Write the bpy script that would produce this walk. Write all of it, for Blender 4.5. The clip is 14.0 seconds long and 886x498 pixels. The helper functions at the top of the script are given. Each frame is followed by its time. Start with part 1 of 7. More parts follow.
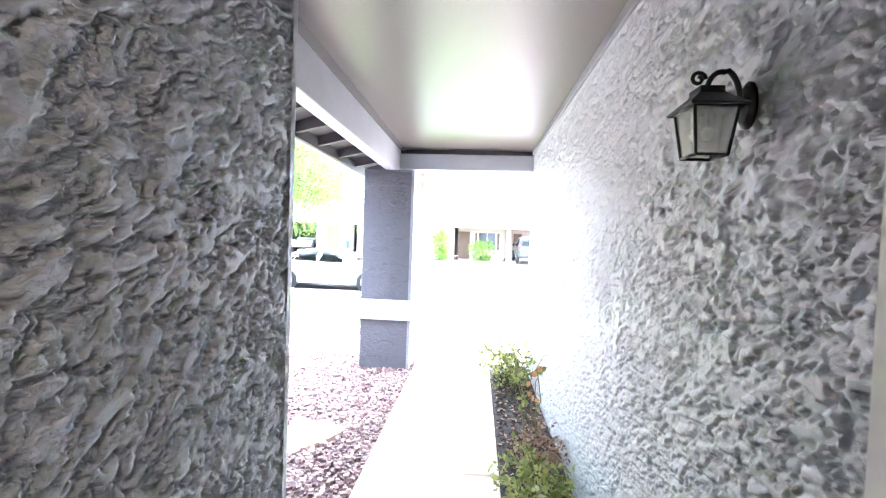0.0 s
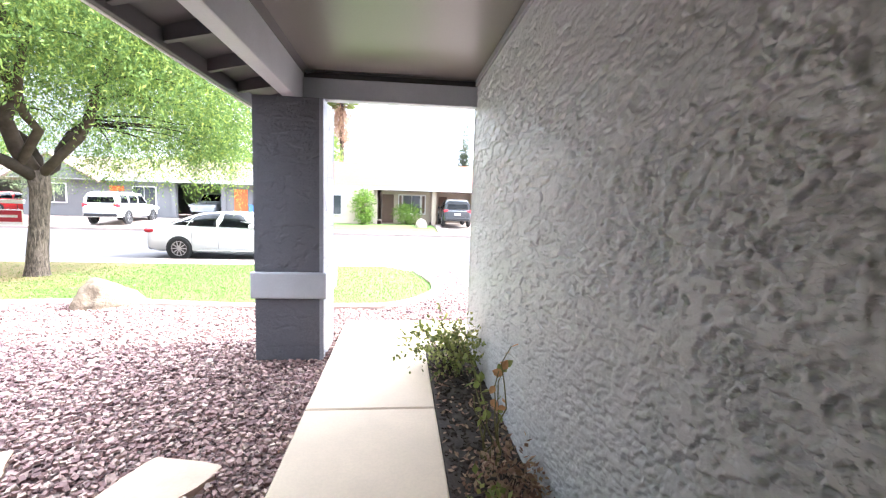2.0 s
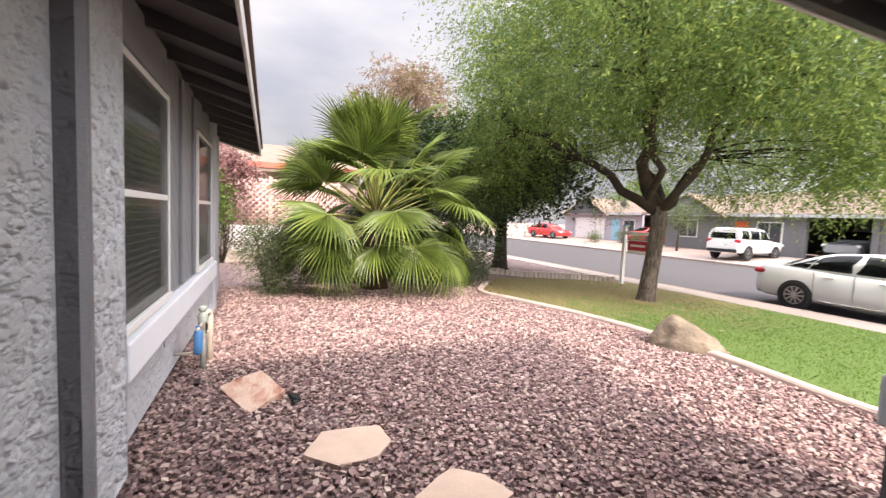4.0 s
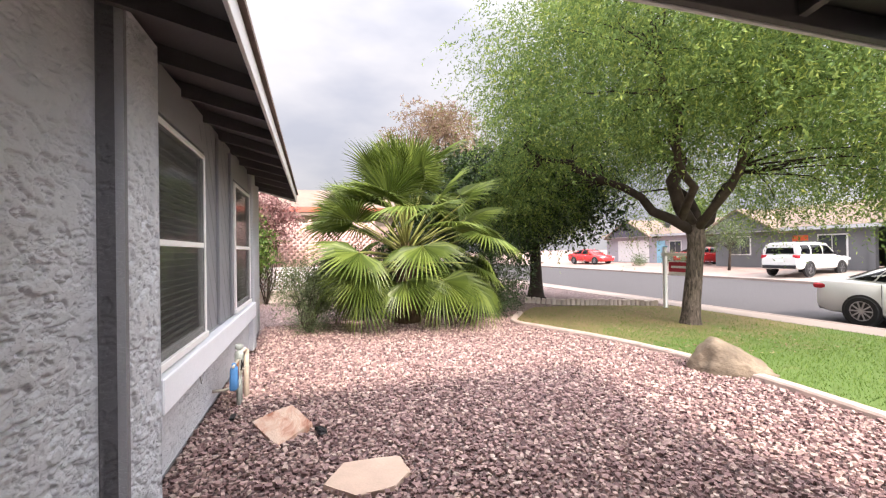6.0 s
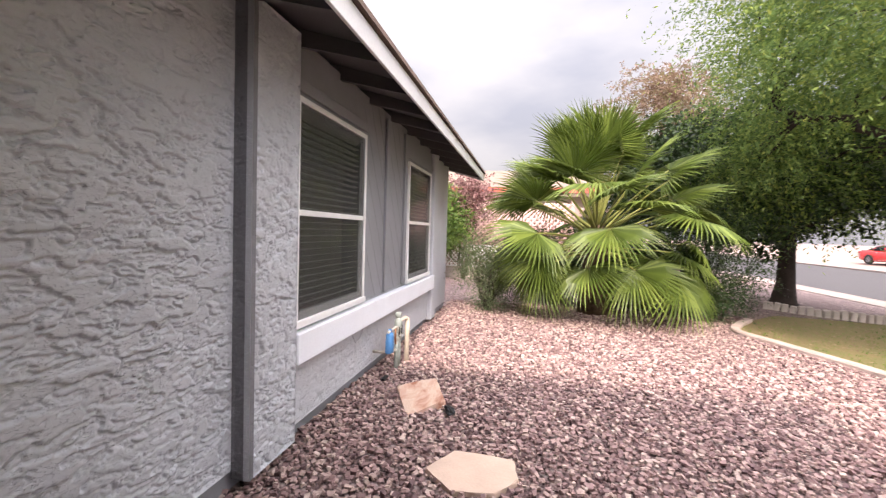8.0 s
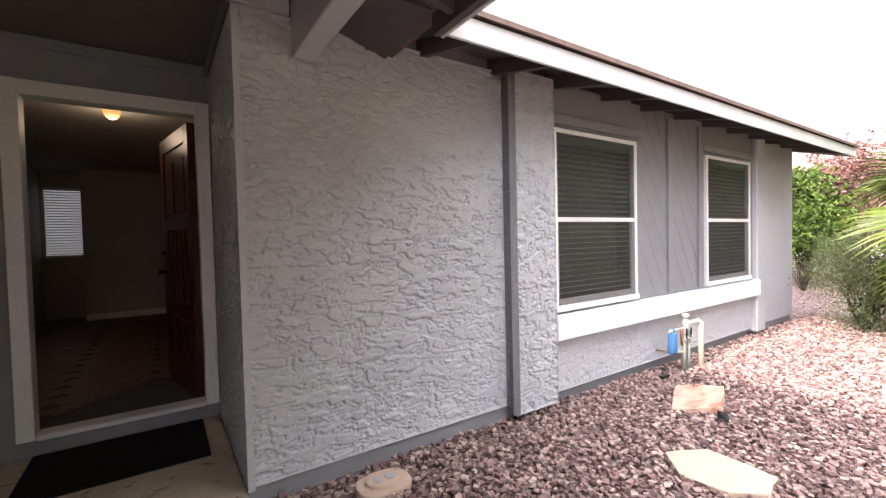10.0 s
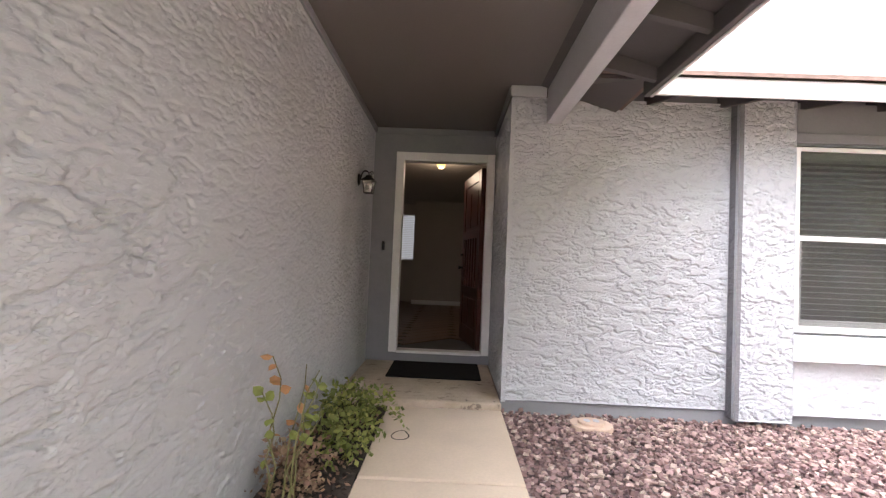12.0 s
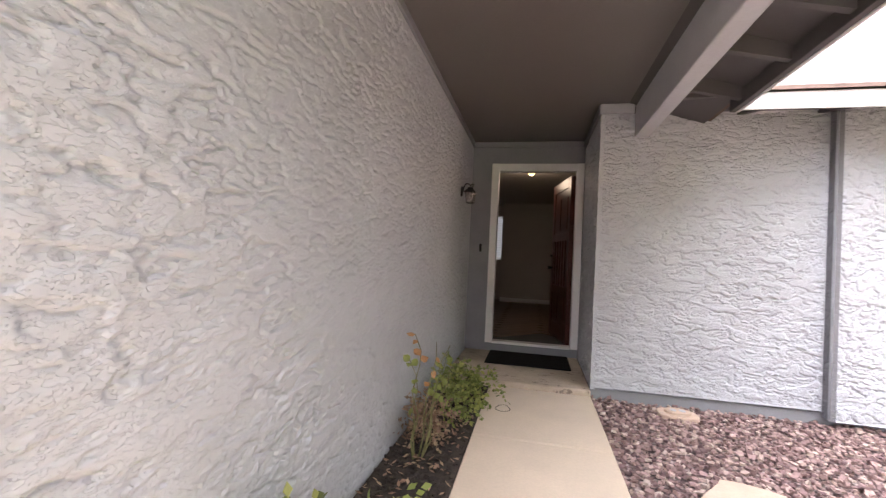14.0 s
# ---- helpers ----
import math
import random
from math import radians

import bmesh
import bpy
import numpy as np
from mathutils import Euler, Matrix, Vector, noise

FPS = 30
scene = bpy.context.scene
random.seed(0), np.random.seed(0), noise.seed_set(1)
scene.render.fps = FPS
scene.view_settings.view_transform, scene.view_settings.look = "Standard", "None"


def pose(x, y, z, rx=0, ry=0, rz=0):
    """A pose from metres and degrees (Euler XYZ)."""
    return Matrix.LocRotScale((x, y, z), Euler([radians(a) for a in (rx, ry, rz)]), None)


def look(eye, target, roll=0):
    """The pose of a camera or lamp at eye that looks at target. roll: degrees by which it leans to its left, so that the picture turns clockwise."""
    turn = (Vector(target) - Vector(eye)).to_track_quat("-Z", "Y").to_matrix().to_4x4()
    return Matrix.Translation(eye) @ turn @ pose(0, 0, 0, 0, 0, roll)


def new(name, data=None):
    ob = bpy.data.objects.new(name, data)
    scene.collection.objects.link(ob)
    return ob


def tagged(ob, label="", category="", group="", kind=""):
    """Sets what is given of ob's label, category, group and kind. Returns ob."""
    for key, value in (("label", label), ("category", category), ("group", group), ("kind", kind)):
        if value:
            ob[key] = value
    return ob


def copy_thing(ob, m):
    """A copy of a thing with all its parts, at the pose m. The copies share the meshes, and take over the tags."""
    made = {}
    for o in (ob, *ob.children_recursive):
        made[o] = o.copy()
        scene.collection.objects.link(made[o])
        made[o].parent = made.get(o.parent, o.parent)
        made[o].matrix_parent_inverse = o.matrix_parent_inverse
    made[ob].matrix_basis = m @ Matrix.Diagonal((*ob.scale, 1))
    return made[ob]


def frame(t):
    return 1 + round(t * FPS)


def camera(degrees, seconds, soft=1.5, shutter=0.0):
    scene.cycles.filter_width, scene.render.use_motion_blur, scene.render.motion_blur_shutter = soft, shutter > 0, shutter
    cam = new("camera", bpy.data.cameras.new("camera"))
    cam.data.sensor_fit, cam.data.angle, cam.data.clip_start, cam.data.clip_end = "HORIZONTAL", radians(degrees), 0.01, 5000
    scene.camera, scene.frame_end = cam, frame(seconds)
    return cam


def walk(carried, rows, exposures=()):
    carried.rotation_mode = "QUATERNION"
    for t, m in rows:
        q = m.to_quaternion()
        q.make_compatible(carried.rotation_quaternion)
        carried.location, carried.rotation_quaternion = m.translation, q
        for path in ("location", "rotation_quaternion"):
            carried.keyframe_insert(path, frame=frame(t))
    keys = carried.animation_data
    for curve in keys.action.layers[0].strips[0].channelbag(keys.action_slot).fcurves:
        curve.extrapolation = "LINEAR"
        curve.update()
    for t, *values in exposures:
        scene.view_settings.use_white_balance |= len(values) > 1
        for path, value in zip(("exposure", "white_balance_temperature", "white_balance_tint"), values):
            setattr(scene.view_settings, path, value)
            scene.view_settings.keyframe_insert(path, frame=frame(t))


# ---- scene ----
cam = camera(92.8, 14.0, 1.25, 0.12)
PATH = [
    (0, (-0.024, -0.188, 1.605), (-0.184, 1.805, 1.549), 2.0),
    (0.5, (-0.093, 0.01, 1.603), (-0.146, 2.008, 1.533), 1.3),
    (1, (-0.091, 0.277, 1.593), (-0.167, 2.275, 1.534), 1.6),
    (1.5, (-0.072, 0.506, 1.586), (-0.003, 2.501, 1.462), 2.1),
    (2, (-0.094, 0.867, 1.489), (0.11, 2.846, 1.278), 1.7),
    (2.5, (-0.089, 1.278, 1.434), (-0.164, 3.268, 1.251), 3.4),
    (3, (-0.225, 1.667, 1.446), (-0.94, 3.531, 1.324), 3.4),
    (3.5, (-0.403, 1.967, 1.46), (-1.795, 3.401, 1.389), 2.9),
    (3.6, (-0.443, 2.001, 1.449), (-1.953, 3.311, 1.383), 2.9),
    (4, (-0.461, 2.159, 1.455), (-2.303, 2.924, 1.309), 2.5),
    (4.2, (-0.455, 2.199, 1.475), (-2.355, 2.788, 1.262), 2.2),
    (6.3, (-0.273, 2.343, 1.442), (-2.184, 2.934, 1.457), -0.9),
    (6.5, (-0.276, 2.367, 1.444), (-2.186, 2.959, 1.452), -0.9),
    (7, (-0.296, 2.581, 1.436), (-2.239, 3.054, 1.417), 0.5),
    (7.5, (-0.402, 2.782, 1.431), (-2.396, 2.929, 1.381), 1.6),
    (8, (-0.597, 2.913, 1.428), (-2.556, 2.516, 1.341), 1.8),
    (8.5, (-0.727, 3.13, 1.428), (-2.488, 2.188, 1.334), 0.9),
    (9, (-0.653, 3.313, 1.431), (-2.181, 2.026, 1.348), 0.1),
    (9.2, (-0.563, 3.395, 1.44), (-2.0, 2.007, 1.36), 0.0),
    (11.3, (-0.315, 4.477, 1.284), (-0.843, 2.548, 1.308), -0.9),
    (11.5, (-0.293, 4.588, 1.272), (-0.681, 2.626, 1.309), 0.2),
    (12, (-0.287, 4.897, 1.209), (-0.243, 2.898, 1.268), 2.4),
    (12.5, (-0.214, 5.136, 1.218), (-0.072, 3.141, 1.228), 1.6),
    (13, (-0.171, 5.359, 1.24), (-0.146, 3.36, 1.202), 1.4),
    (13.5, (-0.223, 5.466, 1.245), (-0.164, 3.467, 1.239), 1.5),
    (14, (-0.194, 5.488, 1.233), (0.235, 3.534, 1.266), 2.7),
]
walk(cam, [(t, look(eye, target, roll)) for t, eye, target, roll in PATH],
     [(0.0, 4.4, 5350, 9), (1.0, 3.5, 5500, 9), (2.0, 2.53, 5950, 10), (3.0, 1.4, 6500, 12), (4.0, 0.95, 6900, 17), (6.5, 0.98, 6800, 16), (8.0, 1.02, 6900, 19), (9.0, 1.08, 6900, 19), (11.5, 2.4, 6700, 16), (12.5, 2.48, 6700, 17), (14.0, 2.4, 6700, 18)])
# ---------------------------------------------------------------- light
world = bpy.data.worlds.new("sky")
scene.world = world
world.use_nodes = True
wn = world.node_tree
wn.nodes.clear()
SUN = Vector((1.25, 0.22, 1.0)).normalized()
sky = wn.nodes.new("ShaderNodeTexSky")
sky.sky_type = "NISHITA"
sky.sun_disc = False
sky.sun_elevation = math.asin(SUN.z)
sky.sun_rotation = math.atan2(SUN.x, SUN.y)
sky.dust_density = 3.0
sky.air_density = 1.0
# thin bright overcast laid over the blue
tc = wn.nodes.new("ShaderNodeTexCoord")
sep = wn.nodes.new("ShaderNodeSeparateXYZ")
wn.links.new(tc.outputs["Generated"], sep.inputs[0])
cl = wn.nodes.new("ShaderNodeTexNoise")
cl.inputs["Scale"].default_value = 2.2
cl.inputs["Detail"].default_value = 5.0
cl.inputs["Roughness"].default_value = 0.5
cmap = wn.nodes.new("ShaderNodeMapping")
cmap.inputs["Scale"].default_value = (1.0, 1.0, 2.6)
wn.links.new(tc.outputs["Generated"], cmap.inputs[0])
wn.links.new(cmap.outputs[0], cl.inputs["Vector"])
cr = wn.nodes.new("ShaderNodeValToRGB")
cr.color_ramp.elements[0].position, cr.color_ramp.elements[0].color = 0.38, (7.2, 7.7, 8.8, 1)
cr.color_ramp.elements[1].position, cr.color_ramp.elements[1].color = 0.62, (10.6, 10.8, 11.2, 1)
wn.links.new(cl.outputs["Fac"], cr.inputs[0])
mixsky = wn.nodes.new("ShaderNodeMixRGB")
mixsky.inputs[0].default_value = 0.82
wn.links.new(sky.outputs[0], mixsky.inputs[1])
wn.links.new(cr.outputs[0], mixsky.inputs[2])
# the cloud is brightest round the sun and dimmer opposite it
dot = wn.nodes.new("ShaderNodeVectorMath")
dot.operation = "DOT_PRODUCT"
dot.inputs[1].default_value = SUN
wn.links.new(tc.outputs["Generated"], dot.inputs[0])
glow = wn.nodes.new("ShaderNodeMapRange")
for i_, v_ in zip((1, 2, 3, 4), (-0.3, 0.9, 0.47, 2.15)):
    glow.inputs[i_].default_value = v_
wn.links.new(dot.outputs["Value"], glow.inputs[0])
lit = wn.nodes.new("ShaderNodeMixRGB")
lit.blend_type = "MULTIPLY"
lit.inputs[0].default_value = 1.0
wn.links.new(mixsky.outputs[0], lit.inputs[1])
wn.links.new(glow.outputs[0], lit.inputs[2])
# and brighter overhead than at the horizon
high = wn.nodes.new("ShaderNodeMapRange")
for i_, v_ in zip((1, 2, 3, 4), (0.12, 0.9, 0.86, 1.9)):
    high.inputs[i_].default_value = v_
wn.links.new(sep.outputs[2], high.inputs[0])
dome = wn.nodes.new("ShaderNodeMixRGB")
dome.blend_type = "MULTIPLY"
dome.inputs[0].default_value = 1.0
wn.links.new(lit.outputs[0], dome.inputs[1])
wn.links.new(high.outputs[0], dome.inputs[2])
bg = wn.nodes.new("ShaderNodeBackground")
bg.inputs[1].default_value = 0.10
out = wn.nodes.new("ShaderNodeOutputWorld")
wn.links.new(dome.outputs[0], bg.inputs[0])
wn.links.new(bg.outputs[0], out.inputs[0])

sun = new("sun", bpy.data.lights.new("sun", "SUN"))
sun.data.energy = 3.6
sun.data.angle = radians(4.0)
sun.data.color = (1.0, 0.94, 0.86)
sun.matrix_world = look(SUN * 40, (0, 0, 0))


# ---------------------------------------------------------------- materials
def nmat(name, rough=0.8, metal=0.0, spec=0.35):
    m = bpy.data.materials.new(name)
    m.use_nodes = True
    b = m.node_tree.nodes["Principled BSDF"]
    b.inputs["Roughness"].default_value = rough
    b.inputs["Metallic"].default_value = metal
    b.inputs["Specular IOR Level"].default_value = spec
    return m, m.node_tree, b


def coords(nt, scale=(1, 1, 1), kind="Object", rot=(0, 0, 0)):
    t = nt.nodes.new("ShaderNodeTexCoord")
    mp = nt.nodes.new("ShaderNodeMapping")
    mp.inputs["Scale"].default_value = scale
    mp.inputs["Rotation"].default_value = rot
    nt.links.new(t.outputs[kind], mp.inputs[0])
    return mp.outputs[0]


def tnoise(nt, vec, scale, detail=3.0, rough=0.55, dist=0.0):
    n = nt.nodes.new("ShaderNodeTexNoise")
    n.inputs["Scale"].default_value = scale
    n.inputs["Detail"].default_value = detail
    n.inputs["Roughness"].default_value = rough
    n.inputs["Distortion"].default_value = dist
    nt.links.new(vec, n.inputs["Vector"])
    return n.outputs["Fac"]


def ramp(nt, fac, stops):
    r = nt.nodes.new("ShaderNodeValToRGB")
    els = r.color_ramp.elements
    while len(els) < len(stops):
        els.new(0.5)
    for e, (p, c) in zip(els, stops):
        e.position = p
        e.color = (*c, 1) if len(c) == 3 else c
    nt.links.new(fac, r.inputs[0])
    return r.outputs[0]


def val(nt, fac, a, b, lo=0.0, hi=1.0, smooth=False):
    m = nt.nodes.new("ShaderNodeMapRange")
    m.interpolation_type = "SMOOTHSTEP" if smooth else "LINEAR"
    for i, v in zip((1, 2, 3, 4), (a, b, lo, hi)):
        m.inputs[i].default_value = v
    nt.links.new(fac, m.inputs[0])
    return m.outputs[0]


def mth(nt, op, a, b):
    m = nt.nodes.new("ShaderNodeMath")
    m.operation = op
    for i, v in enumerate((a, b)):
        if isinstance(v, (int, float)):
            m.inputs[i].default_value = v
        else:
            nt.links.new(v, m.inputs[i])
    return m.outputs[0]


def mixc(nt, fac, a, b, blend="MIX"):
    m = nt.nodes.new("ShaderNodeMixRGB")
    m.blend_type = blend
    for i, v in enumerate((fac, a, b)):
        if isinstance(v, (int, float)):
            m.inputs[i].default_value = v
        elif isinstance(v, tuple):
            m.inputs[i].default_value = (*v, 1)
        else:
            nt.links.new(v, m.inputs[i])
    return m.outputs[0]


def bump(nt, b, height, strength, dist):
    n = nt.nodes.new("ShaderNodeBump")
    n.inputs["Strength"].default_value = strength
    n.inputs["Distance"].default_value = dist
    nt.links.new(height, n.inputs["Height"])
    nt.links.new(n.outputs[0], b.inputs["Normal"])


def island(nt):
    g = nt.nodes.new("ShaderNodeNewGeometry")
    return g.outputs["Random Per Island"]


def obrand(nt):
    g = nt.nodes.new("ShaderNodeObjectInfo")
    return g.outputs["Random"]


def paint(name, col, rough=0.6, var=0.12, scale=6.0, relief=0.0, metal=0.0, spec=0.35, fine=60.0):
    """Painted or plain surface with blotches and fine grain."""
    m, nt, b = nmat(name, rough, metal, spec)
    v = coords(nt)
    big = tnoise(nt, v, scale, 4, 0.6)
    sm = tnoise(nt, v, fine, 2, 0.6)
    lo = tuple(c * (1 - var) for c in col)
    hi = tuple(min(1, c * (1 + var)) for c in col)
    c1 = ramp(nt, big, [(0.3, lo), (0.7, hi)])
    c2 = mixc(nt, val(nt, sm, 0.35, 0.75, 0, 0.25), c1, tuple(c * 0.75 for c in col))
    nt.links.new(c2, b.inputs["Base Color"])
    nt.links.new(val(nt, big, 0.2, 0.8, rough * 0.9, min(1, rough * 1.12)), b.inputs["Roughness"])
    if relief:
        bump(nt, b, sm, 0.5, relief)
    return m


def stucco(name, col, depth, stretch=(1, 1, 1.7), scale=9.0, rough=0.62):
    """Skip-trowel stucco under satin paint: flat lands with ragged torn edges."""
    m, nt, b = nmat(name, rough, 0, 0.4)
    v = coords(nt, stretch)
    wob = tnoise(nt, v, scale * 0.9, 2, 0.5)
    n1 = tnoise(nt, v, scale, 3.5, 0.55, 1.6)
    n2 = tnoise(nt, v, scale * 2.1, 2.5, 0.5, 1.1)
    lands = val(nt, n1, 0.47, 0.53, 0, 1, True)
    lands2 = val(nt, n2, 0.52, 0.57, 0, 0.55, True)
    fine = tnoise(nt, v, scale * 9, 2, 0.6)
    h = mth(nt, "ADD", mth(nt, "ADD", lands, lands2), mth(nt, "MULTIPLY", fine, 0.16))
    h = mth(nt, "ADD", h, mth(nt, "MULTIPLY", wob, 0.5))
    blot = tnoise(nt, coords(nt), 1.3, 4, 0.6)
    c1 = ramp(nt, blot, [(0.3, tuple(c * 0.93 for c in col)), (0.7, tuple(c * 1.06 for c in col))])
    nt.links.new(mixc(nt, val(nt, fine, 0.3, 0.8, 0, 0.12), c1, tuple(c * 0.7 for c in col)), b.inputs["Base Color"])
    bump(nt, b, h, 1.0, depth)
    return m


GREY = (0.51, 0.52, 0.545)
M_STUCCO = stucco("grey_stucco", GREY, 0.004)
M_STUCCO_HEAVY = stucco("grey_stucco_heavy", GREY, 0.016, (1, 1, 1.25), 11.0, 0.5)
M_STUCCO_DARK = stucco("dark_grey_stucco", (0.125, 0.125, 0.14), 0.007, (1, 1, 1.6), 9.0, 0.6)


def coat_mat(name, col, depth, s, rough=0.45):
    """Satin paint on torn plaster: thin ragged steps between smooth lands."""
    m, nt, b = nmat(name, rough, 0, 0.45)
    v = coords(nt, (1, 1, 2.0))
    n1 = tnoise(nt, v, s * 1.6, 5.0, 0.65)
    n2 = tnoise(nt, v, s * 3.2, 3.0, 0.6)
    fine = tnoise(nt, v, s * 9, 2, 0.6)
    h = mth(nt, "ADD", val(nt, n1, 0.44, 0.455, 0, 1, True), val(nt, n1, 0.56, 0.575, 0, 0.8, True))
    h = mth(nt, "ADD", h, mth(nt, "MULTIPLY", fine, 0.12))
    blot = tnoise(nt, coords(nt), 1.3, 4, 0.6)
    c1 = ramp(nt, blot, [(0.3, tuple(c * 0.94 for c in col)), (0.7, tuple(c * 1.05 for c in col))])
    nt.links.new(mixc(nt, val(nt, fine, 0.35, 0.8, 0, 0.10), c1, tuple(c * 0.7 for c in col)), b.inputs["Base Color"])
    nt.links.new(val(nt, n2, 0.3, 0.7, rough * 0.85, rough * 1.2), b.inputs["Roughness"])
    bump(nt, b, h, 1.0, depth)
    return m


M_COAT = coat_mat("grey_stucco_paint", GREY, 0.0035, 9.0)
M_COAT_HEAVY = coat_mat("grey_stucco_paint_heavy", GREY, 0.0025, 12.0, 0.40)
# lighter copy of the column's dark coat, with the sunlight in its colour
M_COAT_LIT = coat_mat("sunlit_side_stucco_paint", (0.31, 0.315, 0.345), 0.003, 9.0, 0.5)
# for the pier's narrow side face: its shade is put into the colour
M_COAT_SHADED = coat_mat("shaded_side_stucco_paint", (0.19, 0.19, 0.205), 0.003, 9.0, 0.55)
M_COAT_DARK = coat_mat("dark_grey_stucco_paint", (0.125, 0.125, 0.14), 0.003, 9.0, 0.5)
M_TRIMGREY = paint("light_grey_paint", (0.46, 0.465, 0.49), 0.5, 0.06, 3.0, 0.0006)
M_SIDING = paint("grey_siding_paint", (0.25, 0.25, 0.265), 0.6, 0.08, 4.0, 0.0008)
M_GROOVE = paint("groove_shadow_grey", (0.17, 0.17, 0.18), 0.7, 0.1, 4.0)
M_DARKTRIM = paint("dark_brown_grey_paint", (0.085, 0.08, 0.08), 0.6, 0.1, 4.0, 0.0006)
M_SOFFIT = paint("taupe_soffit_paint", (0.145, 0.128, 0.12), 0.34, 0.05, 2.0, 0.0004, 0, 0.55)
M_RAFTER = paint("rafter_paint", (0.10, 0.093, 0.093), 0.6, 0.1, 4.0, 0.0006)
M_FASCIA = paint("fascia_white_paint", (0.68, 0.67, 0.66), 0.5, 0.06, 3.0, 0.0006)
M_WHITE = paint("white_paint", (0.80, 0.79, 0.77), 0.45, 0.05, 4.0)
M_APRON = paint("pale_apron_paint", (0.82, 0.84, 0.88), 0.45, 0.04, 3.0)
M_BLACK = paint("black_metal", (0.018, 0.017, 0.018), 0.42, 0.2, 8.0, 0, 0.6, 0.5)
M_SHINGLE = paint("brown_shingle", (0.17, 0.12, 0.10), 0.95, 0.25, 12.0, 0.004)
M_CONC = paint("walk_concrete", (0.68, 0.55, 0.425), 0.85, 0.07, 2.2, 0.0012)
def worn_slab():
    m, nt, b = nmat("stained_porch_concrete", 0.75, 0, 0.35)
    v = coords(nt)
    big, mid, sm = tnoise(nt, v, 3.0, 4, 0.6), tnoise(nt, coords(nt, (1, 1.8, 1)), 7.5, 5, 0.65, 0.8), tnoise(nt, v, 70, 2, 0.6)
    c = ramp(nt, big, [(0.3, (0.40, 0.32, 0.245)), (0.7, (0.60, 0.49, 0.385))])
    c = mixc(nt, val(nt, mid, 0.58, 0.66, 0, 0.8, True), c, (0.13, 0.10, 0.08))
    nt.links.new(mixc(nt, val(nt, sm, 0.35, 0.75, 0, 0.3), c, (0.30, 0.24, 0.19)), b.inputs["Base Color"])
    bump(nt, b, sm, 0.5, 0.0012)
    return m


M_PORCH = worn_slab()
M_DRIVE = paint("driveway_concrete", (0.28, 0.232, 0.205), 0.85, 0.08, 0.8, 0.0015)
M_KERB = paint("kerb_concrete", (0.27, 0.215, 0.19), 0.9, 0.12, 1.5, 0.002)
M_EDGE = paint("mow_strip_concrete", (0.46, 0.36, 0.31), 0.9, 0.18, 5.0, 0.003)
M_MULCH = paint("dark_mulch", (0.05, 0.038, 0.031), 0.95, 0.5, 14.0, 0.01)
M_ROAD = paint("asphalt", (0.066, 0.061, 0.063), 0.9, 0.12, 0.35, 0.004, 0, 0.35, 90.0)
M_DIRT = paint("pink_decomposed_granite", (0.30, 0.215, 0.185), 0.95, 0.2, 1.2, 0.006)


def gravel_ground():
    m, nt, b = nmat("gravel_bed", 0.9)
    v = coords(nt)
    vo = nt.nodes.new("ShaderNodeTexVoronoi")
    vo.inputs["Scale"].default_value = 30
    nt.links.new(v, vo.inputs["Vector"])
    wn_ = nt.nodes.new("ShaderNodeSeparateColor")
    nt.links.new(vo.outputs["Color"], wn_.inputs[0])
    c = ramp(nt, wn_.outputs[0], [(0.0, (0.11, 0.07, 0.07)), (0.35, (0.26, 0.17, 0.16)), (0.7, (0.38, 0.27, 0.25)), (1.0, (0.48, 0.38, 0.35))])
    # shade in the gaps between stones, multiplied into the base colour
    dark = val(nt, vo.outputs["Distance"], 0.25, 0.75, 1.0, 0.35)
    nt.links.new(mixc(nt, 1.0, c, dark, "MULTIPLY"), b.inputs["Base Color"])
    bump(nt, b, mth(nt, "MULTIPLY", vo.outputs["Distance"], -1.0), 1.0, 0.02)
    return m


def gravel_stone():
    m, nt, b = nmat("gravel_stone", 0.85)
    c = ramp(nt, island(nt), [(0.0, (0.14, 0.085, 0.085)), (0.3, (0.28, 0.175, 0.165)), (0.6, (0.41, 0.275, 0.25)), (0.85, (0.51, 0.37, 0.32)), (1.0, (0.60, 0.48, 0.41))])
    f = tnoise(nt, coords(nt), 70, 3, 0.6)
    nt.links.new(mixc(nt, val(nt, f, 0.3, 0.8, 0, 0.45), c, (0.13, 0.09, 0.09)), b.inputs["Base Color"])
    bump(nt, b, f, 0.4, 0.004)
    return m


def foliage(name, stops, rough=0.55, trans=0.35):
    m, nt, b = nmat(name, rough, 0, 0.3)
    c = ramp(nt, island(nt), stops)
    big = tnoise(nt, coords(nt), 0.9, 3, 0.6)
    c = mixc(nt, val(nt, big, 0.35, 0.7, 0.0, 0.35), c, tuple(x * 0.7 for x in stops[0][1]))
    nt.links.new(c, b.inputs["Base Color"])
    tr = nt.nodes.new("ShaderNodeBsdfTranslucent")
    nt.links.new(c, tr.inputs[0])
    mx = nt.nodes.new("ShaderNodeMixShader")
    mx.inputs[0].default_value = trans
    nt.links.new(b.outputs[0], mx.inputs[1])
    nt.links.new(tr.outputs[0], mx.inputs[2])
    nt.links.new(mx.outputs[0], nt.nodes["Material Output"].inputs[0])
    return m


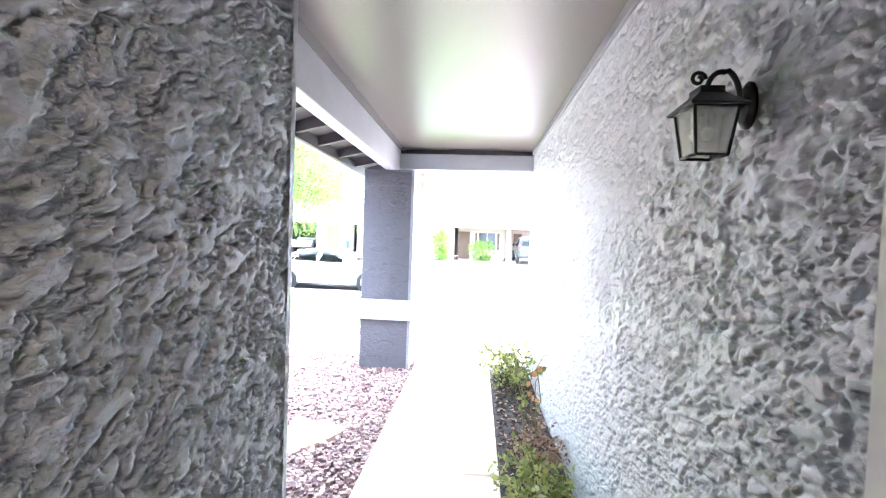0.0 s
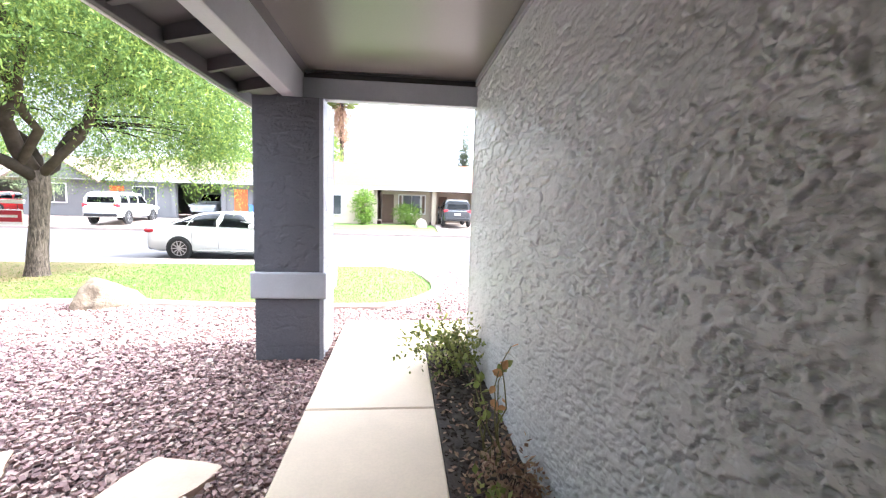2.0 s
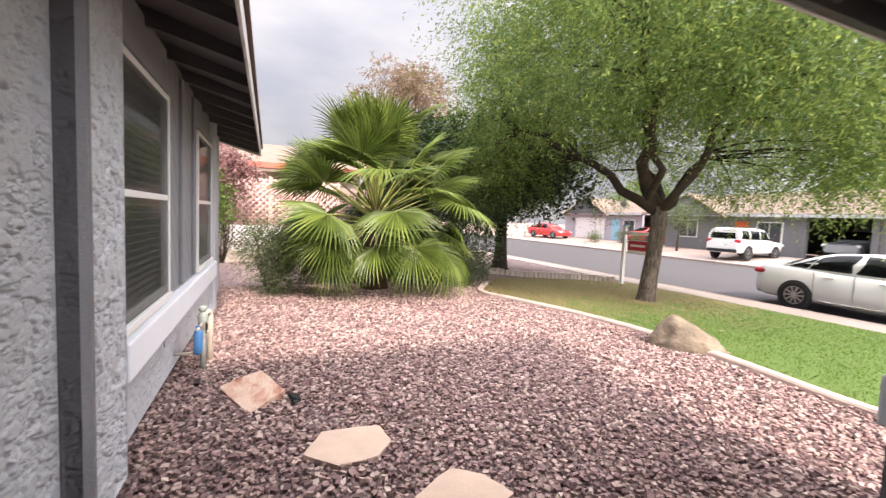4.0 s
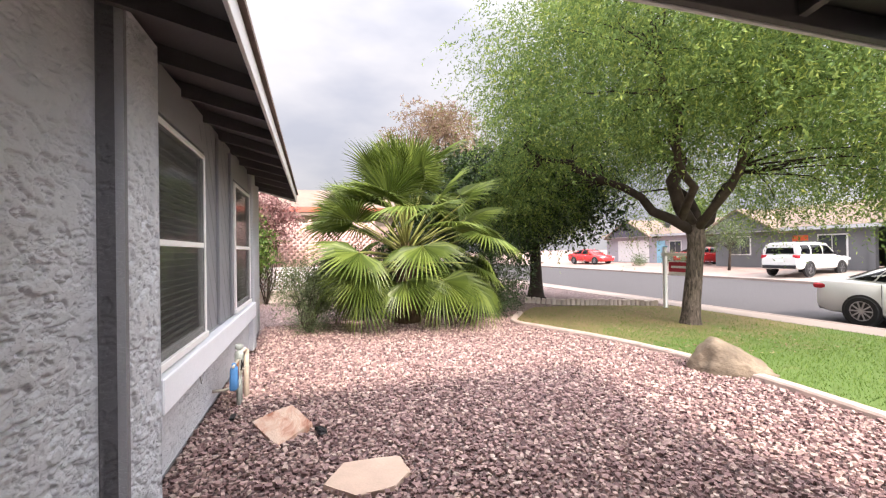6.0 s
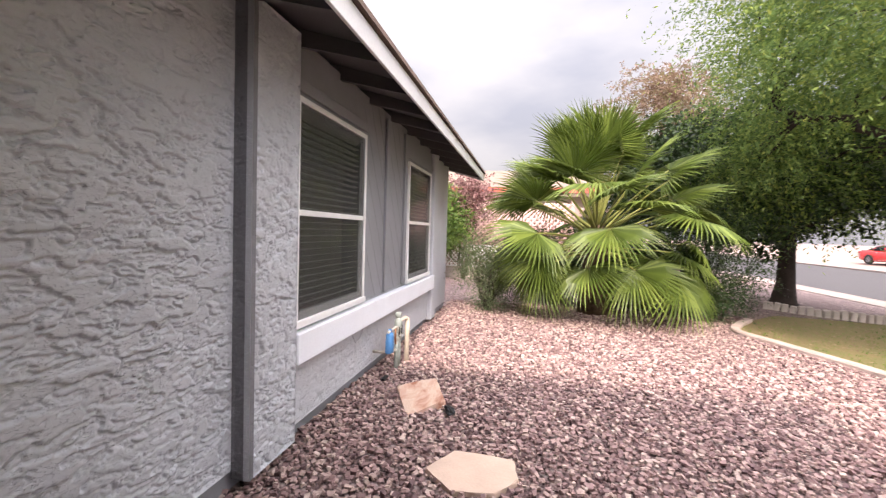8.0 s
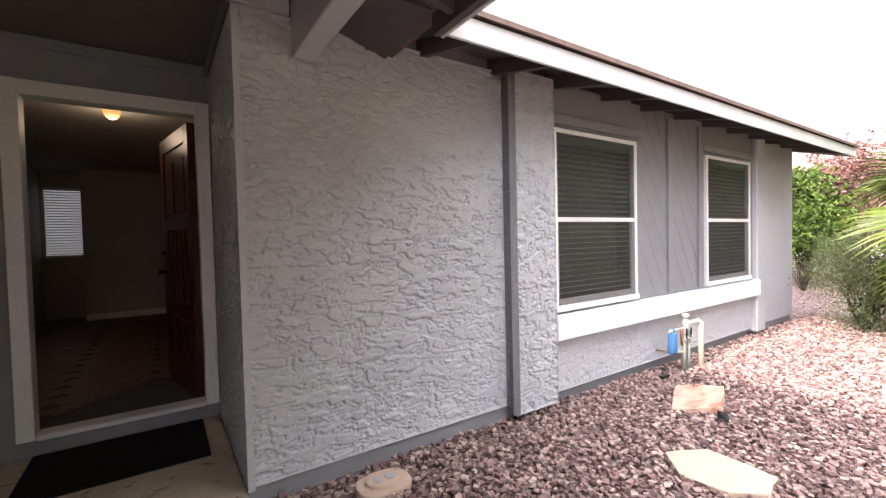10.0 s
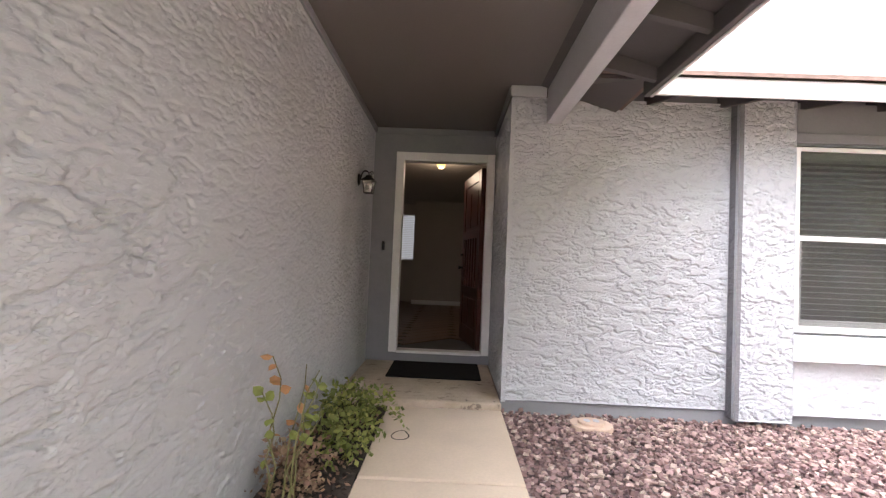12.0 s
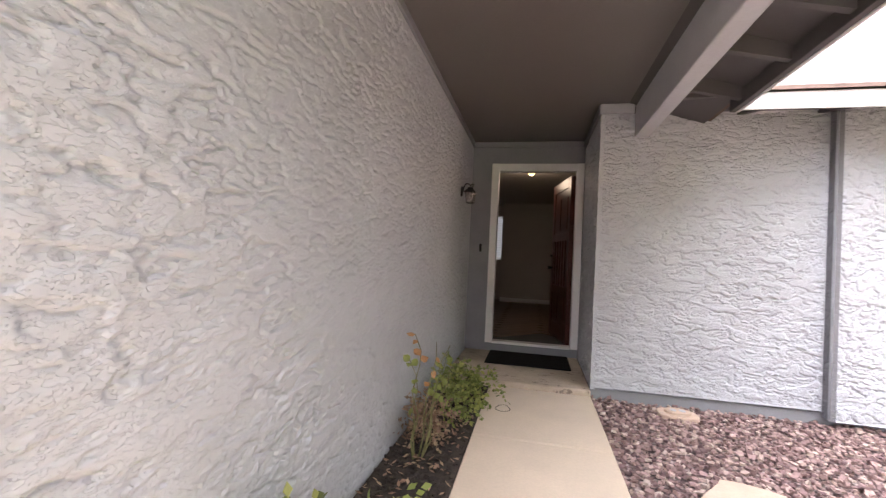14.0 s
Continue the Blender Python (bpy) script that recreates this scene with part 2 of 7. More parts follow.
M_SEED = foliage("tan_seed_cluster", [(0.0, (0.16, 0.115, 0.07)), (0.6, (0.25, 0.175, 0.12)), (0.85, (0.30, 0.20, 0.16)), (1.0, (0.22, 0.26, 0.08))], 0.8, 0.3)
M_VINE = foliage("vine_leaf", [(0.0, (0.045, 0.085, 0.018)), (0.6, (0.10, 0.17, 0.03)), (1.0, (0.20, 0.28, 0.06))], 0.5, 0.3)
M_GRAVEL = gravel_ground()
M_STONE = gravel_stone()
M_FEATHER = foliage("feathery_leaf", [(0.0, (0.085, 0.145, 0.045)), (0.5, (0.17, 0.255, 0.072)), (0.9, (0.28, 0.36, 0.088)), (1.0, (0.41, 0.45, 0.105))], 0.72, 0.56)
M_DARKLEAF = foliage("dark_leaf", [(0.0, (0.018, 0.035, 0.010)), (0.7, (0.03, 0.06, 0.015)), (1.0, (0.06, 0.10, 0.022))], 0.4, 0.15)
M_PALM = foliage("palm_leaf", [(0.0, (0.07, 0.105, 0.02)), (0.6, (0.125, 0.175, 0.032)), (1.0, (0.21, 0.27, 0.06))], 0.4, 0.3)
M_SHRUB = foliage("grey_green_leaf", [(0.0, (0.07, 0.10, 0.045)), (0.6, (0.13, 0.17, 0.08)), (1.0, (0.22, 0.25, 0.13))], 0.6, 0.3)
M_BRIGHTLEAF = foliage("bright_leaf", [(0.0, (0.07, 0.13, 0.02)), (0.6, (0.14, 0.25, 0.03)), (1.0, (0.27, 0.37, 0.06))], 0.5, 0.35)
M_PINKLEAF = foliage("pink_blossom", [(0.0, (0.14, 0.07, 0.06)), (0.5, (0.30, 0.15, 0.15)), (1.0, (0.42, 0.27, 0.24))], 0.7, 0.3)
M_RUSTLEAF = foliage("rusty_leaf", [(0.0, (0.20, 0.12, 0.08)), (0.5, (0.34, 0.21, 0.15)), (1.0, (0.42, 0.32, 0.20))], 0.7, 0.3)
M_GRASS = foliage("grass_blade", [(0.0, (0.08, 0.15, 0.024)), (0.5, (0.12, 0.215, 0.036)), (1.0, (0.20, 0.27, 0.055))], 0.6, 0.3)
def furrowed(name, col):
    m, nt, b = nmat(name, 0.95, 0, 0.2)
    v = coords(nt, (1, 1, 0.22))
    big = tnoise(nt, v, 26, 4, 0.6, 0.8)
    fine = tnoise(nt, coords(nt), 55, 3, 0.6)
    c = ramp(nt, big, [(0.36, tuple(x * 0.35 for x in col)), (0.5, col), (0.66, tuple(x * 1.9 for x in col))])
    nt.links.new(mixc(nt, val(nt, fine, 0.35, 0.75, 0, 0.4), c, tuple(x * 0.5 for x in col)), b.inputs["Base Color"])
    bump(nt, b, mth(nt, "ADD", big, mth(nt, "MULTIPLY", fine, 0.3)), 1.0, 0.03)
    return m


M_TRUNK = furrowed("furrowed_grey_bark", (0.11, 0.088, 0.07))
M_BARK = paint("grey_brown_bark", (0.06, 0.045, 0.036), 0.95, 0.35, 7.0, 0.012, 0, 0.2, 22.0)
M_DARKBARK = paint("dark_bark", (0.035, 0.026, 0.022), 0.95, 0.35, 7.0, 0.012, 0, 0.2, 22.0)


def lawn_ground():
    m, nt, b = nmat("lawn_turf", 0.95)
    v = coords(nt)
    n = tnoise(nt, v, 1.1, 4, 0.6)
    f = tnoise(nt, v, 60, 2, 0.6)
    sx = nt.nodes.new("ShaderNodeSeparateXYZ")
    nt.links.new(v, sx.inputs[0])
    dry = mth(nt, "ADD", val(nt, sx.outputs[0], -7.6, -4.5, 0.85, 0.0), mth(nt, "MULTIPLY", mth(nt, "SUBTRACT", n, 0.5), 1.4))
    c = mixc(nt, val(nt, dry, 0.2, 0.75, 0, 1), (0.10, 0.16, 0.036), (0.24, 0.175, 0.08))
    nt.links.new(mixc(nt, val(nt, f, 0.35, 0.7, 0, 0.35), c, (0.06, 0.10, 0.02)), b.inputs["Base Color"])
    bump(nt, b, f, 0.7, 0.02)
    return m


M_LAWN = lawn_ground()


# ---------------------------------------------------------------- mesh helpers
def part(name, bm, material, parent=None, label=""):
    me = bpy.data.meshes.new(name)
    bm.to_mesh(me)
    bm.free()
    me.materials.append(material)
    ob = new(name, me)
    if parent is not None:
        ob.parent = parent
    if label:
        ob["label"] = label
    return ob


def raw(name, verts, faces, material, parent=None, label="", smooth=False):
    me = bpy.data.meshes.new(name)
    me.from_pydata(verts, [], faces)
    me.materials.append(material)
    if smooth:
        me.polygons.foreach_set("use_smooth", [True] * len(me.polygons))
    me.update()
    ob = new(name, me)
    if parent is not None:
        ob.parent = parent
    if label:
        ob["label"] = label
    return ob


def thing(name, label, category, at=(0, 0, 0), group="", kind="", turn=0.0):
    ob = new(name)
    ob.empty_display_size = 0.1
    ob.matrix_world = pose(*at, 0, 0, turn)
    return tagged(ob, label, category, group, kind)


def box(bm, x0, y0, z0, x1, y1, z1, bev=0.0, seg=1):
    x0, x1 = min(x0, x1), max(x0, x1)
    y0, y1 = min(y0, y1), max(y0, y1)
    z0, z1 = min(z0, z1), max(z0, z1)
    r = bmesh.ops.create_cube(bm, size=1, matrix=Matrix.Translation(((x0 + x1) / 2, (y0 + y1) / 2, (z0 + z1) / 2)) @ Matrix.Diagonal((x1 - x0, y1 - y0, z1 - z0, 1)))
    if bev:
        es = list({e for v in r["verts"] for e in v.link_edges})
        bmesh.ops.bevel(bm, geom=es, offset=bev, segments=seg, profile=0.5, affect="EDGES")
    return bm


def bx(*a, **k):
    return box(bmesh.new(), *a, **k)


def slab(name, dims, material, label="", kind="structure", cat="", bev=0.004, parent=None):
    ob = part(name, bx(*dims, bev=bev), material, parent)
    return tagged(ob, label, cat, "", kind) if parent is None else ob


def tube(bm, pts, radii, n=8, cap=True):
    """A tapered tube along points."""
    rings = []
    pts = [Vector(p) for p in pts]
    for i, p in enumerate(pts):
        d = (pts[min(i + 1, len(pts) - 1)] - pts[max(i - 1, 0)]).normalized()
        a = d.orthogonal().normalized() if i == 0 else (rings_a - d * rings_a.dot(d)).normalized()
        rings_a = a
        c = d.cross(a)
        r = radii[i] if isinstance(radii, (list, tuple)) else radii
        rings.append([bm.verts.new(p + r * (math.cos(t) * a + math.sin(t) * c)) for t in (2 * math.pi * k / n for k in range(n))])
    for r0, r1 in zip(rings, rings[1:]):
        for k in range(n):
            bm.faces.new((r0[k], r0[(k + 1) % n], r1[(k + 1) % n], r1[k])).smooth = True
    if cap:
        bm.faces.new(rings[0][::-1])
        bm.faces.new(rings[-1])
    return bm


def prism(bm, outline, z0, z1, bev=0.0):
    """An upright prism over a plan outline (counter-clockwise)."""
    lo = [bm.verts.new((x, y, z0)) for x, y in outline]
    hi = [bm.verts.new((x, y, z1)) for x, y in outline]
    n = len(outline)
    f = [bm.faces.new(hi), bm.faces.new(lo[::-1])]
    for i in range(n):
        f.append(bm.faces.new((lo[i], lo[(i + 1) % n], hi[(i + 1) % n], hi[i])))
    if bev:
        bmesh.ops.bevel(bm, geom=list(f[0].edges), offset=bev, segments=2, profile=0.5, affect="EDGES")
    return bm


def extrude_x(bm, prof, x0, x1):
    """A (y, z) profile swept from x0 to x1."""
    a = [bm.verts.new((x0, y, z)) for y, z in prof]
    b = [bm.verts.new((x1, y, z)) for y, z in prof]
    n = len(prof)
    bm.faces.new(a[::-1]), bm.faces.new(b)
    for i in range(n):
        bm.faces.new((a[i], a[(i + 1) % n], b[(i + 1) % n], b[i]))
    bmesh.ops.recalc_face_normals(bm, faces=bm.faces)
    return bm


def extrude_y(bm, prof, y0, y1):
    """An (x, z) profile swept from y0 to y1."""
    a = [bm.verts.new((x, y0, z)) for x, z in prof]
    b = [bm.verts.new((x, y1, z)) for x, z in prof]
    n = len(prof)
    bm.faces.new(a), bm.faces.new(b[::-1])
    for i in range(n):
        bm.faces.new((a[i], b[i], b[(i + 1) % n], a[(i + 1) % n]))
    bmesh.ops.recalc_face_normals(bm, faces=bm.faces)
    return bm


def gz(x, y):
    """Height of the ground: level by the house, falling gently to the street."""
    if y < 7.5:
        return 0.0
    if y < 13.5:
        return -0.05 * (y - 7.5)
    if y < 26:
        return -0.30
    return min(0.0, -0.30 + 0.06 * (y - 26))


LAT = np.random.default_rng(99).uniform(0, 1, (512, 512))


def vnoise(u, v):
    """Smooth value noise on a plane."""
    iu, iv = np.floor(u).astype(int), np.floor(v).astype(int)
    fu, fv = u - iu, v - iv
    fu, fv = fu * fu * (3 - 2 * fu), fv * fv * (3 - 2 * fv)
    a_, b_ = LAT[iu % 512, iv % 512], LAT[(iu + 1) % 512, iv % 512]
    c_, d_ = LAT[iu % 512, (iv + 1) % 512], LAT[(iu + 1) % 512, (iv + 1) % 512]
    return (a_ * (1 - fu) + b_ * fu) * (1 - fv) + (c_ * (1 - fu) + d_ * fu) * fv


def fbm(u, v, octaves=3):
    s, amp, tot = 0.0, 1.0, 0.0
    for k in range(octaves):
        s = s + amp * vnoise(u * 2 ** k + 37.3 * k, v * 2 ** k + 11.7 * k)
        tot += amp
        amp *= 0.5
    return s / tot


def lace(U, V, fu, fv, seed, cut, slant):
    """Height of a skip-trowel coat: flat lands, sharp torn steps and open crevices under the lapped edges."""
    s = seed * 17.13
    dU, dV = U[:, 0], V[0]
    W = V + slant * U
    wu, wv = fbm(U * 6 + s, V * 6 + 3, 2) - 0.5, fbm(U * 6 + 9, V * 6 + s, 2) - 0.5
    big = 0.14 * (fbm(U * 1.7 + s, V * 1.7 + 50, 2) - 0.5)

    def dist(q):
        """Rough distance in metres from the edge of a land."""
        gu, gv = np.gradient(q, dU, dV)
        return q / (np.hypot(gu, gv) + 0.25 * fv), gv / (np.hypot(gu, gv) + 1e-5)

    ht = 0.0
    for k, (m, w_, c) in enumerate(((1.0, 1.0, cut), (1.45, 0.75, cut + 0.02))):
        n = fbm(U * fu * m + 0.9 * wu + s + 41 * k, W * fv * m + 0.9 * wv + 5 + s + 23 * k, 4)
        d, up = dist(n + big - c)
        ht = ht + w_ * np.clip(0.5 + d / 0.0036, 0, 1)
        keep = np.clip((fbm(U * 8 + s + 60 * k, V * 12 + 31 + s, 2) - 0.32) * 7, 0, 1) * np.clip(0.75 + 0.6 * up, 0.25, 1)
        ht = ht - 2.5 * w_ * keep * np.exp(-((d + 0.0045) / 0.0040) ** 2)
        ht = ht + 0.35 * w_ * (n - 0.5)
    return ht + 0.10 * (fbm(U * 90 + s, V * 90 + s, 2) - 0.5)


def stucco_coat(parent, origin, along, w, h, out_, step, amp, fu, fv, seed, material, cut=0.44, fine=None, slant=0.0, open_=None):
    """A trowelled coat as a displaced sheet on an upright wall face. fine: (length, step) of a closer-set start; open_: (from, to, fu, fv) where the coat turns broader."""
    if fine:
        us = np.concatenate([np.linspace(0, fine[0], int(fine[0] / fine[1])), np.linspace(fine[0], w, int((w - fine[0]) / step) + 1)[1:]])
        vs = np.linspace(0, h, int(h / fine[1] * 0.88) + 1)
    else:
        us, vs = np.linspace(0, w, int(w / step) + 1), np.linspace(0, h, int(h / step) + 1)
    nu, nv = len(us), len(vs)
    U, V = np.meshgrid(us, vs, indexing="ij")
    ht = lace(U, V, fu, fv, seed, cut, slant)
    if open_:
        a, b, f2u, f2v = open_
        t = np.clip((U - a) / (b - a), 0, 1)
        ht = ht * (1 - t) + t * (1.95 - 0.62 * (1.95 - lace(U, V, f2u, f2v, seed + 3, cut - 0.02, 0.1)))
    ht = amp * np.maximum(ht - 1.95, -3.2)
    rim = np.minimum(np.minimum(U, w - U), np.minimum(V, h - V))
    ht = np.minimum(ht, 0) * np.clip(rim / 0.012, 0, 1)
    O, A, N = np.array(origin), np.array(along), np.array(out_)
    P = O + U[..., None] * A + V[..., None] * np.array([0, 0, 1.0]) + ht[..., None] * N
    idx = np.arange(nu * nv).reshape(nu, nv)
    f = np.stack([idx[:-1, :-1], idx[1:, :-1], idx[1:, 1:], idx[:-1, 1:]], -1).reshape(-1, 4)
    if np.cross(A, [0, 0, 1.0]) @ N < 0:
        f = f[:, ::-1]
    ring = np.concatenate([idx[:, 0], idx[-1, 1:], idx[-2::-1, -1], idx[0, -2:0:-1]])
    verts = P.reshape(-1, 3)
    back = verts[ring] - 0.036 * N
    nb_ = len(ring)
    k0 = len(verts)
    j = np.arange(nb_)
    skirt = np.stack([ring, k0 + j, k0 + (j + 1) % nb_, ring[(j + 1) % nb_]], -1)
    ob_ = raw("stucco_coat", np.concatenate([verts, back]).tolist(), f.tolist() + skirt.tolist(), material, parent)
    sm = [True] * len(f) + [False] * nb_
    ob_.data.polygons.foreach_set("use_smooth", sm)
    ob_.matrix_parent_inverse = parent.matrix_world.inverted()
    return ob_


# ---------------------------------------------------------------- ground
CUTS = (7.5, 13.5, 26.0, 31.0)


def sheet(name, outline, material, lift, label, kind="structure", thick=0.0, drop=0.0, cat=""):
    """A flat piece of ground over a plan outline, laid on the slope of the ground."""
    bm = bmesh.new()
    bm.faces.new([bm.verts.new((x, y, 0)) for x, y in outline])
    for c in CUTS:
        bmesh.ops.bisect_plane(bm, geom=bm.verts[:] + bm.edges[:] + bm.faces[:], plane_co=(0, c, 0), plane_no=(0, 1, 0))
    if thick:
        r = bmesh.ops.extrude_face_region(bm, geom=bm.faces[:])
        down = [g for g in r["geom"] if isinstance(g, bmesh.types.BMVert)]
    else:
        down = []
    for v in bm.verts:
        v.co.z = gz(v.co.x, v.co.y) + lift + drop
    for v in down:
        v.co.z -= thick
    bmesh.ops.recalc_face_normals(bm, faces=bm.faces)
    if not thick:
        for f in bm.faces:
            if f.normal.z < 0:
                f.normal_flip()
    return tagged(part(name, bm, material), label, cat, "", kind)


def rect(x0, y0, x1, y1):
    return [(x0, y0), (x1, y0), (x1, y1), (x0, y1)]


sheet("ground", rect(-400, -300, 400, 600), M_DIRT, -0.16, "pinkish dusty granite ground reaching to the horizon")
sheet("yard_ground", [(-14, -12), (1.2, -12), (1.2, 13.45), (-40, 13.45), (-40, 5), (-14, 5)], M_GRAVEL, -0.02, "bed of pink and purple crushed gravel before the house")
sheet("road", rect(-200, 13.6, 200, 25.2), M_ROAD, -0.12, "worn grey asphalt street with pale patches")
sheet("pavement", rect(-200, 12.25, 1.2, 13.45), M_DRIVE, 0.0, "pale concrete footpath along the street", thick=0.1)
sheet("kerb", rect(-200, 13.45, 200, 13.6), M_KERB, 0.006, "pale concrete kerb along the street", thick=0.2)
sheet("kerb_far", rect(-200, 25.2, 200, 25.4), M_KERB, 0.0, "pale concrete kerb across the street", thick=0.2)
sheet("pavement_far", rect(-200, 25.4, 200, 26.8), M_DRIVE, -0.004, "pale concrete footpath across the street", thick=0.1)
sheet("driveway", [(1.2, 5.3), (9.0, 5.3), (9.0, 13.45), (1.2, 13.45)], M_DRIVE, 0.01, "broad pale concrete driveway", thick=0.12)

LAWN = [(-9.75, 7.6), (-8.9, 6.75), (-7.9, 6.12), (-7.1, 6.34), (-5.93, 6.74), (-4.7, 6.95), (-3.44, 6.93), (-2.3, 6.78), (-0.83, 6.78), (-0.25, 6.86), (0.2, 7.26),
        (0.5, 7.95), (0.56, 9.2), (0.3, 11.0), (-0.5, 12.2), (-9.9, 12.2), (-10.1, 10.5), (-10.05, 9.0)]
sheet("lawn", LAWN, M_LAWN, 0.0, "green lawn with a dry brown patch under the trees", cat="lawn")


def smooth_path(pts, n):
    """Points evenly along a rounded line through the given plan points."""
    P = [Vector((x, y)) for x, y in pts]
    out_ = []
    for i in range(len(P) - 1):
        a, b, c, d = P[max(i - 1, 0)], P[i], P[i + 1], P[min(i + 2, len(P) - 1)]
        for k in range(n):
            t = k / n
            out_.append(0.5 * ((2 * b) + (c - a) * t + (2 * a - 5 * b + 4 * c - d) * t * t + (3 * b - a - 3 * c + d) * t ** 3))
    return out_ + [P[-1]]


def ribbon(name, pts, width, z0, z1, material, label):
    P = smooth_path(pts, 6)
    bm = bmesh.new()
    rows = []
    for i, p in enumerate(P):
        d = (P[min(i + 1, len(P) - 1)] - P[max(i - 1, 0)]).normalized()
        n = Vector((-d.y, d.x)) * width / 2
        g = gz(p.x, p.y)
        q = 0.75
        rows.append([bm.verts.new((*(p + n * s), g + z)) for s, z in ((-1, z0), (-1, z1 - 0.02), (-q, z1), (q, z1), (1, z1 - 0.02), (1, z0))])
    for a, b in zip(rows, rows[1:]):
        for k in range(5):
            bm.faces.new((a[k], b[k], b[k + 1], a[k + 1]))
    bm.faces.new(rows[0]), bm.faces.new(rows[-1][::-1])
    bmesh.ops.recalc_face_normals(bm, faces=bm.faces)
    return tagged(part(name, bm, material), label, "", "", "structure")


ribbon("lawn_edging", [(x, y) for x, y in LAWN[1:14]], 0.13, -0.1, 0.055, M_EDGE, "curving pinkish concrete mow strip round the lawn")

# ---------------------------------------------------------------- walk and porch floor
for i, (y0, y1) in enumerate(((1.46, 2.59), (2.605, 3.755), (3.77, 5.09), (5.105, 6.05))):
    slab("walk_slab_%d" % (i + 1), (-0.735, y0, -0.1, 0.18, y1, 0.03), M_CONC, "pale sandy concrete slab of the front walk", bev=0.008)
slab("walk_slab_5", (0.19, 5.12, -0.1, 1.19, 6.03, 0.028), M_CONC, "pale sandy concrete slab between walk and driveway", bev=0.008)
slab("porch_slab", (-0.735, 0.10, -0.1, 0.633, 1.45, 0.08), M_PORCH, "stained worn concrete porch slab", bev=0.012)
slab("planting_bed", (0.185, 1.452, -0.1, 0.633, 5.1, 0.02), M_MULCH, "narrow bed of dark mulch beside the wall", bev=0.0)

# ---------------------------------------------------------------- own house
WX, LX, FY = 0.633, -0.735, 1.39      # garage wall, porch side wall, front wall
CEIL = 2.70
w_g = slab("wall_garage", (WX + 0.032, 0.16, -0.1, WX + 0.2, 5.168, 2.9), M_STUCCO_HEAVY, "grey painted skip-trowel stucco wall beside the walk")
slab("wall_garage_front", (WX + 0.2, 5.0, -0.1, 7.2, 5.2, 2.6), M_STUCCO, "grey stucco wall facing the driveway")
slab("wall_garage_side", (7.0, -6, -0.1, 7.2, 5.0, 2.6), M_STUCCO, "grey stucco garage side wall")
w_p = slab("wall_porch_side", (LX - 0.2, 0.16, 0.05, LX - 0.032, FY - 0.034, 2.9), M_STUCCO_HEAVY, "grey skip-trowel stucco wall of the porch recess")
w_f = slab("wall_front", (-2.55, FY - 0.2, 0.095, LX - 0.2, FY - 0.034, 2.62), M_STUCCO, "grey skip-trowel stucco front wall")
slab("wall_front_foot", (-8.42, FY - 0.2, -0.1, LX, FY - 0.025, 0.085), M_SIDING, "plain grey painted foundation strip")
p_1 = slab("pier_1", (-2.99, FY - 0.2, 0.06, -2.582, FY + 0.078, 2.62), M_STUCCO, "grey stucco pier beside the window", bev=0.015)
slab("pier_2", (-7.12, FY - 0.2, 0.05, -6.86, FY + 0.10, 2.62), M_STUCCO, "grey stucco pier beside the far window", bev=0.015)
slab("wall_front_end", (-8.42, FY - 0.2, 0.09, -7.122, FY, 2.62), M_STUCCO, "grey stucco wall at the house end")
w_u = slab("wall_under_windows", (-6.858, FY - 0.2, 0.09, -3.002, FY + 0.012, 0.775), M_STUCCO, "grey stucco wall below the windows")
stucco_coat(w_g, (WX, 0.182, 0.0), (0, 1, 0), 5.018, 2.64, (-1, 0, 0), 0.0080, 0.0055, 20.0, 34.0, 1, M_COAT_HEAVY, 0.49, (1.9, 0.0047), 0.2, (1.4, 2.9, 8.0, 19.0))
stucco_coat(w_g, (WX, 5.2, 0.0), (1, 0, 0), 0.9, 2.44, (0, 1, 0), 0.011, 0.0050, 8.0, 14.0, 5, M_COAT, 0.47)
stucco_coat(w_p, (LX, 0.162, 0.08), (0, 1, 0), FY - 0.162, 2.53, (1, 0, 0), 0.0048, 0.0078, 19.0, 30.0, 2, M_COAT_HEAVY, 0.49, None, -0.4)
stucco_coat(w_f, (-2.55, FY, 0.10), (1, 0, 0), 2.55 + LX, 2.51, (0, 1, 0), 0.0053, 0.0070, 9.0, 20.0, 3, M_COAT, 0.49)
stucco_coat(p_1, (-3.0, FY + 0.11, 0.055), (1, 0, 0), 0.45, 2.55, (0, 1, 0), 0.0058, 0.0068, 12.0, 17.0, 4, M_COAT, 0.49)
# side face of the pier, painted darker to stand for shade
stucco_coat(p_1, (-2.55, FY, 0.055), (0, 1, 0), 0.11, 2.55, (1, 0, 0), 0.006, 0.0035, 10.0, 15.0, 6, M_COAT_SHADED, 0.42)
stucco_coat(w_u, (-6.858, FY + 0.034, 0.095), (1, 0, 0), 3.855, 0.68, (0, 1, 0), 0.0095, 0.0030, 8.0, 15.0, 12, M_COAT, 0.46)
slab("wall_west", (-8.42, -8.0, -0.1, -8.22, FY - 0.2, 2.62), M_STUCCO, "grey stucco side wall of the house")
slab("wall_north", (-8.42, -8.2, -0.1, 7.2, -8.0, 2.62), M_STUCCO, "grey stucco back wall of the house")


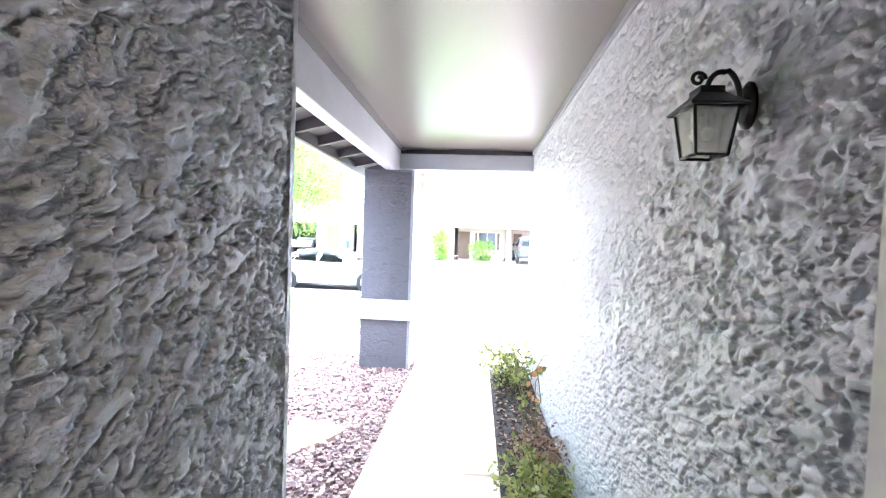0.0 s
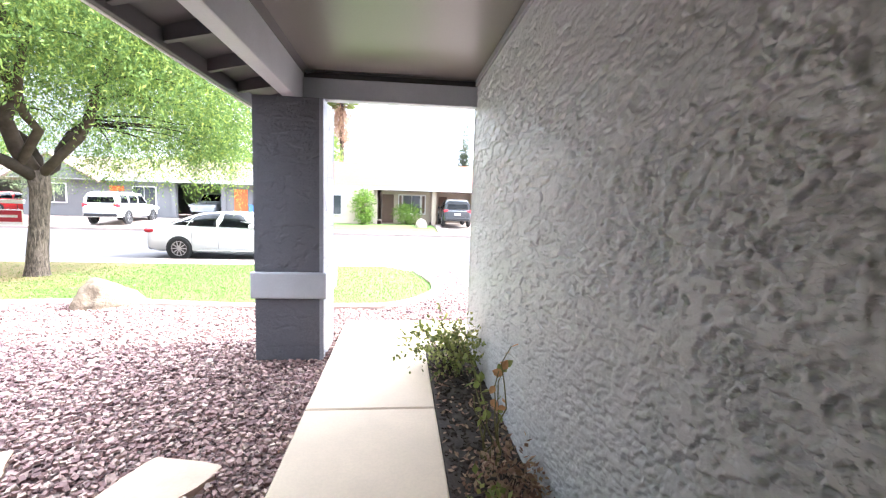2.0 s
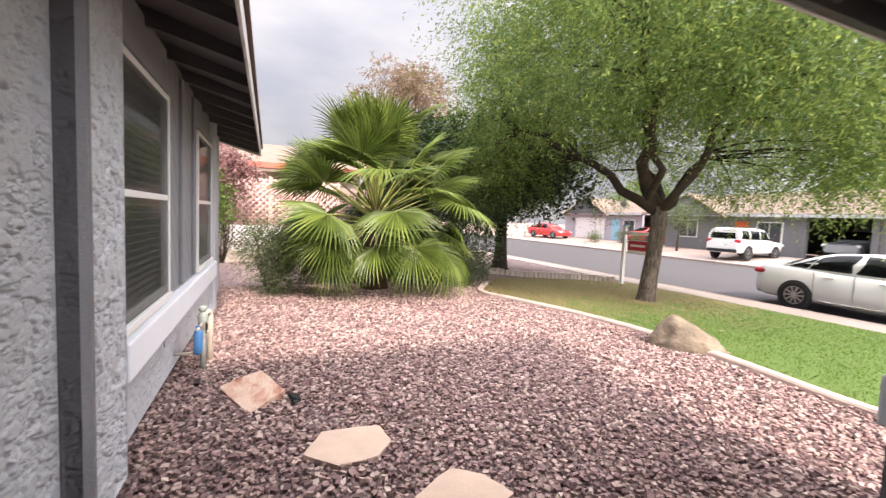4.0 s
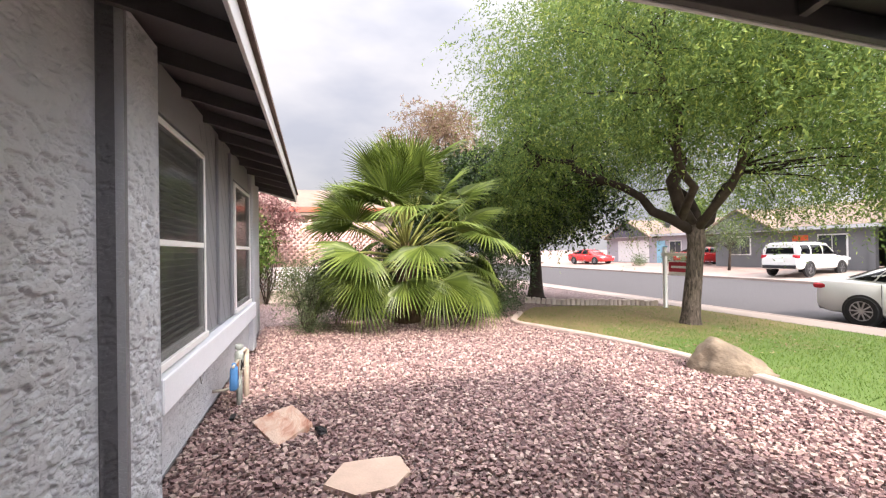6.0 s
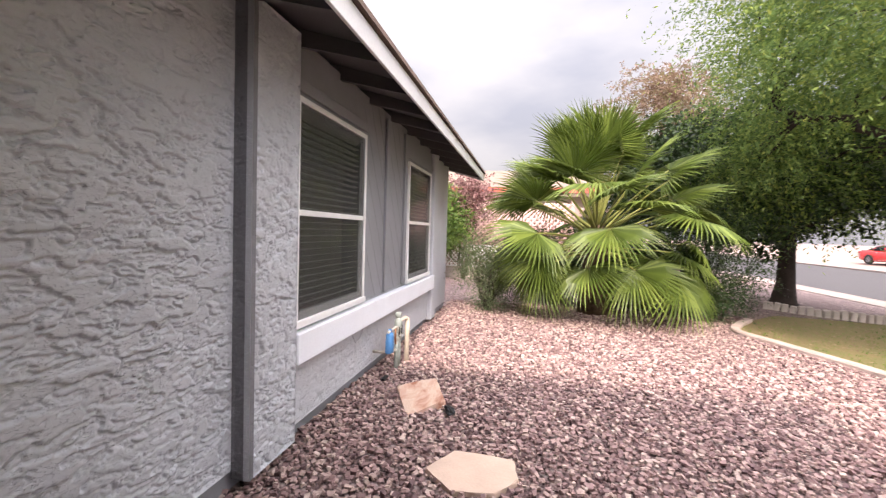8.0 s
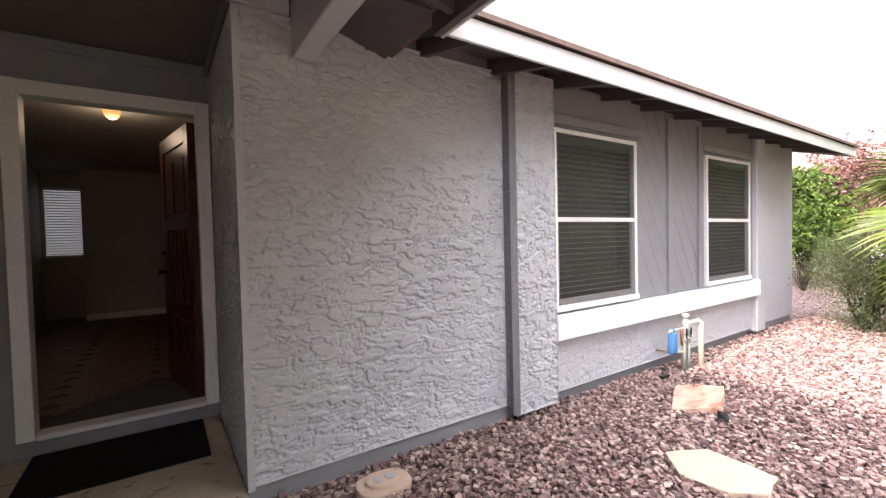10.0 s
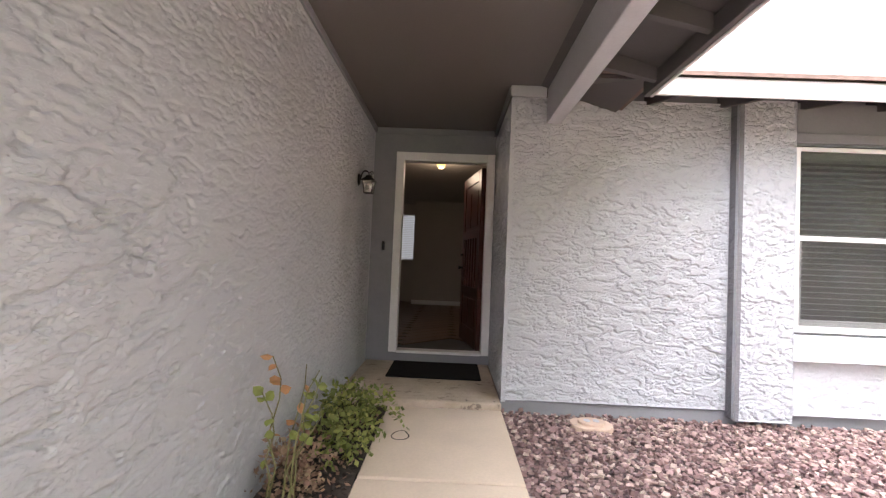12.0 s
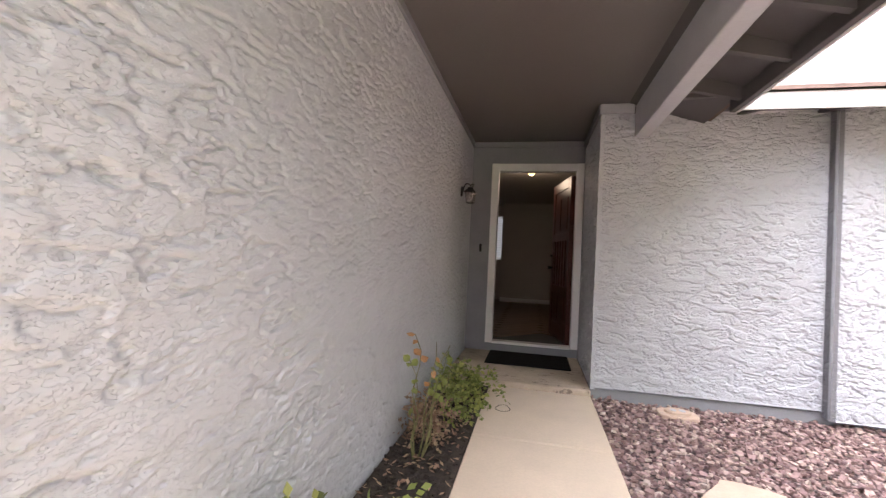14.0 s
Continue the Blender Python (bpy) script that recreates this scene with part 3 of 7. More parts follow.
def siding_panel(name, x0, x1, z0, z1, label):
    """Painted plywood panel with slanting saw grooves and battens at both edges."""
    y = FY + 0.045
    ob = slab(name, (x0, FY - 0.15, z0, x1, y, z1), M_SIDING, label, bev=0.0)
    step, w = 0.20, z1 - z0
    n = int(((x1 - x0) + w * 0.55) / step)
    for i in range(n):
        bm = bmesh.new()
        xs = x0 + i * step - w * 0.55
        pts = []
        for t in (0.0, 1.0):
            pts.append((xs + t * w * 0.55, z0 + t * w))
        # clip the slanting bead to the panel
        (ax, az), (bx_, bz) = pts
        if ax < x0:
            az += (x0 - ax) / 0.55
            ax = x0
        if bx_ > x1:
            bz -= (bx_ - x1) / 0.55
            bx_ = x1
        if bz - az < 0.05:
            bm.free()
            continue
        tube(bm, [(ax, y + 0.0005, az), (bx_, y + 0.0005, bz)], 0.0016, 4)
        part("groove", bm, M_GROOVE, ob)
    return ob


siding_panel("panel_1", -5.52, -4.18, 0.76, 2.62, "grey painted plywood panel with slanting grooves")
slab("panel_2", (-4.18, FY - 0.15, 2.27, -3.002, FY + 0.045, 2.62), M_SIDING, "grey painted board above the window", bev=0)
slab("panel_3", (-6.858, FY - 0.15, 2.27, -5.52, FY + 0.045, 2.62), M_SIDING, "grey painted board above the far window", bev=0)
for i, x in enumerate((-4.80, -5.44)):
    slab("batten_%d" % (i + 1), (x - 0.05, FY + 0.047, 0.77, x + 0.05, FY + 0.075, 2.55), M_SIDING, "grey painted wooden batten")
slab("batten_3", (-4.24, FY + 0.047, 2.29, -2.99, FY + 0.07, 2.37), M_SIDING, "grey painted head board above the window")
slab("batten_4", (-6.82, FY + 0.047, 2.29, -5.5, FY + 0.07, 2.37), M_SIDING, "grey painted head board above the far window")
slab("panel_4", (-6.858, FY - 0.15, 0.76, -6.68, FY + 0.045, 2.27), M_SIDING, "narrow grey painted board beside the far window", bev=0)

M_GLASS, nt_, b_ = nmat("window_glass", 0.03, 0, 0.5)
b_.inputs["Base Color"].default_value = (0.9, 0.95, 0.95, 1)
b_.inputs["Transmission Weight"].default_value = 1.0
b_.inputs["IOR"].default_value = 1.45
M_SCREEN, nt_, b_ = nmat("dark_insect_screen", 0.9, 0, 0.2)
b_.inputs["Base Color"].default_value = (0.05, 0.048, 0.045, 1)
tr_ = nt_.nodes.new("ShaderNodeBsdfTransparent")
mx_ = nt_.nodes.new("ShaderNodeMixShader")
mx_.inputs[0].default_value = 0.33
nt_.links.new(tr_.outputs[0], mx_.inputs[1])
nt_.links.new(b_.outputs[0], mx_.inputs[2])
nt_.links.new(mx_.outputs[0], nt_.nodes["Material Output"].inputs[0])
M_BLIND = paint("cream_blind_slat", (0.78, 0.76, 0.70), 0.6, 0.05, 5.0)
M_ROOM = paint("dim_room_paint", (0.32, 0.29, 0.26), 0.85, 0.05, 2.0)


def sash_window(name, x0, x1, z0, z1, label):
    """Single-hung vinyl window: frame, rail, panes, and slatted blind behind."""
    yo = FY + 0.09
    ob = thing(name, label, "window", ((x0 + x1) / 2, yo, z0), kind="structure")
    inv = ob.matrix_world.inverted()
    w = 0.036

    def p(nm, dims, mt, bev=0.004):
        o = part(nm, bx(*dims, bev=bev), mt, ob)
        o.matrix_parent_inverse = inv
        return o

    p("frame_side", (x0, yo - 0.06, z0, x0 + w, yo, z1), M_WHITE)
    p("frame_side", (x1 - w, yo - 0.06, z0, x1, yo, z1), M_WHITE)
    p("frame_head", (x0 + w, yo - 0.06, z1 - w, x1 - w, yo, z1), M_WHITE)
    p("frame_sill", (x0 - 0.01, yo - 0.06, z0 - 0.012, x1 + 0.01, yo + 0.012, z0 + w), M_WHITE)
    zm = z0 + 0.50 * (z1 - z0)
    p("meeting_rail", (x0 + w, yo - 0.05, zm - 0.02, x1 - w, yo - 0.008, zm + 0.02), M_WHITE)
    p("lower_sash", (x0 + w, yo - 0.05, z0 + w, x0 + w + 0.03, yo - 0.015, zm - 0.02), M_WHITE)
    p("lower_sash", (x1 - w - 0.03, yo - 0.05, z0 + w, x1 - w, yo - 0.015, zm - 0.02), M_WHITE)
    p("lower_sash", (x0 + w + 0.03, yo - 0.05, z0 + w, x1 - w - 0.03, yo - 0.015, z0 + w + 0.05), M_WHITE)
    for a, b in ((zm + 0.02, z1 - w), (z0 + w + 0.05, zm - 0.02)):
        g = p("pane", (x0 + w + 0.002, yo - 0.036, a, x1 - w - 0.002, yo - 0.030, b), M_GLASS, 0)
        g.visible_shadow = False
    p("screen", (x0 + w, yo - 0.013, z0 + w, x1 - w, yo - 0.011, z1 - w), M_SCREEN, 0).visible_shadow = False
    n = 29
    bl = bx(x0 + w + 0.01, yo - 0.10, z1 - w - 0.05, x1 - w - 0.01, yo - 0.06, z1 - w)
    head = part("blind_rail", bl, M_BLIND, ob)
    head.matrix_parent_inverse = inv
    me = None
    for i in range(n):
        z = z0 + 0.07 + (z1 - z0 - 0.17) * i / (n - 1)
        if me is None:
            bm = bmesh.new()
            vs = [bm.verts.new(c) for c in ((x0 + w + 0.012, yo - 0.108, -0.003), (x1 - w - 0.012, yo - 0.108, -0.003), (x1 - w - 0.012, yo - 0.062, 0.003), (x0 + w + 0.012, yo - 0.062, 0.003))]
            bm.faces.new(vs)
            r = bmesh.ops.extrude_face_region(bm, geom=bm.faces[:])
            for v in r["geom"]:
                if isinstance(v, bmesh.types.BMVert):
                    v.co.z += 0.004
            s = part("slat", bm, M_BLIND, ob)
            me = s.data
        else:
            s = new("slat", me)
            s.parent = ob
        s.matrix_parent_inverse = inv
        s.location.z = z
    p("backing", (x0 - 0.3, yo - 0.27, z0 - 0.3, x1 + 0.3, yo - 0.25, z1 + 0.3), M_ROOM, 0)
    return ob


sash_window("window_1", -4.16, -3.015, 0.78, 2.25, "white framed sash window with lowered slatted blind")
sash_window("window_2", -6.68, -5.525, 0.78, 2.25, "white framed sash window with lowered blind, farther along")
slab("window_apron", (-6.90, FY + 0.04, 0.54, -3.0, FY + 0.125, 0.745), M_APRON, "pale painted board below the windows", bev=0.008)

# door wall
slab("wall_door_left", (0.305, 0.06, 0.0, WX + 0.2, 0.16, 2.9), M_SIDING, "plain grey wall beside the front door", bev=0)
slab("wall_door_right", (LX - 0.2, 0.06, 0.0, -0.655, 0.16, 2.9), M_SIDING, "plain grey wall beside the front door", bev=0)
slab("wall_door_head", (-0.655, 0.06, 2.345, 0.305, 0.16, 2.9), M_SIDING, "plain grey wall above the front door", bev=0)
slab("wall_door_foot", (-0.73, 0.05, 0.07, 0.38, 0.166, 0.171), M_SIDING, "grey painted riser below the door", bev=0)
slab("door_frame_left", (0.295, 0.04, 0.18, 0.383, 0.178, 2.43), M_WHITE, "white painted door casing")
slab("door_frame_right", (-0.732, 0.04, 0.18, -0.645, 0.178, 2.43), M_WHITE, "white painted door casing")
slab("door_frame_head", (-0.645, 0.04, 2.335, 0.295, 0.177, 2.428), M_WHITE, "white painted door head casing")
slab("door_threshold", (-0.645, 0.03, 0.172, 0.295, 0.175, 0.203), M_WHITE, "pale metal threshold", bev=0.006)
slab("trim_porch_1", (LX, 0.162, 2.63, WX, 0.182, CEIL), M_SIDING, "grey trim board under the porch ceiling")
slab("trim_porch_2", (WX - 0.022, 0.182, 2.64, WX - 0.001, 5.08, CEIL), M_SIDING, "grey trim board along the wall top")
slab("trim_porch_3", (-1.02, FY + 0.001, 2.61, LX + 0.012, FY + 0.03, CEIL), M_TRIMGREY, "pale trim block at the wall top")
slab("trim_porch_4", (LX + 0.001, 0.182, 2.63, LX + 0.02, FY, CEIL), M_SIDING, "grey trim board in the porch recess")
slab("ceiling_porch", (-1.03, 0.06, CEIL, WX + 0.19, 5.22, CEIL + 0.05), M_SOFFIT, "smooth taupe painted porch ceiling", bev=0)

# beams and column
slab("beam_long", (-1.15, FY + 0.005, 2.392, -1.03, 5.30, 2.72), M_TRIMGREY, "pale grey painted porch beam", cat="beam", bev=0.006)
slab("beam_cross", (-1.03, 5.09, 2.445, WX + 0.1, 5.21, 2.64), M_TRIMGREY, "pale grey painted cross beam at the porch end", cat="beam", bev=0.006)
# shaded gap between beam and ceiling, filled with a dark-coloured board
slab("frieze_porch", (-1.03, 5.13, 2.642, WX + 0.1, 5.20, CEIL - 0.002), M_DARKTRIM, "set-back board above the cross beam, coloured dark for the shade there")

col = thing("porch_column", "dark grey stuccoed square porch column with a pale band", "column", (-1.095, 5.1, 0), kind="structure")
ci = col.matrix_world.inverted()
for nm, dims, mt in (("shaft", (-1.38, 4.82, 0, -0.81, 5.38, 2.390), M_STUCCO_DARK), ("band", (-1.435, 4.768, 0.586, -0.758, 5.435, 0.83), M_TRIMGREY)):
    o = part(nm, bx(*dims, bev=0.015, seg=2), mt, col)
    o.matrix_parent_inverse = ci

# column faces: the +x one is coloured lighter as if sunlit, the rest dark
for og, al, nrm_, sd, mt in (((-1.40, 4.80, 0), (1, 0, 0), (0, -1, 0), 7, M_COAT_DARK), ((-0.79, 4.80, 0), (0, 1, 0), (1, 0, 0), 8, M_COAT_LIT), ((-1.40, 5.40, 0), (1, 0, 0), (0, 1, 0), 9, M_COAT_DARK), ((-1.40, 4.80, 0), (0, 1, 0), (-1, 0, 0), 10, M_COAT_DARK)):
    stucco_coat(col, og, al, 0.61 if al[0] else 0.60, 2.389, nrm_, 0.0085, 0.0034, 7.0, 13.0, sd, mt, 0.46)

# exposed eave of the porch roof: deck, rafters, fascia
EX, EZ = -1.60, 2.40
SL = 0.30
YF = 5.95


def rz(x):
    """Underside of the roof deck of the porch wing."""
    return EZ + 0.11 + (x - EX) * SL


roof_w = thing("roof_porch_wing", "low gabled roof of brown shingles over the porch and garage", "roof", (3, 3, 2.5), kind="structure")
ri = roof_w.matrix_world.inverted()
rx = 3.2
o = part("deck", extrude_y(bmesh.new(), [(EX, rz(EX)), (rx, rz(rx)), (8.0, rz(rx) - (8.0 - rx) * SL), (8.0, rz(rx) - (8.0 - rx) * SL + 0.03), (rx, rz(rx) + 0.03), (EX, rz(EX) + 0.03)], -3.0, YF), M_RAFTER, roof_w)
o.matrix_parent_inverse = ri
o = part("shingles", extrude_y(bmesh.new(), [(EX - 0.05, rz(EX) + 0.018), (rx, rz(rx) + 0.032), (8.05, rz(rx) - (8.05 - rx) * SL + 0.032), (8.05, rz(rx) - (8.05 - rx) * SL + 0.055), (rx, rz(rx) + 0.065), (EX - 0.05, rz(EX) + 0.05)], -3.02, YF + 0.03), M_SHINGLE, roof_w)
o.matrix_parent_inverse = ri
o = part("fascia", bx(EX - 0.022, 2.0, EZ - 0.005, EX - 0.001, YF, rz(EX) + 0.014, bev=0.003), M_FASCIA, roof_w)
o.matrix_parent_inverse = ri
o = part("subfascia", bx(EX, 1.99, EZ, EX + 0.04, YF - 0.01, rz(EX) - 0.002, bev=0.003), M_DARKTRIM, roof_w)
o.matrix_parent_inverse = ri
for y in (2.14, 2.73, 3.22, 3.73, 4.33, 4.93, 5.52):
    bm = bmesh.new()
    x0, x1 = EX + 0.04, -1.15
    prof = [(x0, rz(x0) - 0.09), (x1, rz(x1) - 0.12), (x1, rz(x1) - 0.001), (x0, rz(x0) - 0.001)]
    o = part("rafter", extrude_y(bm, prof, y, y + 0.045), M_RAFTER, roof_w)
    o.matrix_parent_inverse = ri
bm = bmesh.new()
o = part("gable_wall", extrude_y(bm, [(-1.0, CEIL + 0.052), (7.0, CEIL + 0.052), (7.0, rz(rx) - (7 - rx) * SL - 0.01), (rx, rz(rx) - 0.01), (-1.0, rz(-1.0) - 0.01)], 5.05, 5.2), M_STUCCO, roof_w)
o.matrix_parent_inverse = ri

# front eave of the main house
HY, HZ = 2.0, 2.43
roof_m = thing("roof_main", "low gabled roof of brown shingles with white fascia", "roof", (-4, -3, 2.5), kind="structure")
ri = roof_m.matrix_world.inverted()
SM = 0.28


def hz(y):
    return HZ + 0.09 + (HY - y) * SM


ry = -3.4
o = part("deck", extrude_x(bmesh.new(), [(HY, hz(HY)), (ry, hz(ry)), (-8.8, hz(ry) - (ry + 8.8) * SM), (-8.8, hz(ry) - (ry + 8.8) * SM + 0.03), (ry, hz(ry) + 0.03), (HY, hz(HY) + 0.03)], -8.8, -1.16), M_RAFTER, roof_m)
o.matrix_parent_inverse = ri
o = part("shingles", extrude_x(bmesh.new(), [(HY + 0.05, hz(HY) + 0.02), (ry, hz(ry) + 0.032), (-8.85, hz(ry) - (ry + 8.85) * SM + 0.032), (-8.85, hz(ry) - (ry + 8.85) * SM + 0.055), (ry, hz(ry) + 0.06), (HY + 0.05, hz(HY) + 0.05)], -8.83, -1.16), M_SHINGLE, roof_m)
o.matrix_parent_inverse = ri
o = part("fascia", bx(-8.8, HY + 0.001, HZ - 0.02, EX - 0.022, HY + 0.022, hz(HY) + 0.014, bev=0.003), M_FASCIA, roof_m)
o.matrix_parent_inverse = ri
o = part("barge_board", extrude_x(bmesh.new(), [(HY, HZ - 0.02), (ry, hz(ry) - 0.1), (ry, hz(ry) - 0.002), (HY, hz(HY) - 0.002)], -8.8, -8.775), M_FASCIA, roof_m)
o.matrix_parent_inverse = ri
for k in range(12):
    x = -1.9 - 0.61 * k
    prof = [(HY, hz(HY) - 0.085), (1.2, hz(1.2) - 0.12), (1.2, hz(1.2) - 0.001), (HY, hz(HY) - 0.001)]
    o = part("rafter", extrude_x(bmesh.new(), prof, x, x + 0.045), M_RAFTER, roof_m)
    o.matrix_parent_inverse = ri
slab("frieze_front", (-8.42, FY - 0.2, 2.621, EX, FY - 0.05, 2.72), M_SIDING, "grey painted board closing the eave", bev=0)


# ---------------------------------------------------------------- gravel, grass, stepping stones
rng = np.random.default_rng(7)


def inside(px, py, poly):
    hit = np.zeros(px.shape, bool)
    n = len(poly)
    for i in range(n):
        (x0, y0), (x1, y1) = poly[i], poly[(i + 1) % n]
        if y0 == y1:
            continue
        c = ((y0 > py) != (y1 > py)) & (px < (x1 - x0) * (py - y0) / (y1 - y0) + x0)
        hit ^= c
    return hit


def gzv(y):
    return np.interp(y, [7.5, 13.5, 26, 31], [0, -0.3, -0.3, 0])


STEPS = [
    ("sandstone_stepping_stone", [(-4.2, 1.8), (-4.4, 2.12), (-3.93, 2.30), (-3.65, 2.05)], "tilted broken pinkish sandstone stepping stone", 0.03),
    ("stepping_stone", [(-2.98, 2.36), (-3.24, 2.5), (-3.21, 2.87), (-3.0, 2.91), (-2.84, 2.79), (-2.81, 2.56)], "angular pale buff stepping stone in the gravel", 0.016),
    ("stepping_stone", [(-2.41, 2.86), (-2.6, 3.16), (-2.45, 3.31), (-2.28, 3.38), (-2.16, 3.17), (-2.03, 3.0), (-2.12, 2.83)], "angular pale buff stepping stone in the gravel", 0.016),
    ("stepping_stone", [(-1.45, 3.28), (-1.04, 3.18), (-1.10, 2.98), (-1.31, 2.71), (-1.58, 2.81), (-1.52, 3.07)], "irregular pale stepping stone by the walk", 0.018),
]
M_FLAG = paint("buff_flagstone", (0.60, 0.445, 0.345), 0.85, 0.10, 5.0, 0.002)
def streaked_stone():
    m, nt, b = nmat("pink_sandstone", 0.85)
    v = coords(nt, (3.2, 9.0, 4.0), rot=(0, 0, radians(-28)))
    st, fi = tnoise(nt, v, 1.0, 5, 0.6, 0.6), tnoise(nt, coords(nt), 60, 3, 0.6)
    c = ramp(nt, st, [(0.34, (0.34, 0.13, 0.075)), (0.44, (0.55, 0.34, 0.25)), (0.56, (0.62, 0.46, 0.36)), (0.8, (0.55, 0.40, 0.31))])
    nt.links.new(mixc(nt, val(nt, fi, 0.4, 0.8, 0, 0.25), c, (0.35, 0.24, 0.19)), b.inputs["Base Color"])
    bump(nt, b, st, 0.7, 0.02)
    return m


M_FLAG2 = streaked_stone()
for i, (nm, out_, lab, zt) in enumerate(STEPS):
    cx, cy = sum(p[0] for p in out_) / len(out_), sum(p[1] for p in out_) / len(out_)
    ring = []
    for (ax, ay), (qx, qy) in zip(out_, out_[1:] + out_[:1]):
        ring += [Vector((ax + (qx - ax) * t, ay + (qy - ay) * t)) for t in (0.04, 0.36, 0.64, 0.96)]
    ring = [Vector((p.x + rng.normal(0, 0.006), p.y + rng.normal(0, 0.006))) for p in ring]
    area = sum(a.x * b.y - b.x * a.y for a, b in zip(ring, ring[1:] + ring[:1]))
    if area < 0:
        ring = ring[::-1]
    bm = prism(bmesh.new(), [(p.x - cx, p.y - cy) for p in ring], -0.06, zt, 0.012)
    ob = part(nm, bm, M_FLAG2 if i == 0 else M_FLAG)
    ob.matrix_world = pose(cx, cy, 0, 5 if i == 0 else 0, 4 if i == 0 else 0, 0)
    tagged(ob, lab, "stepping stone", "stepping stones")

STONE = np.array([(-1, -1, -1), (1, -1, -1), (1, 1, -1), (-1, 1, -1), (-1, -1, 1), (1, -1, 1), (1, 1, 1), (-1, 1, 1)], float) * 0.62
SF = np.array([(3, 2, 1, 0), (4, 5, 6, 7), (0, 1, 5, 4), (1, 2, 6, 5), (2, 3, 7, 6), (3, 0, 4, 7)])


def scatter_stones(name, px, py, pz, size, label, material):
    n = len(px)
    s = size[:, None] * rng.uniform(0.55, 1.2, (n, 3)) * np.array([1, 0.85, 0.6])
    v = STONE[None] * rng.uniform(0.55, 1.25, (n, 8, 3)) * s[:, None, :]
    a, b = rng.uniform(0, 6.28, n), rng.normal(0, 0.45, n)
    ca, sa, cb, sb = np.cos(a), np.sin(a), np.cos(b), np.sin(b)
    y, z = v[..., 1] * cb[:, None] - v[..., 2] * sb[:, None], v[..., 1] * sb[:, None] + v[..., 2] * cb[:, None]
    x = v[..., 0]
    v = np.stack([x * ca[:, None] - y * sa[:, None] + px[:, None], x * sa[:, None] + y * ca[:, None] + py[:, None], z + pz[:, None]], -1)
    f = (SF[None] + 8 * np.arange(n)[:, None, None]).reshape(-1, 4)
    return tagged(raw(name, v.reshape(-1, 3).tolist(), f.tolist(), material), label, "gravel", "", "stuff")


def gravel_field(x0, x1, y0, y1, step):
    gx, gy = np.meshgrid(np.arange(x0, x1, step), np.arange(y0, y1, step))
    px = gx.ravel() + rng.uniform(-0.5, 0.5, gx.size) * step
    py = gy.ravel() + rng.uniform(-0.5, 0.5, gx.size) * step
    bad = inside(px, py, LAWN)
    for _, o_, _, _ in STEPS:
        cx, cy = sum(p[0] for p in o_) / len(o_), sum(p[1] for p in o_) / len(o_)
        bad |= inside(px, py, [(cx + (x - cx) * 1.02, cy + (y - cy) * 1.02) for x, y in o_])
    bad |= (px > -0.75) & (py < 6.05)
    bad |= (px > -1.41) & (px < -0.78) & (py > 4.79) & (py < 5.41)
    bad |= py < 1.385
    return px[~bad], py[~bad]


px, py = gravel_field(-9.2, -0.7, 1.38, 7.2, 0.038)
scatter_stones("gravel", px, py, rng.normal(0.0, 0.006, len(px)), rng.uniform(0.019, 0.034, len(px)), "loose pink, purple and brown crushed rock gravel", M_STONE)
px, py = gravel_field(-0.75, 1.18, 6.05, 12.2, 0.05)
scatter_stones("gravel", px, py, gzv(py) + rng.normal(0.0, 0.005, len(px)), rng.uniform(0.02, 0.034, len(px)), "loose pink crushed rock gravel by the driveway", M_STONE)
px, py = rng.uniform(0.2, 0.62, 1500), rng.uniform(1.47, 5.08, 1500)
scatter_stones("mulch_chips", px, py, np.full(1500, 0.022), rng.uniform(0.012, 0.03, 1500), "dark bark mulch chips in the bed", M_MULCH)

n = 62000
px, py = rng.uniform(-10.1, 0.6, n), rng.uniform(6.1, 12.2, n)
ok = inside(px, py, LAWN) & ((px > -5.9 + rng.normal(0, 0.9, n)) | (rng.uniform(0, 1, n) < 0.18))
px, py = px[ok], py[ok]
n = len(px)
a, h, w = rng.uniform(0, 6.28, n), rng.uniform(0.018, 0.042, n), rng.uniform(0.003, 0.006, n)
lx, ly = rng.normal(0, 0.015, n), rng.normal(0, 0.015, n)
zz = gzv(py)
v = np.stack([np.stack([px - w * np.cos(a), py - w * np.sin(a), zz], -1), np.stack([px + w * np.cos(a), py + w * np.sin(a), zz], -1), np.stack([px + lx, py + ly, zz + h], -1)], 1)
tagged(raw("grass", v.reshape(-1, 3).tolist(), np.arange(3 * n).reshape(-1, 3).tolist(), M_GRASS), "short mown green grass blades", "grass", "", "stuff")
n = 1500
px, py = rng.uniform(-9.9, -4.5, n), rng.uniform(6.3, 10.5, n)
ok = inside(px, py, LAWN)
px, py = px[ok], py[ok]
n = len(px)
a = rng.uniform(0, 6.28, n)
d = np.stack([np.cos(a), np.sin(a), rng.normal(0, 0.2, n)], -1) * 0.03
c = np.stack([px, py, gzv(py) + 0.025], -1)
e = np.stack([-np.sin(a), np.cos(a), np.zeros(n)], -1) * 0.012
v = np.stack([c - d, c + e, c + d, c - e], 1)
tagged(raw("fallen_leaves", v.reshape(-1, 3).tolist(), np.arange(4 * n).reshape(-1, 4).tolist(), M_RUSTLEAF), "dry fallen leaves on the lawn", "leaves", "", "stuff")


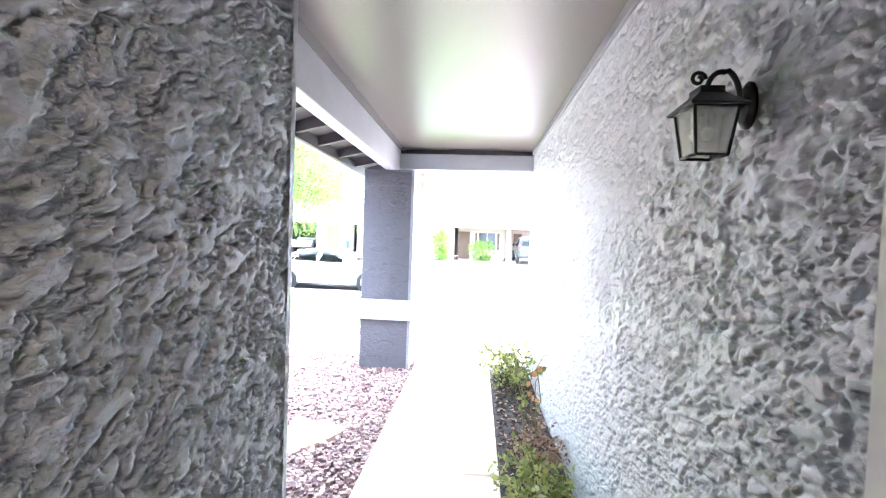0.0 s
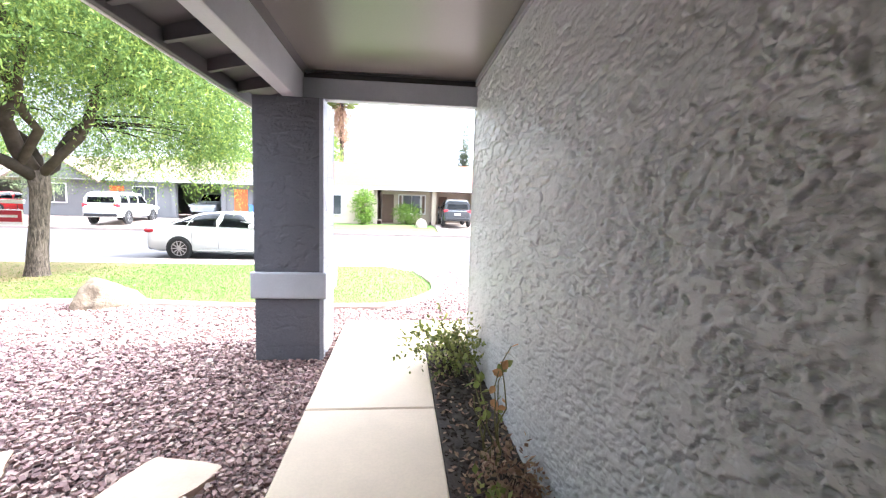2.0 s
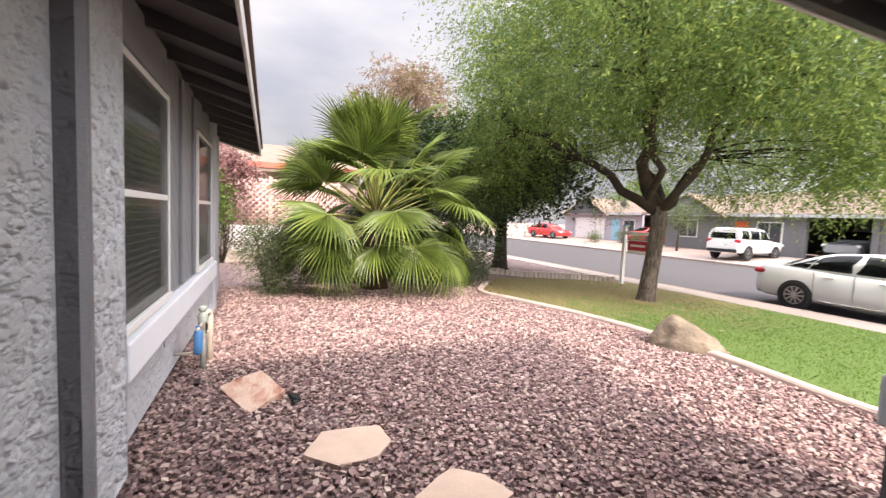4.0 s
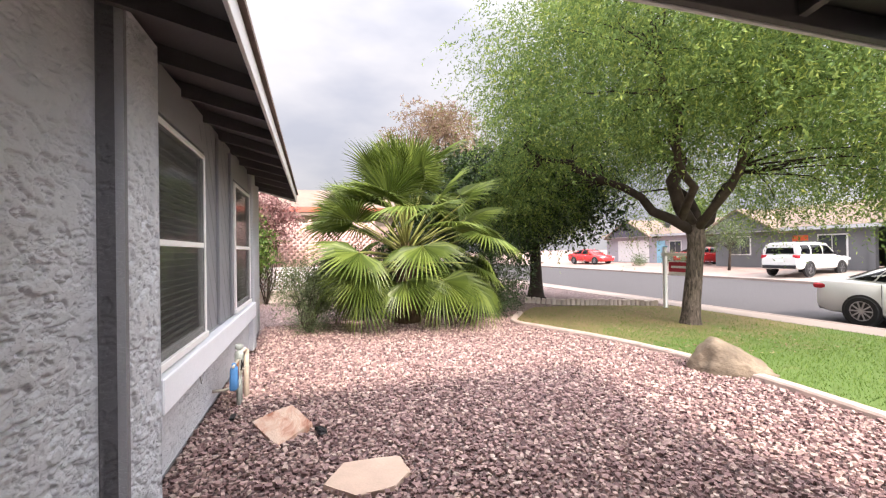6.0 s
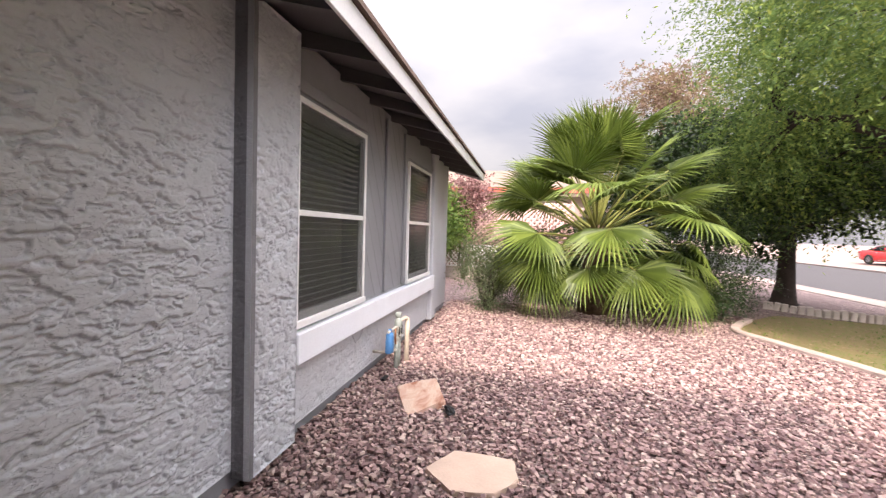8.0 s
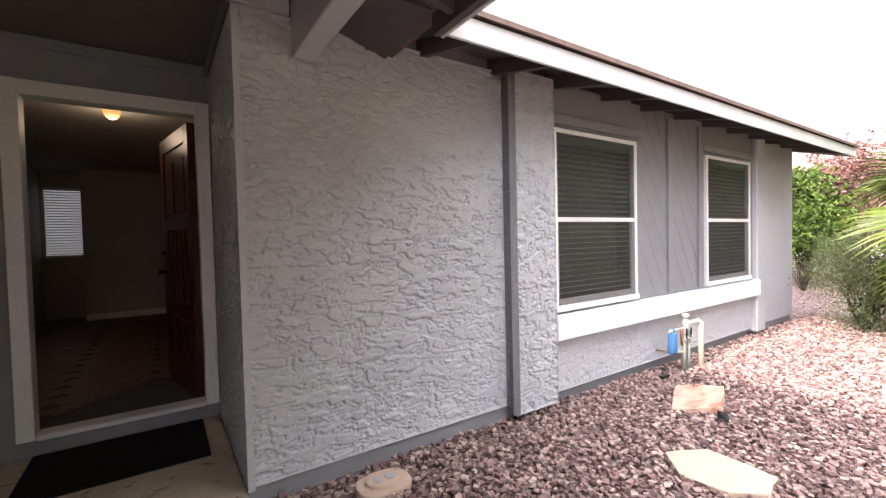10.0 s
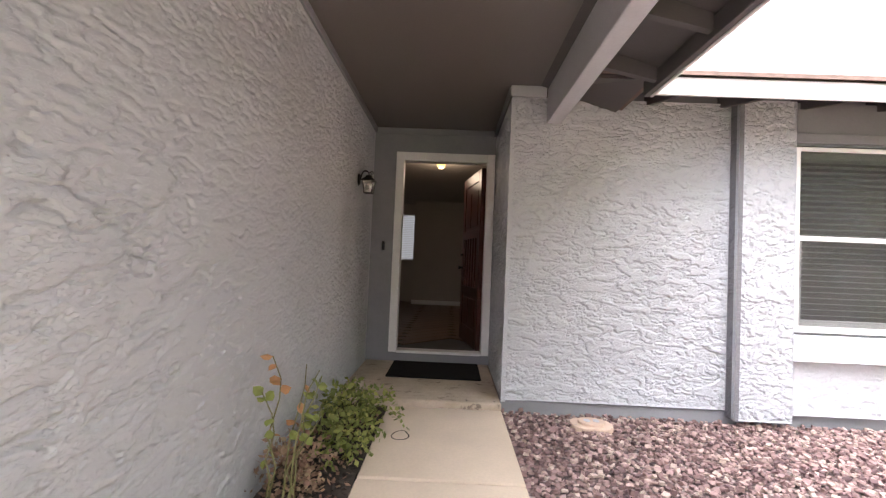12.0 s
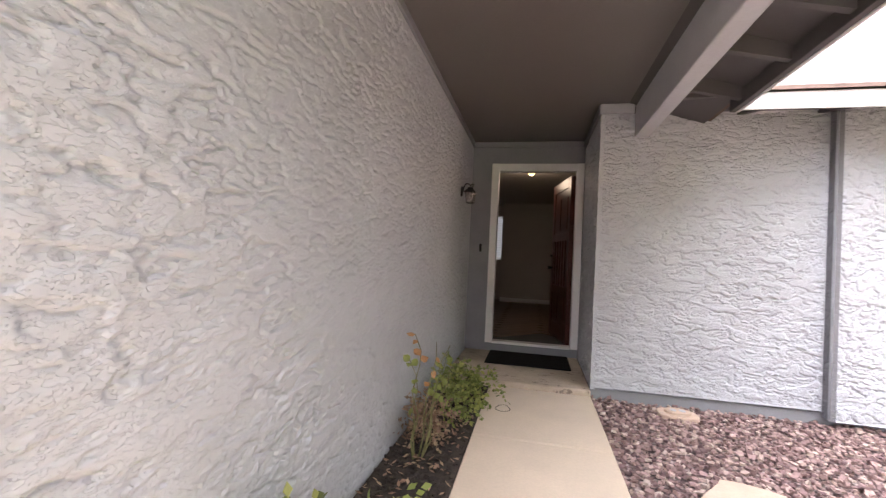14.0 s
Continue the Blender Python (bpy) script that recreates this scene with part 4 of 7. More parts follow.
# ---------------------------------------------------------------- plants
def leaf_mesh(name, puffs, twigs, leaves, length, leaf, width, droop, material, parent, seed, out=0.5, label="", shell=0.0):
    """Drooping twigs set with narrow leaves, gathered in clumps."""
    r = np.random.default_rng(seed)
    P = np.array([[*c, q] for c, q in puffs], float)
    cnt = np.maximum(1, (twigs * (P[:, 3] / P[:, 3].mean()) ** 2).astype(int))
    idx = np.repeat(np.arange(len(P)), cnt)
    n = len(idx)
    d = r.normal(0, 1, (n, 3))
    d /= np.linalg.norm(d, axis=1)[:, None]
    rad = (shell + (1 - shell) * r.uniform(0, 1, n) ** 0.5) * P[idx, 3]
    p0 = P[idx, :3] + d * rad[:, None] * np.array([1, 1, 0.75])
    g = r.normal(0, 1, (n, 3))
    g[:, 2] *= 0.5
    dirn = d * out + g * 0.5
    dirn /= np.linalg.norm(dirn, axis=1)[:, None]
    L = length * r.uniform(0.6, 1.3, n)
    t = (np.arange(leaves) + 0.5) / leaves
    pos = p0[:, None] + dirn[:, None] * (t[None, :, None] * L[:, None, None])
    pos[..., 2] -= droop * (t[None] ** 2) * L[:, None]
    tang = dirn[:, None] + np.array([0, 0, -1.0]) * (2 * droop * t[None, :, None])
    tang /= np.linalg.norm(tang, axis=2)[..., None]
    side = r.normal(0, 1, (n, leaves, 3))
    side -= tang * (side * tang).sum(2)[..., None]
    side /= np.linalg.norm(side, axis=2)[..., None]
    ld = tang * 0.6 + side * 0.8
    ld[..., 2] -= 0.25 * droop
    ld /= np.linalg.norm(ld, axis=2)[..., None]
    wv = np.cross(ld, r.normal(0, 1, (n, leaves, 3)))
    wv /= np.linalg.norm(wv, axis=2)[..., None]
    ll = (leaf * r.uniform(0.6, 1.3, (n, leaves)))[..., None]
    ww = (width * r.uniform(0.7, 1.3, (n, leaves)))[..., None]
    v = np.stack([pos, pos + ld * ll * 0.45 + wv * ww * 0.5, pos + ld * ll, pos + ld * ll * 0.45 - wv * ww * 0.5], 2).reshape(-1, 3)
    f = np.arange(len(v)).reshape(-1, 4)
    return raw(name, v.tolist(), f.tolist(), material, parent, label)


def limb(bm, a, b, r0, r1, sag, seed, n=6, sides=7):
    r = random.Random(seed)
    a, b = Vector(a), Vector(b)
    L = (b - a).length
    pts, rad = [], []
    for i in range(n + 1):
        t = i / n
        p = a.lerp(b, t) + Vector((r.gauss(0, 0.03), r.gauss(0, 0.03), r.gauss(0, 0.02))) * L * (0 if i in (0, n) else 1)
        p.z += sag * math.sin(math.pi * t) * L
        pts.append(p)
        rad.append(r0 + (r1 - r0) * t ** 0.8)
    tube(bm, pts, rad, sides)
    return pts


# the feathery shade tree on the lawn
TB = Vector((-7.0, 9.6, gz(0, 9.6)))
tree = thing("shade_tree", "broad feathery-leaved shade tree with forked brown trunk on the lawn", "tree", TB)
bm = bmesh.new()
tube(bm, [(0, 0, -0.1), (0.0, 0, 0.04), (0.01, 0.01, 0.2), (0.02, 0.02, 0.5), (0.04, 0.05, 0.9), (0.06, 0.08, 1.3), (0.08, 0.1, 1.65), (0.06, 0.08, 2.0)], [0.25, 0.20, 0.172, 0.158, 0.148, 0.15, 0.16, 0.165], 20)
for v in bm.verts:
    q = 1 + 0.10 * noise.noise(Vector((v.co.x * 9, v.co.y * 9, v.co.z * 1.3)))
    v.co.x *= q
    v.co.y *= q
part("trunk", bm, M_TRUNK, tree)
R_, F_ = Vector((0.296, 0.955, 0)), Vector((-0.955, 0.296, 0))
forks = [R_ * -3.2 + F_ * 0.4 + Vector((0, 0, 3.7)), R_ * -0.5 + F_ * 0.5 + Vector((0, 0, 6.0)), R_ * 2.4 + Vector((0, 0, 4.3)), R_ * 0.6 - F_ * 2.6 + Vector((0, 0, 4.8)), F_ * 2.8 + R_ * 0.9 + Vector((0, 0, 4.5)), R_ * -1.6 - F_ * 2.0 + Vector((0, 0, 4.6))]
r_ = random.Random(5)
puffs = []
for i in range(140):
    while True:
        u = Vector((r_.uniform(-1, 1), r_.uniform(-1, 1), r_.uniform(-1, 1)))
        if 0.35 < u.length < 1:
            break
    c = Vector((-0.4 + u.x * 4.3, 0.1 + u.y * 3.8, 5.3 + u.z * 2.6))
    if c.z < 3.6 and math.hypot(c.x + 0.3, c.y) < 2.2:
        c.z += 0.7
    puffs.append((c, r_.uniform(0.45, 1.25)))
for i in range(56):
    a_ = r_.uniform(0, 6.28)
    w_ = r_.uniform(0.85, 1.05)
    puffs.append((Vector((-0.4 + 4.0 * w_ * math.cos(a_), 0.1 + 3.6 * w_ * math.sin(a_), r_.uniform(2.5, 3.9) + 0.9 * max(0, math.cos(a_ + 0.8)))), r_.uniform(0.65, 0.95)))
limbs = []
for k, f in enumerate(forks):
    bm = bmesh.new()
    limbs.append(limb(bm, (0.06, 0.08, 1.85), f, (0.115, 0.15, 0.08, 0.09, 0.12, 0.09)[k], 0.045, 0.05, k, 9, 10))
    part("limb", bm, M_BARK if k % 2 else M_DARKBARK, tree)
nodes = [p for l in limbs for p in l[3:]]
for k, (c, q) in enumerate(puffs):
    s = min(nodes, key=lambda p_: (p_ - c).length + 0.6 * max(0, p_.z - c.z))
    bm = bmesh.new()
    limb(bm, s, c, 0.024, 0.005, 0.05, 100 + k, 5, 5)
    part("branch", bm, M_DARKBARK, tree)
leaf_mesh("crown", [(tuple(c), q) for c, q in puffs], 112, 13, 0.68, 0.085, 0.026, 0.55, M_FEATHER, tree, 3, 0.5)

# the darker tree behind it
T2 = Vector((-12.0, 8.9, gz(0, 8.9)))
tree2 = thing("dark_tree", "dense dark green round-crowned tree behind the lawn", "tree", T2)
bm = bmesh.new()
tube(bm, [(0, 0, -0.1), (0, 0, 0.08), (0.0, 0.02, 0.5), (-0.03, 0.03, 1.2), (0.0, 0.0, 2.2)], [0.42, 0.27, 0.20, 0.17, 0.14], 10)
part("trunk", bm, M_DARKBARK, tree2)
pf = []
for i in range(95):
    while True:
        u = Vector((r_.uniform(-1, 1), r_.uniform(-1, 1), r_.uniform(-1, 1)))
        if 0.3 < u.length < 1:
            break
    pf.append((Vector((-0.2 + u.x * 2.7, -0.7 + u.y * 3.3, 3.0 + u.z * 1.55)), r_.uniform(0.5, 0.8)))
for k, (c, q) in enumerate(pf):
    bm = bmesh.new()
    limb(bm, (0, 0, 1.7), c, 0.05, 0.012, 0.08, 300 + k, 4, 5)
    part("branch", bm, M_DARKBARK, tree2)
leaf_mesh("crown", [(tuple(c), q) for c, q in pf], 70, 9, 0.30, 0.12, 0.06, 0.3, M_DARKLEAF, tree2, 4, 0.8)


# fan palm
def fan_blade(R, segs, spread, droop, seed):
    """A pleated fan: folded segments joined near the hub, with free drooping tips."""
    r = random.Random(seed)
    vs, fs = [], []

    def P(rad, ang, up):
        x = rad * math.sin(ang)
        y = rad * math.cos(ang)
        return (x, y, up - droop * (rad / R) ** 2 * (0.35 + 0.65 * abs(ang) / spread) + 0.10 * abs(math.sin(ang)) * rad)

    da = 2 * spread / segs
    for i in range(segs):
        a = -spread + (i + 0.5) * da
        rr = R * r.uniform(0.88, 1.04) * (1 - 0.25 * (abs(a) / spread) ** 3)
        k = len(vs)
        tip_d = r.uniform(0.02, 0.16)
        vs += [P(0.02, a, 0), P(rr * 0.5, a - da / 2, 0.0), P(rr * 0.5, a, 0.03), P(rr * 0.5, a + da / 2, 0.0),
               P(rr * 0.76, a - da * 0.20, -tip_d * 0.3), P(rr * 0.76, a, 0.012 - tip_d * 0.3), P(rr * 0.76, a + da * 0.20, -tip_d * 0.3), P(rr, a, -tip_d)]
        fs += [(k, k + 2, k + 1), (k, k + 3, k + 2), (k + 1, k + 2, k + 5, k + 4), (k + 2, k + 3, k + 6, k + 5), (k + 4, k + 5, k + 7), (k + 5, k + 6, k + 7)]
    return vs, fs


PB = Vector((-8.75, 4.12, 0))
palm = thing("fan_palm", "young fan palm with many wide green fronds hanging to the gravel", "palm", PB)
M_PETIOLE = paint("palm_petiole", (0.24, 0.25, 0.07), 0.5, 0.2, 8.0)
M_PALMTRUNK = paint("palm_boot_fibre", (0.075, 0.048, 0.03), 0.95, 0.45, 10.0, 0.02, 0, 0.2, 30.0)
bm = bmesh.new()
tube(bm, [(0, 0, -0.05), (0, 0, 0.3), (0.02, 0, 0.8), (0.03, 0, 1.35), (0.03, 0, 1.62)], [0.30, 0.26, 0.22, 0.2, 0.1], 12)
part("trunk", bm, M_PALMTRUNK, palm)
blades = []
for k in range(4):
    vs, fs = fan_blade(1.0, 40, radians(108), (0.10, 0.25, 0.42, 0.6)[k], k)
    me = bpy.data.meshes.new("frond")
    me.from_pydata(vs, [], fs)
    me.materials.append(M_PALM)
    blades.append(me)
bm = bmesh.new()
tube(bm, [(0, 0, 0), (0, 0.4, 0.03), (0, 0.8, 0.03), (0, 1.0, 0.0)], [0.024, 0.017, 0.013, 0.012], 6)
pet_me = bpy.data.meshes.new("petiole")
bm.to_mesh(pet_me)
bm.free()
pet_me.materials.append(M_PETIOLE)
rp = random.Random(11)
NF = 72
for i in range(NF):
    u = i / (NF - 1)
    elev = 86 - 110 * u + rp.gauss(0, 8)
    az = i * 137.5 + rp.gauss(0, 10)
    pl = 1.28 + 0.24 * math.sin(math.pi * u) + rp.gauss(0, 0.17)
    hub = Vector((0.03, 0, 1.66 - 0.52 * u))
    size = rp.uniform(0.74, 0.98)
    roll = rp.gauss(0, 0.4)
    jig = rp.gauss(0, 13)
    for _ in range(14):
        e, a = radians(elev), radians(az)
        d = Vector((math.cos(e) * math.sin(a), math.cos(e) * math.cos(a), math.sin(e)))
        side = Vector((math.cos(a), -math.sin(a), 0))
        m = Matrix((side, d, side.cross(d))).transposed().to_4x4()
        fall = 6 if elev > 52 else 6 + (52 - elev) * 0.5
        bend = -radians(min(fall, elev + 66) + jig)
        tip = hub + d * pl
        bm_m = Matrix.Translation(tip) @ m @ Matrix.Rotation(bend, 4, "X") @ Matrix.Rotation(roll, 4, "Y") @ Matrix.Scale(size, 4)
        if min((bm_m @ Vector(q)).z for q in ((0, 1, -0.15), (0.7, 0.7, -0.3), (-0.7, 0.7, -0.3))) > 0.02:
            break
        elev += 5
    fr = new("frond", blades[min(3, int(u * 4))])
    fr.parent = palm
    fr.matrix_local = bm_m
    pe = new("petiole", pet_me)
    pe.parent = fr
    pe.matrix_local = bm_m.inverted() @ (Matrix.Translation(hub) @ m @ Matrix.Diagonal((1, pl, 1, 1)))


def shrub(name, at, puffs, twigs, leaves, length, leaf, width, droop, material, label, category, seed, stems=0.012):
    ob = thing(name, label, category, at)
    for k, (c, q) in enumerate(puffs):
        bm = bmesh.new()
        limb(bm, (0.04 * math.cos(k), 0.04 * math.sin(k), -0.02), c, stems, stems * 0.4, 0.05, seed * 50 + k, 4, 5)
        part("stem", bm, M_BARK, ob)
    leaf_mesh("foliage", puffs, twigs, leaves, length, leaf, width, droop, material, ob, seed, 0.8)
    return ob


def blob(seed, n, rx, ry, rz_, zc, q):
    r = random.Random(seed)
    o_ = []
    for _ in range(n):
        a, b = r.uniform(0, 6.28), r.uniform(-1, 1)
        s = r.uniform(0.3, 1) ** 0.5 * math.sqrt(1 - b * b)
        o_.append(((rx * s * math.cos(a), ry * s * math.sin(a), zc + rz_ * b), q * r.uniform(0.7, 1.3)))
    return o_


shrub("grey_shrub", (-8.35, 2.22, 0), blob(1, 30, 0.40, 0.38, 0.58, 0.62, 0.22), 60, 9, 0.34, 0.050, 0.011, 0.0, M_SHRUB, "grey-green twiggy shrub beside the palm", "shrub", 21)
shrub("green_shrub", (-9.2, 6.0, 0), blob(2, 50, 0.95, 0.95, 0.85, 0.9, 0.40), 60, 9, 0.28, 0.06, 0.016, 0.15, M_DARKLEAF, "dark green shrub between palm and lawn", "shrub", 22)
shrub("green_shrub", (-9.9, 3.4, 0), blob(3, 30, 0.7, 0.9, 0.6, 0.7, 0.32), 50, 9, 0.28, 0.06, 0.014, 0.15, M_DARKLEAF, "dark green shrub behind the palm", "shrub", 23)
shrub("green_shrub", (-10.1, 4.9, 0), blob(4, 44, 0.7, 0.9, 1.0, 1.2, 0.40), 46, 9, 0.28, 0.07, 0.026, 0.15, M_DARKLEAF, "dark green shrub behind the palm", "shrub", 24)

# boulder at the lawn's edge
bm = bmesh.new()
bmesh.ops.create_icosphere(bm, subdivisions=5, radius=1)
for v in bm.verts:
    p = v.co.copy()
    q = 1 + 0.22 * noise.noise(p * 1.3 + Vector((3, 1, 7))) + 0.08 * noise.noise(p * 3.7) + 0.03 * noise.noise(p * 9)
    v.co = Vector((p.x * 0.52 * q, p.y * 0.30 * q * (1.0 + 0.15 * p.x), max(p.z, -0.35) * 0.40 * q * (0.92 - 0.62 * max(-0.45, min(1.0, p.x))) + 0.02))
for f in bm.faces:
    f.smooth = True
M_BOULDER = paint("granite_boulder", (0.185, 0.145, 0.105), 0.92, 0.38, 4.0, 0.022, 0, 0.3, 22.0)
ob = part("boulder", bm, M_BOULDER)
ob.matrix_world = pose(-3.97, 6.92, 0.0, 0, 0, 48) @ Matrix.Scale(0.79, 4)
tagged(ob, "weathered tan granite boulder at the lawn edge", "boulder")

# low wall of edging blocks under the dark tree
M_BLOCK = paint("edging_block", (0.42, 0.36, 0.31), 0.92, 0.2, 6.0, 0.005)
edge = thing("edging_wall", "curved row of small tan concrete edging blocks", "edging", (-10.6, 9.2, gz(0, 9.2)))
ei = edge.matrix_world.inverted()
me = None
P = smooth_path([(-10.9, 8.0), (-10.5, 8.6), (-10.35, 9.4), (-10.35, 10.2), (-10.25, 11.0), (-10.0, 11.7)], 6)
run = 0.0
for a, b in zip(P, P[1:]):
    if me is None:
        s = part("block", bx(-0.055, -0.055, -0.1, 0.055, 0.055, 0.15, bev=0.018, seg=2), M_BLOCK, edge)
        me = s.data
    else:
        s = new("block", me)
        s.parent = edge
    s.matrix_parent_inverse = ei
    s.matrix_basis = pose(a.x, a.y, gz(a.x, a.y) + rng.normal(0, 0.012), rng.normal(0, 4), rng.normal(0, 4), math.degrees(math.atan2((b - a).y, (b - a).x)) + rng.normal(0, 5))


# ---------------------------------------------------------------- street: cars
def carpaint(name, col, rough=0.25, metal=0.0):
    m, nt, b = nmat(name, rough, metal, 0.5)
    n = tnoise(nt, coords(nt), 3.0, 2, 0.5)
    nt.links.new(ramp(nt, n, [(0.3, tuple(c * 0.95 for c in col)), (0.7, col)]), b.inputs["Base Color"])
    b.inputs["Coat Weight"].default_value = 0.6
    return m


M_CARGLASS = paint("tinted_car_glass", (0.012, 0.014, 0.016), 0.06, 0.05, 3.0, 0, 0, 0.6)
M_TYRE = paint("tyre_rubber", (0.02, 0.02, 0.02), 0.85, 0.15, 8.0)
M_RIM = paint("alloy_rim", (0.45, 0.45, 0.47), 0.3, 0.05, 8.0, 0, 0.9, 0.5)
M_TAIL = paint("red_tail_lamp", (0.42, 0.02, 0.03), 0.2, 0.05, 8.0)
M_HEAD = paint("clear_head_lamp", (0.6, 0.62, 0.64), 0.12, 0.05, 8.0, 0, 0.3)
M_TRIMBLK = paint("black_car_trim", (0.02, 0.02, 0.022), 0.5, 0.1, 8.0)
M_CHROME = paint("chrome_strip", (0.7, 0.7, 0.72), 0.15, 0.03, 5.0, 0, 1.0)


def loft(bm, sections):
    """Closed rings, each a list of points, skinned one to the next."""
    rows = [[bm.verts.new(p) for p in s] for s in sections]
    n = len(rows[0])
    for a, b in zip(rows, rows[1:]):
        for k in range(n):
            bm.faces.new((a[k], a[(k + 1) % n], b[(k + 1) % n], b[k])).smooth = True
    bm.faces.new(rows[0][::-1]), bm.faces.new(rows[-1])
    bmesh.ops.recalc_face_normals(bm, faces=bm.faces)
    return bm


def wheel(car, x, y, r, w, spokes=10):
    wh = new("wheel")
    wh.parent = car
    wh.location = (x, y, r)
    bm = bmesh.new()
    prof = [(-w / 2, r * 0.68), (-w / 2, r * 0.93), (-w / 2 + 0.03, r), (w / 2 - 0.03, r), (w / 2, r * 0.93), (w / 2, r * 0.68)]
    rows = []
    N = 28
    for i in range(N):
        a = 2 * math.pi * i / N
        rows.append([bm.verts.new((q * math.cos(a), yy, q * math.sin(a))) for yy, q in prof])
    for i in range(N):
        for k in range(len(prof)):
            bm.faces.new((rows[i][k], rows[i][(k + 1) % len(prof)], rows[(i + 1) % N][(k + 1) % len(prof)], rows[(i + 1) % N][k]))
    bmesh.ops.recalc_face_normals(bm, faces=bm.faces)
    part("tyre", bm, M_TYRE, wh)
    bm = bmesh.new()
    out_y = (w / 2 - 0.02) * (1 if y > 0 else -1)
    ring = []
    for i in range(N):
        a = 2 * math.pi * i / N
        ring.append([bm.verts.new((q * math.cos(a), yy, q * math.sin(a))) for yy, q in ((out_y, r * 0.62), (out_y, r * 0.69), (out_y * 0.3, r * 0.67), (out_y * 0.3, r * 0.60))])
    for i in range(N):
        for k in range(4):
            bm.faces.new((ring[i][k], ring[i][(k + 1) % 4], ring[(i + 1) % N][(k + 1) % 4], ring[(i + 1) % N][k]))
    for i in range(spokes):
        a = 2 * math.pi * i / spokes
        m = Matrix.Rotation(a, 4, "Y") @ Matrix.Translation((r * 0.34, out_y * 1.05, 0)) @ Matrix.Diagonal((r * 0.66, 0.025, 0.028, 1))
        bmesh.ops.create_cube(bm, size=1, matrix=m)
    bmesh.ops.create_cone(bm, cap_ends=True, segments=14, radius1=0.06, radius2=0.05, depth=0.05, matrix=Matrix.Translation((0, out_y * 1.05, 0)) @ Matrix.Rotation(math.pi / 2, 4, "X"))
    bmesh.ops.recalc_face_normals(bm, faces=bm.faces)
    part("rim", bm, M_RIM, wh)
    bm = bmesh.new()
    bmesh.ops.create_cone(bm, cap_ends=True, segments=20, radius1=r * 0.6, radius2=r * 0.6, depth=0.02, matrix=Matrix.Translation((0, out_y * 0.86, 0)) @ Matrix.Rotation(math.pi / 2, 4, "X"))
    part("brake", bm, M_TRIMBLK, wh)


def cabin_side(cabin, x, z):
    """Half width of the cabin at a length and a height."""
    row = [np.interp(x, [r[0] for r in cabin], [r[k] for r in cabin]) for k in range(1, 5)]
    zr, hw, zs, hs = row
    return float(np.interp(z, [zs, zs + 0.5 * (zr - zs), zr - 0.04, zr], [hs, hs * 0.985, hw, hw * 0.8]))


def side_glass(bm, outline, cabin, s_):
    """A curved pane on one flank over an (x, z) outline, standing 9 mm proud of the cabin."""
    xs = [p[0] for p in outline]
    n, m = 10, 6
    rows = []
    for i in range(n + 1):
        x = min(xs) + (max(xs) - min(xs)) * min(max(i / n, 0.002), 0.998)
        zz = []
        for (ax, az), (qx, qz) in zip(outline, outline[1:] + outline[:1]):
            if min(ax, qx) <= x <= max(ax, qx) and ax != qx:
                zz.append(az + (qz - az) * (x - ax) / (qx - ax))
        lo, hi = min(zz), max(zz)
        rows.append([bm.verts.new((x, s_ * (cabin_side(cabin, x, lo + (hi - lo) * k / m) + 0.009), lo + (hi - lo) * k / m)) for k in range(m + 1)])
    fs = [bm.faces.new((rows[i][k], rows[i + 1][k], rows[i + 1][k + 1], rows[i][k + 1])) for i in range(n) for k in range(m)]
    for f in fs:
        f.smooth = True
    bmesh.ops.solidify(bm, geom=fs, thickness=0.012)
    bmesh.ops.recalc_face_normals(bm, faces=bm.faces)
    return bm


def car(name, at, turn, label, material, L, W, body, cabin, wheels, r, glass_bands, spokes=10):
    """body: rows (x, bottom, belt, half width); cabin: rows (x, roof height, half width of the roof)."""
    ob = thing(name, label, "car", at, turn=turn)
    secs = []
    for x, zb, zs, hw in body:
        zm = zb + 0.45 * (zs - zb)
        half = [(hw * 0.86, zb), (hw * 0.99, zb + 0.08), (hw, zm), (hw * 0.97, zs - 0.05), (hw * 0.84, zs)]
        secs.append([(x, y, z) for y, z in half] + [(x, -y, z) for y, z in half[::-1]])
    part("body", loft(bmesh.new(), secs), material, ob)
    secs = []
    for x, zr, hw, zs, hs in cabin:
        half = [(hs, zs), (hs * 0.985, zs + 0.5 * (zr - zs)), (hw, zr - 0.04), (hw * 0.8, zr)]
        secs.append([(x, y, z) for y, z in half] + [(x, -y, z) for y, z in half[::-1]])
    part("roof", loft(bmesh.new(), secs), material, ob)
    for band in glass_bands:
        if len(band[0]) == 2:
            for s in (-1, 1):
                part("window", side_glass(bmesh.new(), band, cabin, s), M_CARGLASS, ob)
            continue
        bm = bmesh.new()
        f = bm.faces.new([bm.verts.new(p) for p in band])
        bmesh.ops.solidify(bm, geom=[f], thickness=0.012)
        bmesh.ops.recalc_face_normals(bm, faces=bm.faces)
        part("window", bm, M_CARGLASS, ob)
    for x in wheels:
        for s in (-1, 1):
            y = s * (W / 2 - 0.08)
            wheel(ob, x, y, r, 0.22, spokes)
            bm = bmesh.new()
            bmesh.ops.create_cone(bm, cap_ends=True, segments=26, radius1=r * 1.13, radius2=r * 1.13, depth=0.12, matrix=Matrix.Translation((x, s * (W / 2 - 0.056), r)) @ Matrix.Rotation(math.pi / 2, 4, "X"))
            part("wheel_arch", bm, M_TRIMBLK, ob)
    return ob


def box_part(ob, nm, mt, *dims, bev=0.015):
    return part(nm, bx(*dims, bev=bev), mt, ob)


